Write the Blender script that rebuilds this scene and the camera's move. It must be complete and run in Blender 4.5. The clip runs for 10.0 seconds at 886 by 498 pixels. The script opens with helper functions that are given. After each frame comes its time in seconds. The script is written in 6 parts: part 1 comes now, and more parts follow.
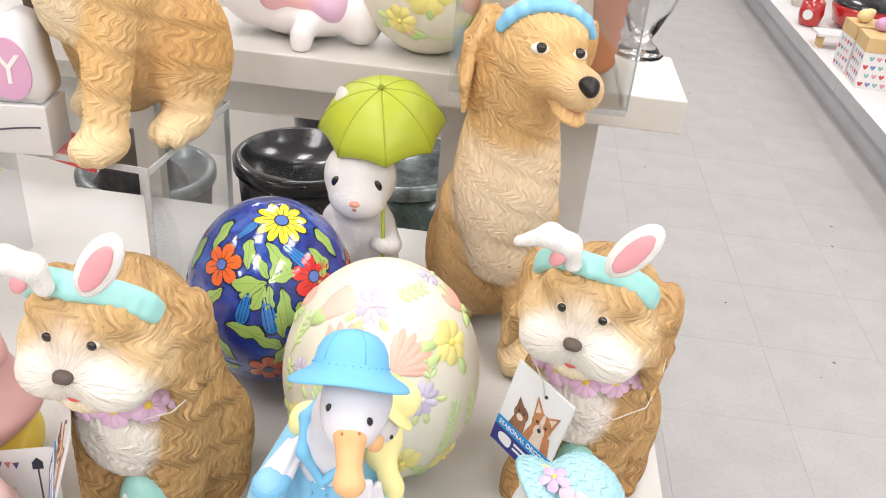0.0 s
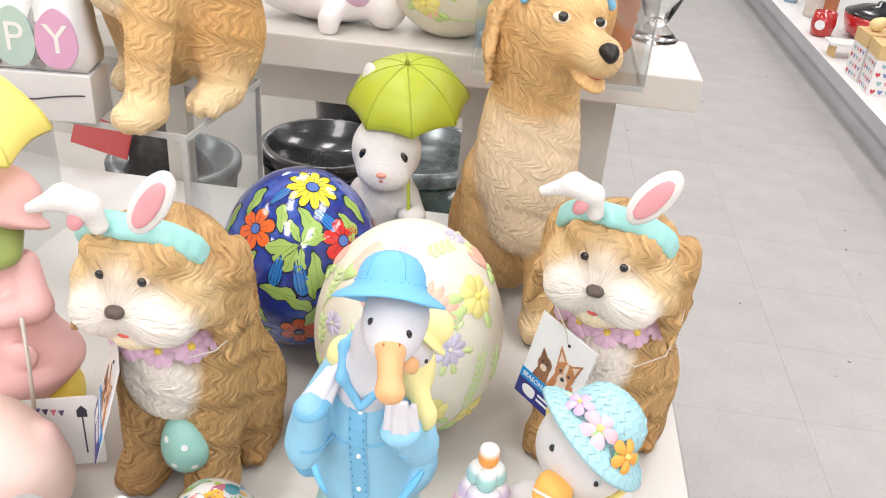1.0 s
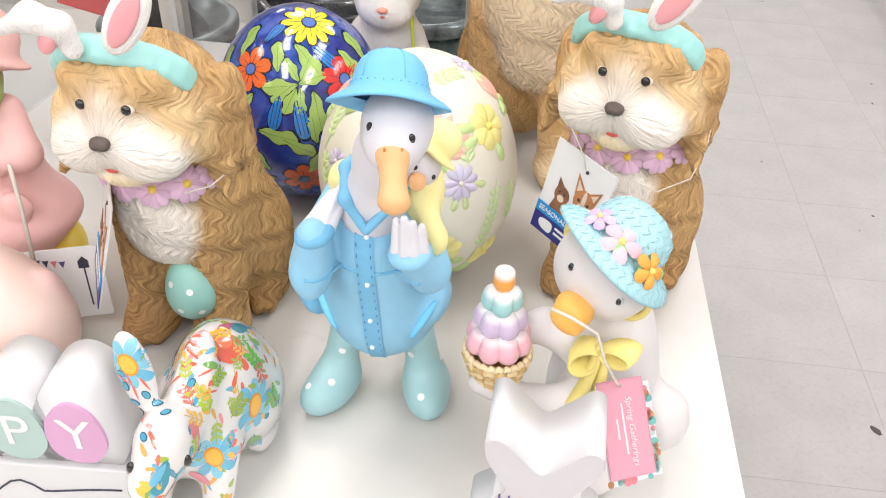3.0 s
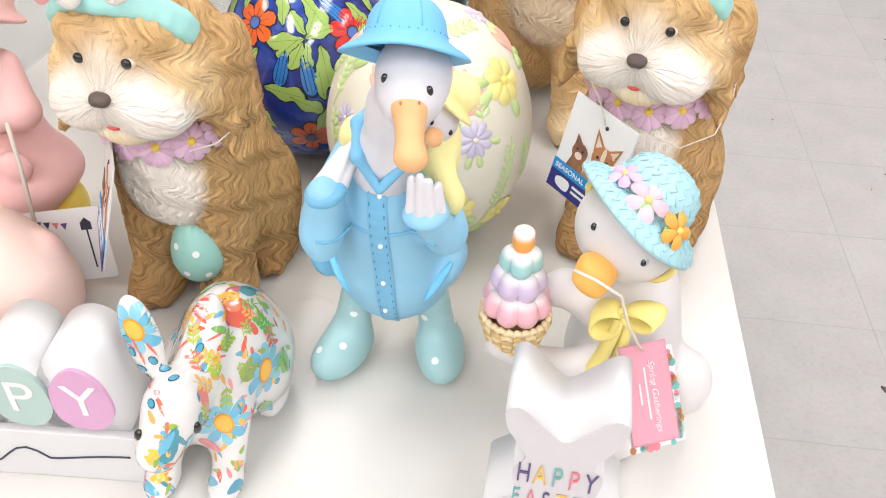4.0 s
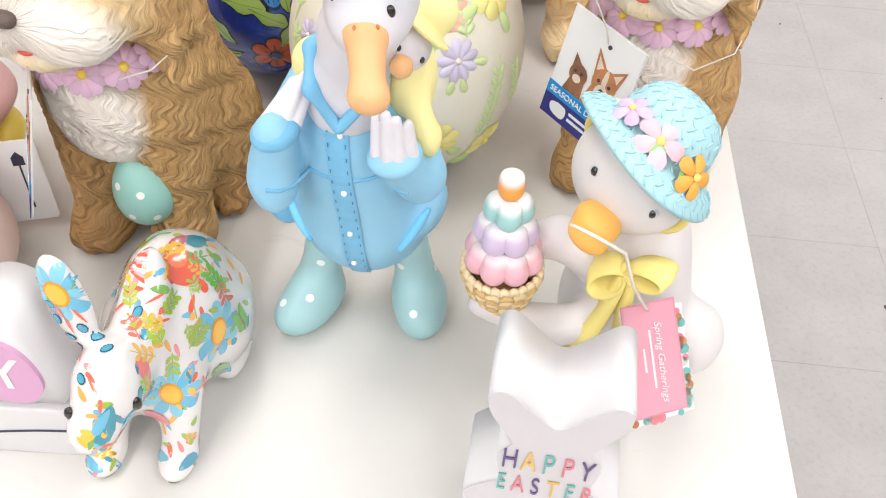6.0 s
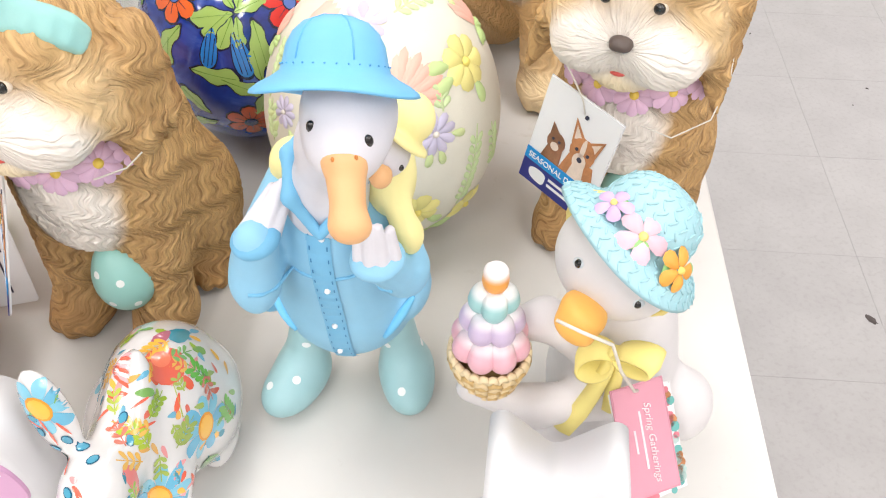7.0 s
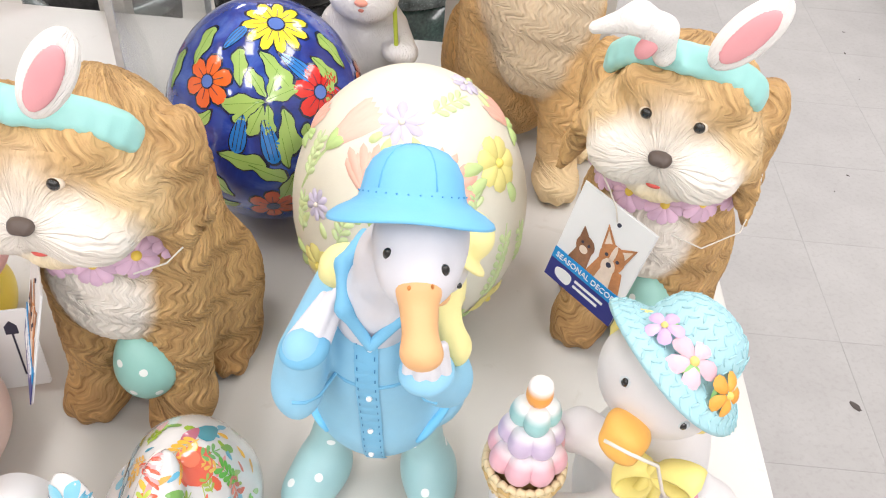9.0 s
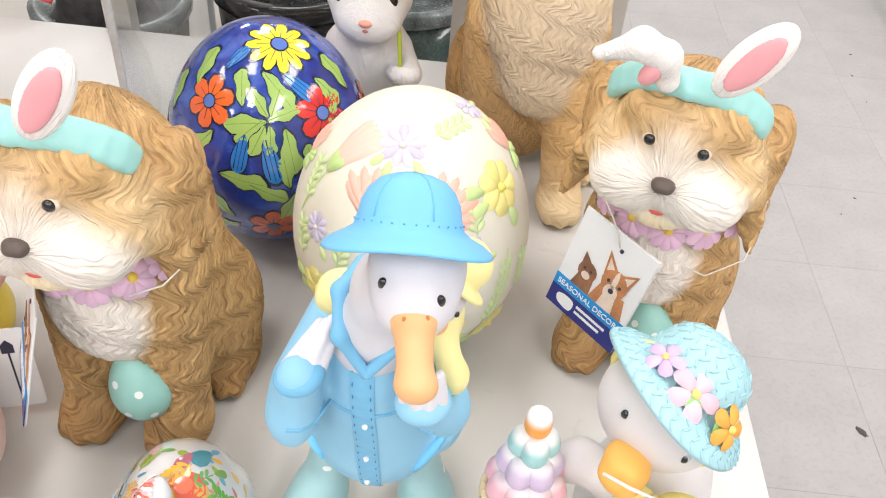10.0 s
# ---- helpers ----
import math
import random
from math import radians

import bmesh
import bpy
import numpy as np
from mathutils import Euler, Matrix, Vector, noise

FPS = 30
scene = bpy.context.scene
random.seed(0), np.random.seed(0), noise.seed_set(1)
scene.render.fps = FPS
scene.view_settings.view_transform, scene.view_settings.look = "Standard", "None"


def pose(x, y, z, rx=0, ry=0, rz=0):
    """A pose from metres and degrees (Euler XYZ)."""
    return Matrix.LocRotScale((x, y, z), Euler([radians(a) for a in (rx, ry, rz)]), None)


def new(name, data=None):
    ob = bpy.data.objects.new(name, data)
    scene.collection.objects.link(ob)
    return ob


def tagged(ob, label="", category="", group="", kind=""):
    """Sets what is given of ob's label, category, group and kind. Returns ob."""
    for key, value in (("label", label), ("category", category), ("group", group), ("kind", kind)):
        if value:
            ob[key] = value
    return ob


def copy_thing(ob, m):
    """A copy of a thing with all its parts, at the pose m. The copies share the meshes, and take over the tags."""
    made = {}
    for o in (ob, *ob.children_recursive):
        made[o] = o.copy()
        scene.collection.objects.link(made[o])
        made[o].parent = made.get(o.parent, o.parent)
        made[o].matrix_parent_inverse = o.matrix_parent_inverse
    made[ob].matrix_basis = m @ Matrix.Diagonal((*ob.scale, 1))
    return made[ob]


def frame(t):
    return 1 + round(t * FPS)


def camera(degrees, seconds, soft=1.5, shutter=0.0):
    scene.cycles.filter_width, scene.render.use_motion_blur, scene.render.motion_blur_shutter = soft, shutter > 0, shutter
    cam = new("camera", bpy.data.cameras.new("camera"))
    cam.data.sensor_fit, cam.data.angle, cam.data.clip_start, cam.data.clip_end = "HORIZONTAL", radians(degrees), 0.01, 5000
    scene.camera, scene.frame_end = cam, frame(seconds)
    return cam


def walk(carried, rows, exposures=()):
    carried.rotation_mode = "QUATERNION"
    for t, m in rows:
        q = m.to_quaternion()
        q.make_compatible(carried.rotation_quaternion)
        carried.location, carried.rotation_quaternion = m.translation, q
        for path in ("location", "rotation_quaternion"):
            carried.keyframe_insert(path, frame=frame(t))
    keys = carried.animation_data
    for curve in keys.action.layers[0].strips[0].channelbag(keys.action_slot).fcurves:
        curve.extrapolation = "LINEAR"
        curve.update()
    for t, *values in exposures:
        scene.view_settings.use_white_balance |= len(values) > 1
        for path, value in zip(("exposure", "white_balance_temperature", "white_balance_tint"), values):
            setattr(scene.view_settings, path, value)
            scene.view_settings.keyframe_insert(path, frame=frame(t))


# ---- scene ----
cam = camera(55.0, 10.0, soft=1.1)
METRES, EYE, TILT, LEAN, TURN = 0.33, 1.303, -31.0, -4.7, 6.35
ROWS = [
    (0.0, 0.0, 0.0, 0.0, 0.0, 0.0, 0.0),
    (0.5, -0.0371, -0.0692, -0.1007, 0.34, 0.74, -0.13),
    (1.0, -0.0352, -0.0862, -0.1456, 0.8, 1.2, -0.04),
    (1.5, -0.0058, -0.0777, -0.1888, 1.11, 0.66, 0.94),
    (2.0, -0.0034, -0.0405, -0.2394, 1.31, -2.22, 1.71),
    (2.5, -0.0102, 0.0001, -0.2662, 1.58, -5.03, 1.98),
    (4.0, -0.0493, 0.0805, -0.2773, 2.0, -9.21, 2.37),
    (4.5, -0.047, 0.1621, -0.3131, 2.04, -11.82, 2.39),
    (5.0, -0.0379, 0.2376, -0.3264, 2.0, -13.84, 2.55),
    (6.5, -0.0169, 0.3232, -0.1986, 1.15, -15.63, 3.06),
    (7.0, -0.0221, 0.3428, -0.1318, -0.23, -15.26, 4.69),
    (7.5, -0.0433, 0.3489, -0.0852, -1.16, -13.81, 4.96),
    (8.0, -0.0776, 0.3535, -0.0578, -1.53, -12.56, 4.72),
    (8.5, -0.1175, 0.3526, -0.0552, -1.51, -12.02, 3.08),
    (9.0, -0.1241, 0.358, -0.0509, -1.52, -11.42, 2.15),
    (9.5, -0.1147, 0.3675, -0.0436, -1.35, -10.85, 1.76),
    (10.0, -0.1136, 0.3763, -0.0401, -1.02, -10.31, 1.55),
]
walk(cam, [(t, pose(0, 0, EYE, TILT, LEAN, TURN) @ pose(METRES * x, METRES * y, METRES * z, 90 + pitch, roll, yaw)) for t, x, y, z, yaw, pitch, roll in ROWS])


# ---- light ----
scene.view_settings.exposure = 0.0
world = bpy.data.worlds.new("world")
scene.world = world
world.use_nodes = True
bg = world.node_tree.nodes["Background"]
bg.inputs[0].default_value = (1.0, 0.985, 0.96, 1)
bg.inputs[1].default_value = 0.55


def ceiling_tube(x, y, watts):
    d = bpy.data.lights.new("ceiling_tube", "AREA")
    d.shape, d.size, d.size_y = "RECTANGLE", 0.6, 1.5
    d.energy, d.color = watts, (1.0, 0.968, 0.97)
    ob = new("ceiling_tube_light", d)
    ob.matrix_world = Matrix.Translation((x, y, 3.55)) @ pose(0, 0, 0, 0, 0, 0)
    return tagged(ob, "long fluorescent tube lamp under the shop ceiling", "ceiling lamp", "ceiling lamps", "structure")


for lx in (-3.2, -0.9, 1.4, 3.7):
    for ly, watts in ((-4.0, 40.0), (-2.0, 40.0), (0.4, 32.0), (3.4, 38.0), (6.4, 38.0)):
        ceiling_tube(lx, ly, watts)


# ---- materials ----
def nodes_of(name):
    m = bpy.data.materials.new(name)
    m.use_nodes = True
    t = m.node_tree
    return m, t, t.nodes["Principled BSDF"]


def link(t, a, b):
    t.links.new(a, b)


def noise_node(t, scale, detail=4, rough=0.55, vec=None, dist=0.0):
    n = t.nodes.new("ShaderNodeTexNoise")
    n.inputs["Scale"].default_value, n.inputs["Detail"].default_value = scale, detail
    n.inputs["Roughness"].default_value, n.inputs["Distortion"].default_value = rough, dist
    if vec is None:
        vec = t.nodes.new("ShaderNodeTexCoord").outputs["Object"]
    link(t, vec, n.inputs["Vector"])
    return n


def ramp(t, src, stops):
    r = t.nodes.new("ShaderNodeValToRGB")
    e = r.color_ramp.elements
    while len(e) < len(stops):
        e.new(0.5)
    for el, (p, c) in zip(e, stops):
        el.position, el.color = p, (*c, 1) if len(c) == 3 else c
    link(t, src, r.inputs[0])
    return r


def mixed(t, mode, fac, a, b):
    m = t.nodes.new("ShaderNodeMix")
    m.data_type, m.blend_type = "RGBA", mode
    for sock, v in ((m.inputs["Factor"], fac), (m.inputs["A"], a), (m.inputs["B"], b)):
        if hasattr(v, "links"):
            link(t, v, sock)
        elif isinstance(v, tuple):
            sock.default_value = (*v, 1)
        else:
            sock.default_value = v
    return m.outputs["Result"]


def bump(t, p, height, strength, distance):
    b = t.nodes.new("ShaderNodeBump")
    b.inputs["Strength"].default_value, b.inputs["Distance"].default_value = strength, distance
    link(t, height, b.inputs["Height"])
    prev = p.inputs["Normal"].links
    if prev:
        link(t, prev[0].from_socket, b.inputs["Normal"])
    link(t, b.outputs[0], p.inputs["Normal"])


def plain(name, col, rough=0.5, metal=0.0, vary=0.06, scale=40.0, relief=0.0, coat=0.0):
    """Painted or moulded surface: a base colour with mottling at two scales and a fine relief."""
    m, t, p = nodes_of(name)
    big, fine = noise_node(t, scale * 0.25, 3), noise_node(t, scale * 4, 5)
    lo = tuple(max(0, c * (1 - vary * 1.6)) for c in col)
    hi = tuple(min(1, c * (1 + vary)) for c in col)
    c1 = ramp(t, big.outputs[0], [(0.3, lo), (0.7, hi)]).outputs[0]
    c2 = mixed(t, "MULTIPLY", vary * 2, c1, fine.outputs[0])
    link(t, c2, p.inputs["Base Color"])
    r = t.nodes.new("ShaderNodeMapRange")
    r.inputs[3].default_value, r.inputs[4].default_value = max(0.03, rough - 0.08), min(1, rough + 0.08)
    link(t, fine.outputs[0], r.inputs[0])
    link(t, r.outputs[0], p.inputs["Roughness"])
    p.inputs["Metallic"].default_value = metal
    p.inputs["Coat Weight"].default_value = coat
    if relief:
        bump(t, p, fine.outputs[0], 0.5, relief)
    return m


def resin(name, rough=0.55, strand=0.0, freq=260.0, coat=0.0, strand_tone=0.35):
    """Hand-painted cast resin: the pigment lies in the mesh's 'paint' attribute; strand gives carved hair along the 'fur' directions."""
    m, t, p = nodes_of(name)
    a = t.nodes.new("ShaderNodeAttribute")
    a.attribute_name = "paint"
    col = a.outputs["Color"]
    mot = noise_node(t, 60, 4)
    col = mixed(t, "MULTIPLY", 0.14, col, ramp(t, mot.outputs[0], [(0.3, (0.7, 0.68, 0.66)), (0.65, (1, 1, 1))]).outputs[0])
    fine = noise_node(t, 900, 3)
    if strand:
        f = t.nodes.new("ShaderNodeAttribute")
        f.attribute_name = "fur"
        warp = noise_node(t, 34, 2)
        mv = t.nodes.new("ShaderNodeVectorMath")
        mv.operation = "MULTIPLY_ADD"
        link(t, warp.outputs["Color"], mv.inputs[0])
        mv.inputs[1].default_value = (0.011, 0.011, 0.011)
        link(t, f.outputs["Vector"], mv.inputs[2])
        sc = t.nodes.new("ShaderNodeVectorMath")
        sc.operation = "MULTIPLY"
        sc.inputs[1].default_value = (1, 1, 0.07)
        link(t, mv.outputs[0], sc.inputs[0])
        h1, h2 = noise_node(t, freq, 2, 0.5, sc.outputs[0]), noise_node(t, freq * 2.6, 2, 0.5, sc.outputs[0])
        hh = mixed(t, "MIX", 0.35, h1.outputs["Color"], h2.outputs["Color"])
        lum = t.nodes.new("ShaderNodeRGBToBW")
        link(t, hh, lum.inputs[0])
        # strand colour follows the bump height: browner in grooves, lighter than the paint on ridges
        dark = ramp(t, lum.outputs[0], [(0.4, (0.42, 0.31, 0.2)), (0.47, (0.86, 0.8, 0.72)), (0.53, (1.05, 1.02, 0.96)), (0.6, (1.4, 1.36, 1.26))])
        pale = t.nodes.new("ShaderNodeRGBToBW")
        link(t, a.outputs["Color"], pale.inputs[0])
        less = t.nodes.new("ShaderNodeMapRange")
        less.inputs[1].default_value, less.inputs[2].default_value, less.inputs[3].default_value, less.inputs[4].default_value = 0.2, 0.6, strand_tone, strand_tone * 0.12
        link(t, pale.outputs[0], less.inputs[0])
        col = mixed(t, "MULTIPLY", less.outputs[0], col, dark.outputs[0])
        bump(t, p, lum.outputs[0], 1.0, strand)
    else:
        bump(t, p, fine.outputs[0], 0.3, 0.0003)
    link(t, col, p.inputs["Base Color"])
    p.inputs["Roughness"].default_value = rough
    p.inputs["Coat Weight"].default_value = coat
    p.inputs["Coat Roughness"].default_value = 0.06
    p.inputs["Specular IOR Level"].default_value = 0.4
    return m


RESIN = resin("painted_resin", 0.5)
FUR = resin("carved_fur_resin", 0.62, 0.0052, 360, strand_tone=1.0)
FINE_FUR = resin("fine_carved_fur_resin", 0.62, 0.0025, 480, strand_tone=0.12)
GLAZE = resin("glazed_ceramic", 0.12, coat=1.0)
SATIN = resin("satin_resin", 0.36)
BLACK_GLOSS = plain("black_gloss", (0.012, 0.01, 0.009), 0.12, vary=0.3, coat=0.6)
WHITE_PAINT = plain("white_paint", (0.8, 0.79, 0.77), 0.45, vary=0.02, scale=20)
STRING = plain("nylon_thread", (0.75, 0.7, 0.62), 0.4)


# ---- modelling helpers ----
def sph(c, r, rot=(0, 0, 0), col=(0.8, 0.8, 0.8), k=0.012, cb=0.006, wave=0.0, wn=90.0, comb=None):
    """An ellipsoid lump: centre, radii, turn, pigment, blend and colour-blend lengths, carved waves."""
    m = Euler([radians(a) for a in rot]).to_matrix()
    return dict(t="s", c=np.array(c, float), r=np.array(r if hasattr(r, "__len__") else (r, r, r), float), m=np.array(m), col=np.array(col), k=k, cb=cb, wave=wave, wn=wn, comb=comb)


def rod(a, b, ra, rb=None, col=(0.8, 0.8, 0.8), k=0.012, cb=0.006, wave=0.0, wn=90.0):
    """A tapered limb from a to b."""
    a, b = np.array(a, float), np.array(b, float)
    q = Vector(b - a).to_track_quat("Z", "Y").to_matrix()
    return dict(t="c", c=(a + b) / 2, a=a, b=b, ra=ra, rb=ra if rb is None else rb, m=np.array(q), col=np.array(col), k=k, cb=cb, wave=wave, wn=wn, comb=None)


def lump_distance(p, P):
    if p["t"] == "s":
        q = (P - p["c"]) @ p["m"]
        u = q / p["r"]
        k0 = np.sqrt((u * u).sum(-1)) + 1e-9
        v = u / p["r"]
        d = k0 * (k0 - 1) / (np.sqrt((v * v).sum(-1)) + 1e-9)
    else:
        ab = p["b"] - p["a"]
        h = np.clip(((P - p["a"]) @ ab) / (ab @ ab), 0, 1)
        q0 = P - p["a"] - h[..., None] * ab
        d = np.sqrt((q0 * q0).sum(-1)) - (p["ra"] + (p["rb"] - p["ra"]) * h)
        q = (P - p["c"]) @ p["m"]
    if p["wave"]:
        ang = np.arctan2(q[..., 1], q[..., 0])
        rad = float(np.max(p["r"][:2])) if p["t"] == "s" else max(p["ra"], p["rb"])
        s = np.sin(ang * rad * p["wn"] + 2.2 * np.sin(q[..., 2] * 95 + 3 * p["c"][0] * 40) + q[..., 2] * 40)
        d = d - p["wave"] * (np.abs(s) * 2 - 1)
    return d


def field(lumps, P):
    d = None
    for p in lumps:
        e = lump_distance(p, P)
        if d is None:
            d = e
        else:
            h = np.clip(p["k"] - np.abs(d - e), 0, None) / p["k"]
            d = np.minimum(d, e) - h * h * p["k"] * 0.25
    return d


def size_of(p):
    return float(np.max(p["r"])) if p["t"] == "s" else float(np.linalg.norm(p["b"] - p["a"])) / 2 + max(p["ra"], p["rb"])


def lumps_near(lumps, P, reach):
    keep = [p for p in lumps if np.linalg.norm(p["c"] - P) < size_of(p) + reach]
    return keep or lumps


class Figure:
    """Collects the surfaces of one figurine into one mesh."""

    def __init__(self):
        self.v, self.f, self.mi, self.col, self.fur, self.mats, self.n = [], [], [], [], [], [], 0
        self.ribs = []

    def slot(self, mat):
        if mat not in self.mats:
            self.mats.append(mat)
        return self.mats.index(mat)

    def add(self, v, f, mat, col=(0.8, 0.8, 0.8), fur=None):
        v = np.asarray(v, float)
        self.v.append(v)
        self.f += [tuple(i + self.n for i in q) for q in f]
        self.mi += [self.slot(mat)] * len(f)
        c = np.asarray(col, float)
        self.col.append(np.broadcast_to(c, (len(v), 3)) if c.ndim == 1 else c)
        self.fur.append(v if fur is None else fur)
        self.n += len(v)

    def skin(self, lumps, mat, res=0.0028, comber=None):
        """The blended skin of a set of lumps, by surface nets; comber lays the hair and carves its grooves."""
        lo = np.min([p["c"] - np.max(p["r"]) if p["t"] == "s" else np.minimum(p["a"], p["b"]) - max(p["ra"], p["rb"]) for p in lumps], 0) - 0.006
        hi = np.max([p["c"] + np.max(p["r"]) if p["t"] == "s" else np.maximum(p["a"], p["b"]) + max(p["ra"], p["rb"]) for p in lumps], 0) + 0.006
        lo[2] = max(lo[2], -res * 2)
        n = np.ceil((hi - lo) / res).astype(int) + 1
        g = np.stack(np.meshgrid(*[lo[i] + res * np.arange(n[i]) for i in range(3)], indexing="ij"), -1)
        D = np.full(n, 1.0)
        for p in lumps:
            reach = p["k"] + 2 * p["wave"] + 4 * res
            a0 = (p["c"] - np.max(p["r"]) if p["t"] == "s" else np.minimum(p["a"], p["b"]) - max(p["ra"], p["rb"])) - reach
            a1 = (p["c"] + np.max(p["r"]) if p["t"] == "s" else np.maximum(p["a"], p["b"]) + max(p["ra"], p["rb"])) + reach
            i0 = np.clip(np.floor((a0 - lo) / res).astype(int), 0, n)
            i1 = np.clip(np.ceil((a1 - lo) / res).astype(int) + 1, 0, n)
            if np.any(i1 <= i0):
                continue
            near = tuple(slice(x, y) for x, y in zip(i0, i1))
            e, d = lump_distance(p, g[near]), D[near]
            h = np.clip(p["k"] - np.abs(d - e), 0, None) / p["k"]
            D[near] = np.minimum(d, e) - h * h * p["k"] * 0.25
        D = np.maximum(D, -g[..., 2])
        S = D < 0
        corner = [(i, j, k) for i in (0, 1) for j in (0, 1) for k in (0, 1)]

        def cut(a, o):
            return a[o[0]:n[0] - 1 + o[0], o[1]:n[1] - 1 + o[1], o[2]:n[2] - 1 + o[2]]
        cnt = sum(cut(S, o).astype(np.int8) for o in corner)
        act = (cnt > 0) & (cnt < 8)
        idx = np.full(act.shape, -1)
        cells = np.argwhere(act)
        idx[act] = np.arange(len(cells))
        acc, w = np.zeros((len(cells), 3)), np.zeros(len(cells))
        for a in corner:
            for ax in range(3):
                if a[ax] == 0:
                    b = list(a)
                    b[ax] = 1
                    da, db = cut(D, a)[act], cut(D, b)[act]
                    x = (da < 0) != (db < 0)
                    s = np.where(x, da / np.where(x, da - db, 1), 0)
                    pt = np.tile(np.array(a, float), (len(cells), 1))
                    pt[:, ax] += s
                    acc[x] += pt[x]
                    w[x] += 1
        v = lo + res * (cells + acc / w[:, None])
        quads = []
        for ax in range(3):
            o = [0, 0, 0]
            o[ax] = 1
            A = S[:n[0] - o[0], :n[1] - o[1], :n[2] - o[2]]
            B = S[o[0]:, o[1]:, o[2]:]
            u, t2 = [(1, 2), (2, 0), (0, 1)][ax]
            e = np.argwhere(A != B)
            ok = (e[:, u] > 0) & (e[:, t2] > 0) & (e[:, u] < n[u] - 1) & (e[:, t2] < n[t2] - 1)
            e = e[ok]
            out = A[tuple(e.T)]
            du, dv = np.eye(3, dtype=int)[u], np.eye(3, dtype=int)[t2]
            q = np.stack([idx[tuple((e - du - dv).T)], idx[tuple((e - dv).T)], idx[tuple(e.T)], idx[tuple((e - du).T)]], 1)
            quads.append(np.where(out[:, None], q, q[:, ::-1]))
        q = np.concatenate(quads)
        col, fur, d = None, None, None
        best = None
        where = v
        for p in lumps:
            pick = slice(None) if d is None else np.flatnonzero((np.abs(where - p["c"]) < size_of(p) + 0.02).all(1))
            v = where[pick]
            if len(v) == 0:
                continue
            e = lump_distance(p, v)
            loc = (v - p["c"]) @ p["m"]
            if p["comb"] is not None:
                loc = loc @ np.array(Euler([radians(a) for a in p["comb"]]).to_matrix())
            rim = float(np.mean(p["r"])) if p["t"] == "s" else max(p["ra"], p["rb"])
            out = np.sqrt(loc[:, 0] ** 2 + loc[:, 1] ** 2) + 0.18 * rim
            loc = np.stack([loc[:, 0] / out * rim, loc[:, 1] / out * rim, loc[:, 2]], 1) + p["c"] * 3
            if d is None:
                d, col, fur, best = e, np.tile(p["col"], (len(v), 1)), loc, e
            else:
                w = np.clip(0.5 + 0.5 * (d[pick] - e) / p["cb"], 0, 1)[:, None]
                col[pick] = col[pick] * (1 - w) + p["col"] * w
                u = np.clip(0.5 + 0.5 * (d[pick] - e) / 0.014, 0, 1)[:, None]
                fur[pick] = fur[pick] * (1 - u) + loc * u
                d[pick] = np.minimum(d[pick], e)
        v = where
        if comber:
            fn = np.cross(v[q[:, 2]] - v[q[:, 0]], v[q[:, 3]] - v[q[:, 1]])
            nrm = np.zeros_like(v)
            for c in range(4):
                np.add.at(nrm, q[:, c], fn)
            nrm /= np.linalg.norm(nrm, axis=1)[:, None] + 1e-12
            side, ray, w, groove = comber(v)
            v = v - nrm * groove[:, None]
            on_face = w[q].mean(1) > 0.5
            for some, hair in ((~on_face, side), (on_face, ray)):
                ids, q2 = np.unique(q[some], return_inverse=True)
                self.add(v[ids], q2.reshape(-1, 4).tolist(), mat, col[ids], hair[ids])
        else:
            self.add(v, q.tolist(), mat, col, fur)
        self.lumps = lumps
        return self

    def pin(self, eye, way, reach=0.4):
        """Where a line from eye along way first meets the last skin (or passes nearest to it), and the normal there."""
        P, w = np.array(eye, float), np.array(way, float)
        w = w / np.linalg.norm(w)
        near, best = P, 9.0
        lumps = [p for p in self.lumps if np.linalg.norm(np.cross(p["c"] - P, w)) < size_of(p) + 0.02] or self.lumps
        for _ in range(90):
            d = float(field(lumps, P[None])[0])
            if abs(d) < best:
                near, best = P, abs(d)
            if best < 1e-5 or d > 0.6:
                break
            P = P + w * d * 0.8

        def slope(q):
            e = 1e-4
            g = np.array([float(field(lumps, (q + e * np.eye(3)[i])[None])[0] - field(lumps, (q - e * np.eye(3)[i])[None])[0]) for i in range(3)])
            return g / (np.linalg.norm(g) + 1e-12)
        P = near
        for _ in range(12 if best > 1e-4 else 0):
            P = P - slope(P) * float(field(lumps, P[None])[0]) * 0.8
        return P, slope(P)

    def ball(self, c, r, mat, col=(0.8, 0.8, 0.8), rot=(0, 0, 0), seg=16):
        m = pose(*c, *rot) @ Matrix.Diagonal((*(r if hasattr(r, "__len__") else (r, r, r)), 1))
        bm = bmesh.new()
        bmesh.ops.create_uvsphere(bm, u_segments=seg, v_segments=max(6, seg * 2 // 3), radius=1)
        self.mesh(bm, mat, m, col)

    def mesh(self, bm, mat, m=Matrix(), col=(0.8, 0.8, 0.8)):
        bm.verts.index_update()
        v = [m @ x.co for x in bm.verts]
        self.add([tuple(x) for x in v], [tuple(x.index for x in f.verts) for f in bm.faces], mat, col)
        bm.free()

    def tube(self, pts, r, mat, col=(0.8, 0.8, 0.8), seg=8):
        pts = [Vector(p) for p in pts]
        rings, f = [], []
        for i, p in enumerate(pts):
            d = (pts[min(i + 1, len(pts) - 1)] - pts[max(i - 1, 0)]).normalized()
            q = d.to_track_quat("Z", "Y").to_matrix()
            rr = r[i] if hasattr(r, "__len__") else r
            rings += [tuple(p + q @ Vector((rr * math.cos(a), rr * math.sin(a), 0))) for a in [math.tau * j / seg for j in range(seg)]]
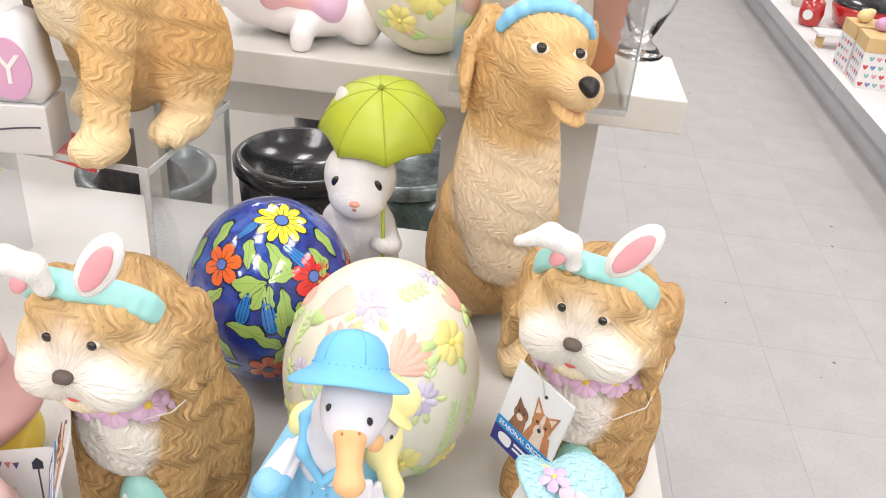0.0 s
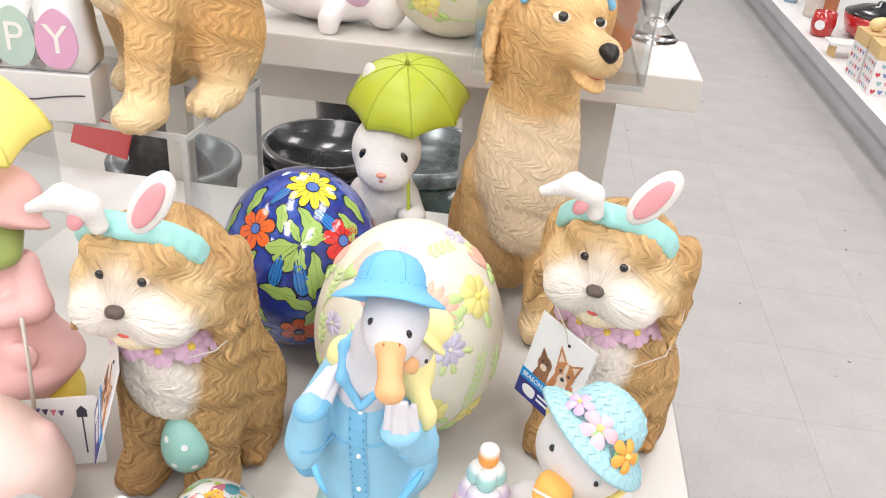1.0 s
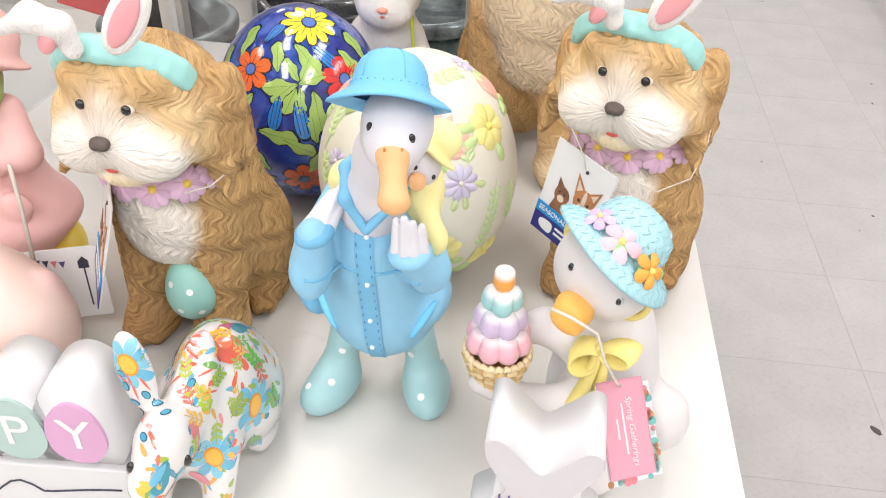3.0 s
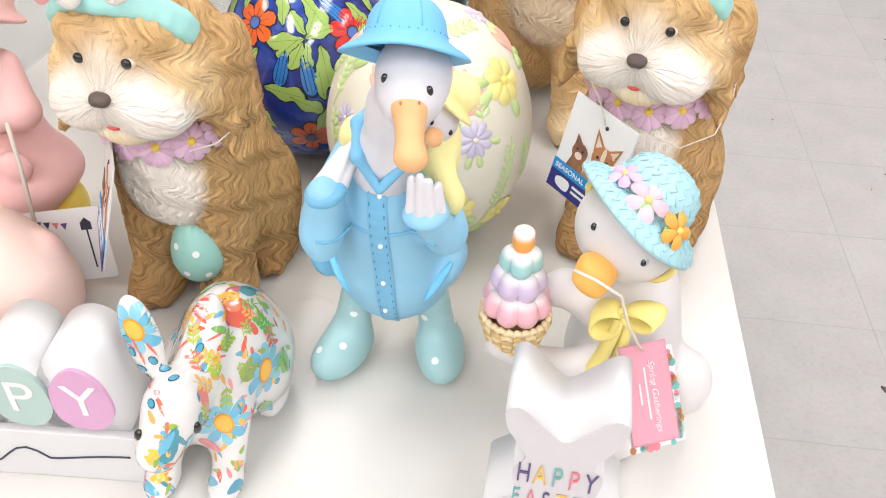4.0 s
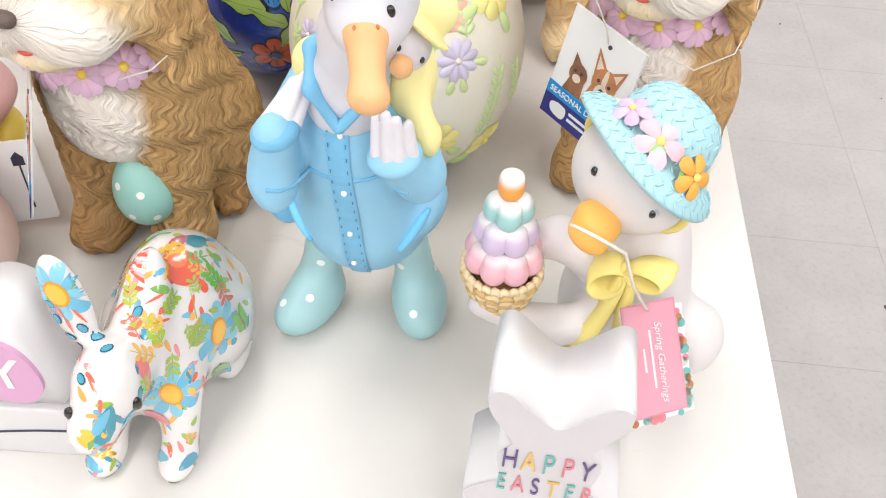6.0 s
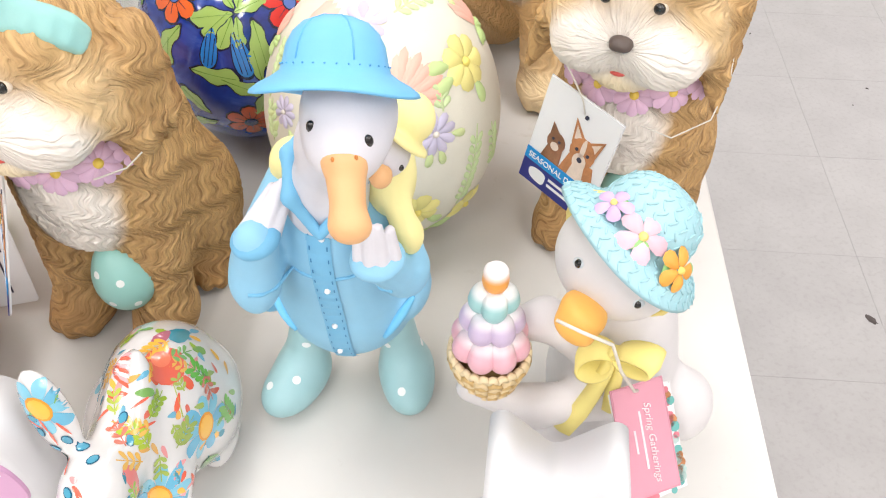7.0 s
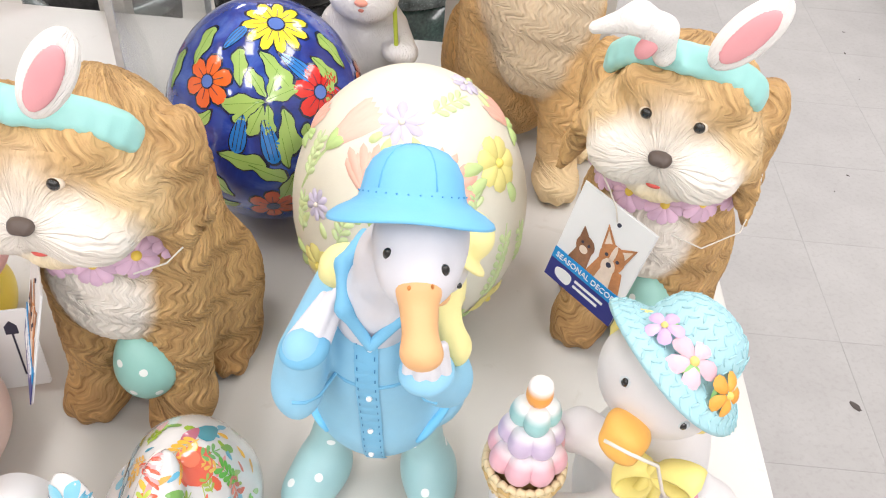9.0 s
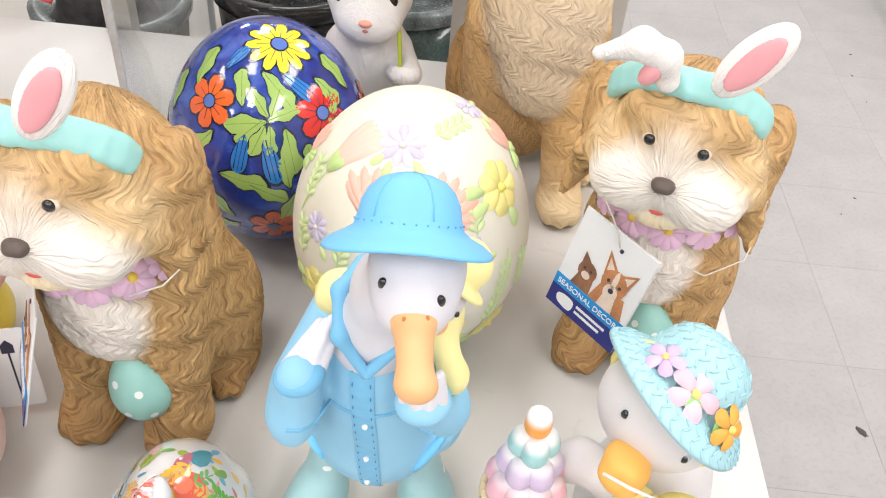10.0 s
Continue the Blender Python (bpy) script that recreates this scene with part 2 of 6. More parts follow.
        for i in range(len(pts) - 1):
            for j in range(seg):
                f.append((i * seg + j, i * seg + (j + 1) % seg, (i + 1) * seg + (j + 1) % seg, (i + 1) * seg + j))
        f += [tuple(range(seg))[::-1], tuple((len(pts) - 1) * seg + j for j in range(seg))]
        self.add(rings, f, mat, col)

    def patch(self, P, nrm, up, outline, mat, col, lift=0.0004, curve=True, dome=0.0):
        """A painted or moulded shape laid on the last skin: an outline in metres round P."""
        nrm = Vector(nrm).normalized()
        x = Vector(up).cross(nrm)
        x = x.normalized() if x.length > 1e-6 else nrm.orthogonal().normalized()
        y = nrm.cross(x)
        o = np.array(outline, float)
        c = o.mean(0)
        rings = [c[None] + (o - c) * s for s in (1.0, 0.66, 0.33)]
        flat = np.concatenate(rings + [c[None]])
        W = np.array(P)[None] + flat[:, :1] * np.array(x) + flat[:, 1:2] * np.array(y)
        up_by = np.concatenate([np.zeros(len(o)), np.full(len(o), 0.7), np.full(len(o), 0.95), [1.0]]) * dome
        N = np.array(nrm)
        lumps = lumps_near(self.lumps, np.array(P), 0.06)
        if curve:
            for _ in range(6):
                W = W - N * field(lumps, W)[:, None] * 0.9
            lost = np.abs(field(lumps, W)) > 0.0012
            W[lost] = np.array(P)[None]
        W = W + N * (lift + up_by)[:, None]
        n = len(o)
        f = []
        for r in range(2):
            f += [(r * n + i, r * n + (i + 1) % n, (r + 1) * n + (i + 1) % n, (r + 1) * n + i) for i in range(n)]
        f += [(2 * n + i, 2 * n + (i + 1) % n, 3 * n) for i in range(n)]
        self.add(W, f, mat, col)

    def build(self, name, m=Matrix(), parent=None):
        me = bpy.data.meshes.new(name)
        v = np.concatenate(self.v)
        me.from_pydata(v.tolist(), [], self.f)
        for mt in self.mats:
            me.materials.append(mt)
        me.polygons.foreach_set("material_index", self.mi)
        me.polygons.foreach_set("use_smooth", [True] * len(me.polygons))
        a = me.attributes.new("paint", "FLOAT_COLOR", "POINT")
        a.data.foreach_set("color", np.concatenate([np.concatenate(self.col), np.ones((len(v), 1))], 1).ravel())
        b = me.attributes.new("fur", "FLOAT_VECTOR", "POINT")
        b.data.foreach_set("vector", np.concatenate(self.fur).ravel())
        me.update()
        ob = new(name, me)
        ob.parent = parent
        ob.matrix_basis = m
        return ob


def petal(length, width, n=10, base=0.0, lobe=0.0):
    """A petal or leaf outline from its root along +y."""
    pts = []
    for i in range(n):
        a = math.tau * i / n
        t = 0.5 - 0.5 * math.cos(a)
        pts.append((math.sin(a) * width * 0.5 * (0.55 + 0.75 * t) * (1 + lobe * math.sin(5 * a)), base + t * length))
    return pts


def turned(pts, deg, dx=0.0, dy=0.0):
    c, s = math.cos(radians(deg)), math.sin(radians(deg))
    return [(x * c - y * s + dx, x * s + y * c + dy) for x, y in pts]


def disc(r, n=12):
    return [(r * math.cos(math.tau * i / n), r * math.sin(math.tau * i / n)) for i in range(n)]


def box(bm, x0, x1, y0, y1, z0, z1, bevel=0.0):
    r = bmesh.ops.create_cube(bm, size=1, matrix=Matrix.Translation(((x0 + x1) / 2, (y0 + y1) / 2, (z0 + z1) / 2)) @ Matrix.Diagonal((x1 - x0, y1 - y0, z1 - z0, 1)))
    if bevel:
        es = list({e for v in r["verts"] for e in v.link_edges})
        bmesh.ops.bevel(bm, geom=es, offset=bevel, segments=2, affect="EDGES", profile=0.6)


def part(name, bm, material, parent=None, label="", smooth=False, m=Matrix()):
    me = bpy.data.meshes.new(name)
    bm.to_mesh(me)
    bm.free()
    me.materials.append(material)
    if smooth:
        me.polygons.foreach_set("use_smooth", [True] * len(me.polygons))
    ob = new(name, me)
    ob.parent = parent
    ob.matrix_basis = m
    return tagged(ob, label)


def C(r, g, b):
    return tuple((c / 255) ** 2.2 for c in (r, g, b))


def words(text, size, mat, m, parent, name="lettering", shear=0.0, label=""):
    """Flat lettering as a thin mesh."""
    cu = bpy.data.curves.new("type", "FONT")
    cu.body, cu.size, cu.align_x, cu.align_y, cu.extrude, cu.shear = text, size, "CENTER", "CENTER", 0.0002, shear
    tmp = new("type", cu)
    bpy.context.view_layer.update()
    me = bpy.data.meshes.new_from_object(tmp.evaluated_get(bpy.context.evaluated_depsgraph_get()))
    bpy.data.objects.remove(tmp)
    me.materials.clear()
    me.materials.append(mat)
    ob = new(name, me)
    ob.parent = parent
    ob.matrix_basis = m
    return tagged(ob, label)


# ---- setting ----
TOP = 0.75
FLOOR_TILE, t, p = nodes_of("vinyl_floor_tile")
_oi = t.nodes.new("ShaderNodeObjectInfo")
_n1, _n2, _n3 = noise_node(t, 7, 6, 0.6), noise_node(t, 90, 5, 0.7), noise_node(t, 30, 3, 0.5, dist=1.5)
_c = ramp(t, _n1.outputs[0], [(0.3, (0.36, 0.345, 0.335)), (0.7, (0.42, 0.405, 0.395))]).outputs[0]
_c = mixed(t, "MULTIPLY", 0.35, _c, ramp(t, _n2.outputs[0], [(0.32, (0.72, 0.7, 0.67)), (0.5, (1, 1, 1))]).outputs[0])
_c = mixed(t, "MULTIPLY", 0.5, _c, ramp(t, _n3.outputs[0], [(0.22, (0.5, 0.47, 0.44)), (0.29, (1, 1, 1))]).outputs[0])
_c = mixed(t, "MULTIPLY", 0.05, _c, _oi.outputs["Random"])
link(t, _c, p.inputs["Base Color"])
p.inputs["Roughness"].default_value = 0.42
bump(t, p, _n2.outputs[0], 0.2, 0.0004)

JOINT = plain("floor_joint", (0.37, 0.36, 0.35), 0.8)
LAMINATE, t, p = nodes_of("white_laminate")
_n1, _n2, _n3 = noise_node(t, 5, 5, 0.6), noise_node(t, 160, 3, 0.6), noise_node(t, 22, 4, 0.7, dist=1.0)
_c = ramp(t, _n1.outputs[0], [(0.3, (0.61, 0.595, 0.56)), (0.7, (0.67, 0.655, 0.625))]).outputs[0]
_c = mixed(t, "MULTIPLY", 0.6, _c, ramp(t, _n2.outputs[0], [(0.2, (0.6, 0.56, 0.5)), (0.26, (1, 1, 1))]).outputs[0])
_c = mixed(t, "MULTIPLY", 0.4, _c, ramp(t, _n3.outputs[0], [(0.25, (0.75, 0.71, 0.64)), (0.36, (1, 1, 1))]).outputs[0])
link(t, _c, p.inputs["Base Color"])
p.inputs["Roughness"].default_value = 0.3
bump(t, p, _n1.outputs[0], 0.1, 0.002)
WALL_MAT = plain("shop_wall_paint", (0.7, 0.69, 0.67), 0.7, vary=0.03, scale=3)
CEIL_MAT = plain("ceiling_panel", (0.78, 0.78, 0.77), 0.8, vary=0.02, scale=5)
SHELF_MAT = plain("painted_shelf_board", (0.66, 0.63, 0.585), 0.4, vary=0.05, scale=12)
STEEL = plain("grey_shelf_steel", (0.5, 0.5, 0.52), 0.35, vary=0.06, scale=15)

bm = bmesh.new()
box(bm, -7, 7, -5, 9, -0.12, -0.004)
floor = tagged(part("floor", bm, JOINT), "pale grey scuffed vinyl tile shop floor", "floor", kind="structure")
for nm, dims in (("wall_north", (-7, 7, 9, 9.15, -0.12, 3.6)), ("wall_south", (-7, 7, -5.15, -5, -0.12, 3.6)), ("wall_east", (7, 7.15, -5, 9, -0.12, 3.6)), ("wall_west", (-7.15, -7, -5, 9, -0.12, 3.6))):
    bm = bmesh.new()
    box(bm, *dims)
    tagged(part(nm, bm, WALL_MAT), "plain off-white painted shop wall", "wall", kind="structure")
bm = bmesh.new()
box(bm, -7.15, 7.15, -5.15, 9.15, 3.6, 3.7)
tagged(part("ceiling", bm, CEIL_MAT), "white panelled shop ceiling", "ceiling", kind="structure")


def display_table():
    e = tagged(new("display_table"), "white laminate display table with scuffed top", "table")
    bm = bmesh.new()
    box(bm, -1.3, 0.179, 0.02, 0.963, TOP - 0.03, TOP, 0.0015)
    part("tabletop", bm, LAMINATE, e, "white laminate top with small stains")
    bm = bmesh.new()
    box(bm, -1.27, 0.12, 0.07, 0.9, 0.0, TOP - 0.03)
    part("plinth", bm, WHITE_PAINT, e)
    return e


display_table()


def back_shelf():
    """The higher nesting table behind, with its apron and end panel."""
    e = tagged(new("raised_shelf"), "white painted plank shelf standing behind the display table", "shelf")
    bm = bmesh.new()
    box(bm, -1.4, 0.19, 0.878, 1.03, 0.957, 0.995, 0.002)
    part("shelf_board", bm, SHELF_MAT, e)
    bm = bmesh.new()
    box(bm, -1.4, 0.112, 0.968, 0.99, 0.885, 0.957)
    part("apron", bm, SHELF_MAT, e)
    bm = bmesh.new()
    box(bm, -0.075, 0.112, 0.968, 0.99, 0.0, 0.885)
    part("end_panel", bm, SHELF_MAT, e)
    bm = bmesh.new()
    box(bm, -1.4, 0.112, 1.75, 1.77, 0.0, 0.957)
    part("back_panel", bm, SHELF_MAT, e)
    bm = bmesh.new()
    box(bm, -1.4, 0.112, 0.992, 1.75, 0.40, 0.43)
    part("lower_board", bm, SHELF_MAT, e)
    bm = bmesh.new()
    box(bm, -0.47, -0.44, 0.968, 0.99, 0.43, 0.885)
    part("upright", bm, SHELF_MAT, e)
    return e


back_shelf()


def clear_plastic(name, tint=(0.93, 0.95, 0.95), rough=0.02):
    m, t, p = nodes_of(name)
    p.inputs["Base Color"].default_value = (*tint, 1)
    p.inputs["Transmission Weight"].default_value = 1.0
    p.inputs["IOR"].default_value = 1.4
    n = noise_node(t, 60, 4)
    r = t.nodes.new("ShaderNodeMapRange")
    r.inputs[3].default_value, r.inputs[4].default_value = rough, rough + 0.07
    link(t, n.outputs[0], r.inputs[0])
    link(t, r.outputs[0], p.inputs["Roughness"])
    return m


ACRYLIC, t, p = nodes_of("clear_acrylic")
_tr, _gl, _mx = (t.nodes.new(n) for n in ("ShaderNodeBsdfTransparent", "ShaderNodeBsdfGlossy", "ShaderNodeMixShader"))
_tr.inputs[0].default_value = (0.9, 0.91, 0.91, 1)
_gl.inputs["Roughness"].default_value = 0.04
_mx.inputs[0].default_value = 0.12
link(t, _tr.outputs[0], _mx.inputs[1])
link(t, _gl.outputs[0], _mx.inputs[2])
link(t, _mx.outputs[0], t.nodes["Material Output"].inputs[0])
EDGE_CLEAR = plain("polished_acrylic_edge", (0.6, 0.62, 0.62), 0.15, vary=0.15, scale=60)



def acrylic_riser(name, w, d, h, m, label):
    e = tagged(new(name), label, "riser")
    e.matrix_basis = m
    th = 0.006
    for nm, dims in (("edge_strip", (-w, 0, -0.0012, 0, h - th, h)), ("edge_strip", (-th, 0, -0.0012, 0, 0, h - th)), ("edge_strip", (-w, -w + th, -0.0012, 0, 0, h - th)), ("edge_strip", (-th, 0, d, d + 0.0012, 0, h)), ("edge_strip", (0, 0.0012, 0, d, h - th, h))):
        bm = bmesh.new()
        box(bm, *dims)
        part(nm, bm, EDGE_CLEAR, e, "pale polished acrylic edge")
    for nm, dims in (("top_sheet", (-w, 0, 0, d, h - th, h)), ("side_sheet", (-w, -w + th, 0, d, 0, h - th)), ("side_sheet", (-th, 0, 0, d, 0, h - th))):
        bm = bmesh.new()
        box(bm, *dims, 0.001)
        o = part(nm, bm, ACRYLIC, e)
        o.visible_shadow = False
    return e


acrylic_riser("acrylic_riser", 0.26, 0.165, 0.222, pose(-0.293, 0.622, TOP, 0, 0, -5), "clear acrylic riser with dusty scratched top")


def acrylic_box():
    e = tagged(new("acrylic_box"), "clear acrylic display box on the raised shelf", "display box")
    e.matrix_basis = pose(-0.06, 0.81, 0.996)
    w, d, h, th = 0.178, 0.17, 0.26, 0.005
    for dims in ((0, w, -0.001, 0, 0, th), (w, w + 0.001, 0, th, th, h)):
        bm = bmesh.new()
        box(bm, *dims)
        part("edge_strip", bm, EDGE_CLEAR, e, "pale polished acrylic edge")
    for nm, dims in (("front_sheet", (0, w, 0, th, th, h)), ("side_sheet", (w - th, w, th, d, th, h)), ("base_sheet", (0, w, th, d, 0, th))):
        bm = bmesh.new()
        box(bm, *dims, 0.001)
        o = part(nm, bm, ACRYLIC, e)
        o.visible_shadow = False
    return e


acrylic_box()

# ---- figurines ----
TAN, TAN_D, TAN_L = C(190, 154, 106), C(168, 132, 88), C(208, 171, 120)
OFFWHITE = C(235, 226, 216)
MINT, PINK, ROSE = C(158, 213, 208), C(230, 160, 165), C(226, 188, 214)
LEAF, YELLOW = C(176, 206, 120), C(246, 226, 96)


def daisy(f, P, n, up, size, col, mid, petals=9, mat=None, dome=0.0012, spin=0.0, mid_r=0.24, fat=6.2):
    """A flower of separate rounded petals laid on the skin."""
    mat = mat or RESIN
    for i in range(petals):
        a = spin + 360 * i / petals
        sh = 0.86 + 0.14 * ((i * 7) % 3) / 2
        f.patch(P, n, up, turned(petal(size, size * fat / petals, 10, size * 0.1), a), mat, tuple(c * sh for c in col), 0.0004 + 0.0002 * (i % 2), True, dome)
    f.patch(P, n, up, disc(size * mid_r, 10), mat, mid, 0.0012, True, dome * 1.3)


def combed(axis_y, face, nose, depth, face_depth, turns=32):
    """Hair hanging round an upright axis, and raying out from the nose on the face: directions and groove depths."""
    def comb(v):
        az = np.arctan2(v[:, 0], -(v[:, 1] - axis_y))
        az = az + 0.10 * np.sin(v[:, 2] * 170 + 4 * az) + 0.06 * np.sin(v[:, 2] * 330 + 9 * az)
        side = np.stack([np.sin(az) * 0.052, np.cos(az) * 0.052, v[:, 2]], 1)
        dx, dz = v[:, 0] - nose[0], v[:, 2] - nose[2]
        th, r = np.arctan2(dx, dz), np.hypot(dx, dz)
        ray = np.stack([np.sin(th) * 0.02, np.cos(th) * 0.02, r], 1)
        w = np.clip((face - v[:, 1]) / 0.022, 0, 1) * np.clip((v[:, 2] - nose[2] + 0.05) / 0.012, 0, 1)
        cut = depth * (1 - np.abs(np.sin(az * turns))) * (1 - w) + face_depth * np.clip((r - 0.012) / 0.02, 0, 1) * (1 - np.abs(np.sin(th * 22 + 60 * r))) * w
        cut = cut + depth * 0.4 * (1 - np.abs(np.sin(az * turns * 2.3 + 1))) * (1 - w)
        cut = cut * np.clip((v[:, 2] - 0.012) / 0.02, 0.15, 1)
        return side, ray, w, cut
    return comb


def strand(pts, radii, col, k=0.003, wave=0.0004, wn=700.0):
    """A carved lock of hair: tapered rods end to end."""
    return [rod(a, b, ra, rb, col, k, 0.006, wave, wn) for a, b, ra, rb in zip(pts, pts[1:], radii, radii[1:])]


def curly_puppy():
    f = Figure()
    hy, hz = -0.007, 0.002

    def head(c, *a, **b):
        return sph((c[0], c[1] + hy, c[2] + hz), *a, **b)
    CHEEK, MUZ = C(228, 196, 148), C(236, 228, 218)
    K = [
        sph((0, 0.02, 0.098), (0.049, 0.055, 0.09), col=TAN),
        sph((0, -0.014, 0.14), (0.043, 0.034, 0.06), col=TAN_L, k=0.02),
        sph((0.031, 0.04, 0.052), (0.03, 0.042, 0.053), col=TAN, k=0.016),
        sph((-0.031, 0.04, 0.052), (0.03, 0.042, 0.053), col=TAN, k=0.016),
        rod((0.027, -0.018, 0.12), (0.028, -0.025, 0.02), 0.023, 0.02, TAN, 0.014),
        rod((-0.027, -0.018, 0.12), (-0.028, -0.025, 0.02), 0.023, 0.02, TAN, 0.014),
        sph((0.029, -0.036, 0.013), (0.02, 0.022, 0.016), col=TAN_D, k=0.012),
        sph((-0.029, -0.036, 0.013), (0.02, 0.022, 0.016), col=TAN_D, k=0.012),
        sph((0.043, 0.03, 0.014), (0.017, 0.03, 0.019), col=TAN_D, k=0.01),
        sph((-0.043, 0.03, 0.014), (0.017, 0.03, 0.019), col=TAN_D, k=0.01),
    ]
    K += [
        sph((0, -0.042, 0.122), (0.026, 0.014, 0.04), col=C(244, 236, 226), k=0.014, cb=0.006),
        head((0, -0.024, 0.209), (0.043, 0.045, 0.041), col=TAN, k=0.014, comb=(90, 0, 0)),
        head((0, 0.004, 0.188), (0.045, 0.038, 0.046), col=TAN, k=0.018),
        head((0, -0.046, 0.229), (0.034, 0.021, 0.017), (18, 0, 0), TAN_L, 0.012, 0.012, comb=(90, 0, 0)),
        head((0.04, -0.005, 0.184), (0.018, 0.029, 0.044), (0, 12, 8), TAN, 0.006),
        head((-0.045, -0.005, 0.184), (0.018, 0.029, 0.044), (0, -14, -8), TAN, 0.006),
    ]
    # long wavy ear locks, flaring out at the tips
    for s, out in ((1, 0.048), (-1, 0.055)):
        for j in range(6):
            y = -0.034 + j * 0.0092
            sway = 0.003 * (-1) ** j
            q = [(s * 0.034, y * 0.5 - 0.016 + hy, 0.218 + hz), (s * (out - 0.011), y * 0.7 - 0.006 + sway + hy, 0.203 + hz), (s * (out - 0.002), y - sway + hy, 0.184 + hz), (s * (out + 0.003), y * 1.02 + sway * 0.6 + hy, 0.164 + hz), (s * (out + 0.007 - 0.003 * (j % 2)), y * 1.04 - sway + hy, 0.15 + 0.004 * (j % 3) + hz)]
            K += strand(q, (0.005, 0.0074, 0.008, 0.0076, 0.0038), (TAN, TAN_L, TAN_D)[j % 3], 0.003, 0.0)
    # locks combed back over the crown
    for j in range(-3, 4):
        sway = 0.0025 * (-1) ** j
        drop = 14 * (j * 0.0125) ** 2
        q = [(j * 0.0105, -0.028 + hy, 0.243 - drop + hz), (j * 0.0125 + sway, -0.006 + hy, 0.236 - drop + hz), (j * 0.0125 - sway, 0.015 + hy, 0.217 - drop + hz), (j * 0.0115 + sway, 0.031 + hy, 0.19 - drop * 0.5 + hz), (j * 0.011, 0.04 + hy, 0.162 + hz)]
        K += strand(q, (0.0055, 0.008, 0.0085, 0.008, 0.005), (TAN_L, TAN)[j % 2], 0.0035, 0.0)
    K += [
        head((0.03, -0.044, 0.2), (0.021, 0.022, 0.025), col=CHEEK, k=0.011, cb=0.01, comb=(90, 0, 0)),
        head((-0.03, -0.044, 0.2), (0.021, 0.022, 0.025), col=CHEEK, k=0.011, cb=0.01, comb=(90, 0, 0)),
        head((0.0185, -0.0605, 0.192), (0.0265, 0.021, 0.0205), (0, 12, 0), MUZ, 0.007, 0.006, comb=(90, 0, 0)),
        head((-0.0185, -0.0605, 0.192), (0.0265, 0.021, 0.0205), (0, -12, 0), MUZ, 0.007, 0.006, comb=(90, 0, 0)),
        head((0, -0.069, 0.198), (0.011, 0.012, 0.011), col=MUZ, k=0.01, cb=0.008, comb=(90, 0, 0)),
        head((0, -0.063, 0.214), (0.012, 0.0105, 0.017), col=C(242, 232, 218), k=0.01, cb=0.014, comb=(90, 0, 0)),
        head((0, -0.056, 0.174), (0.021, 0.018, 0.012), col=C(238, 220, 184), k=0.005, cb=0.006, comb=(90, 0, 0)),
        head((0.016, -0.054, 0.236), (0.019, 0.012, 0.0105), (20, 10, -12), TAN_L, 0.009, 0.008, comb=(90, 0, 0)),
        head((-0.016, -0.054, 0.236), (0.019, 0.012, 0.0105), (20, -10, 12), TAN_L, 0.009, 0.008, comb=(90, 0, 0)),
    ]
    for s in (-1, 1):
        for d in (-0.011, 0.0, 0.011):
            K.append(sph((s * 0.029 + d, -0.051 + abs(d) * 0.35, 0.011), (0.0062, 0.009, 0.0095), col=TAN_D, k=0.003))
            K.append(sph((s * 0.044 + d * 0.8, 0.004 + abs(d) * 0.35, 0.011), (0.0055, 0.009, 0.0095), col=TAN_D, k=0.003))
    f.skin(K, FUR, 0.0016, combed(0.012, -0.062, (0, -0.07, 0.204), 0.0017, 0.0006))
    # eyes, nose and mouth
    for s in (-1, 1):
        P, n = f.pin((s * 0.015, -0.2, 0.222 + hz), (0, 1, 0))
        f.ball(P - n * 0.0012, (0.0048, 0.003, 0.0036), SATIN, C(226, 210, 190), seg=14)
        f.ball(P + n * 0.0006 + np.array((-s * 0.0006, -0.0004, 0.0004)), (0.0033, 0.0024, 0.0033), BLACK_GLOSS, C(60, 40, 30), seg=14)
    P, n = f.pin((0, -0.2, 0.204 + hz), (0, 1, 0))
    f.skin([sph(P + np.array((0, 0.001, 0.0006)), (0.0064, 0.0042, 0.0036), col=C(92, 80, 74)), sph(P + np.array((0.0028, -0.0006, -0.0013)), (0.0027, 0.0036, 0.0023), col=C(92, 80, 74), k=0.004), sph(P + np.array((-0.0028, -0.0006, -0.0013)), (0.0027, 0.0036, 0.0023), col=C(92, 80, 74), k=0.004)], SATIN, 0.0012)
    f.lumps = K
    P, n = f.pin((0.0, -0.2, 0.1815 + hz), (0, 1, 0))
    f.ball(P, (0.0045, 0.0018, 0.0018), SATIN, C(214, 92, 84), seg=10)
    # bunny headband
    arc = [(-0.003 + math.sin(radians(a)) * 0.0425, hy - 0.046 - math.cos(radians(a)) * 0.012 + abs(a) / 90 * 0.012, 0.2215 + hz + math.cos(radians(a)) * 0.0285) for a in range(-78, 79, 13)]
    band = [rod(a, b, 0.0042, 0.0042, MINT, 0.004) for a, b in zip(arc, arc[1:])]
    band += [rod(tuple(np.array(a) + (0, 0.0065, 0.0035)), tuple(np.array(b) + (0, 0.0065, 0.0035)), 0.005, 0.005, MINT, 0.006) for a, b in zip(arc, arc[1:])]
    f.skin(band, SATIN, 0.0014)
    EARW = C(240, 236, 232)
    f.skin([sph((0.024, -0.064 + hy, 0.2785 + hz), (0.0118, 0.0052, 0.0255), (-8, 32, -6), EARW, 0.004, wn=900)], FINE_FUR, 0.0012)
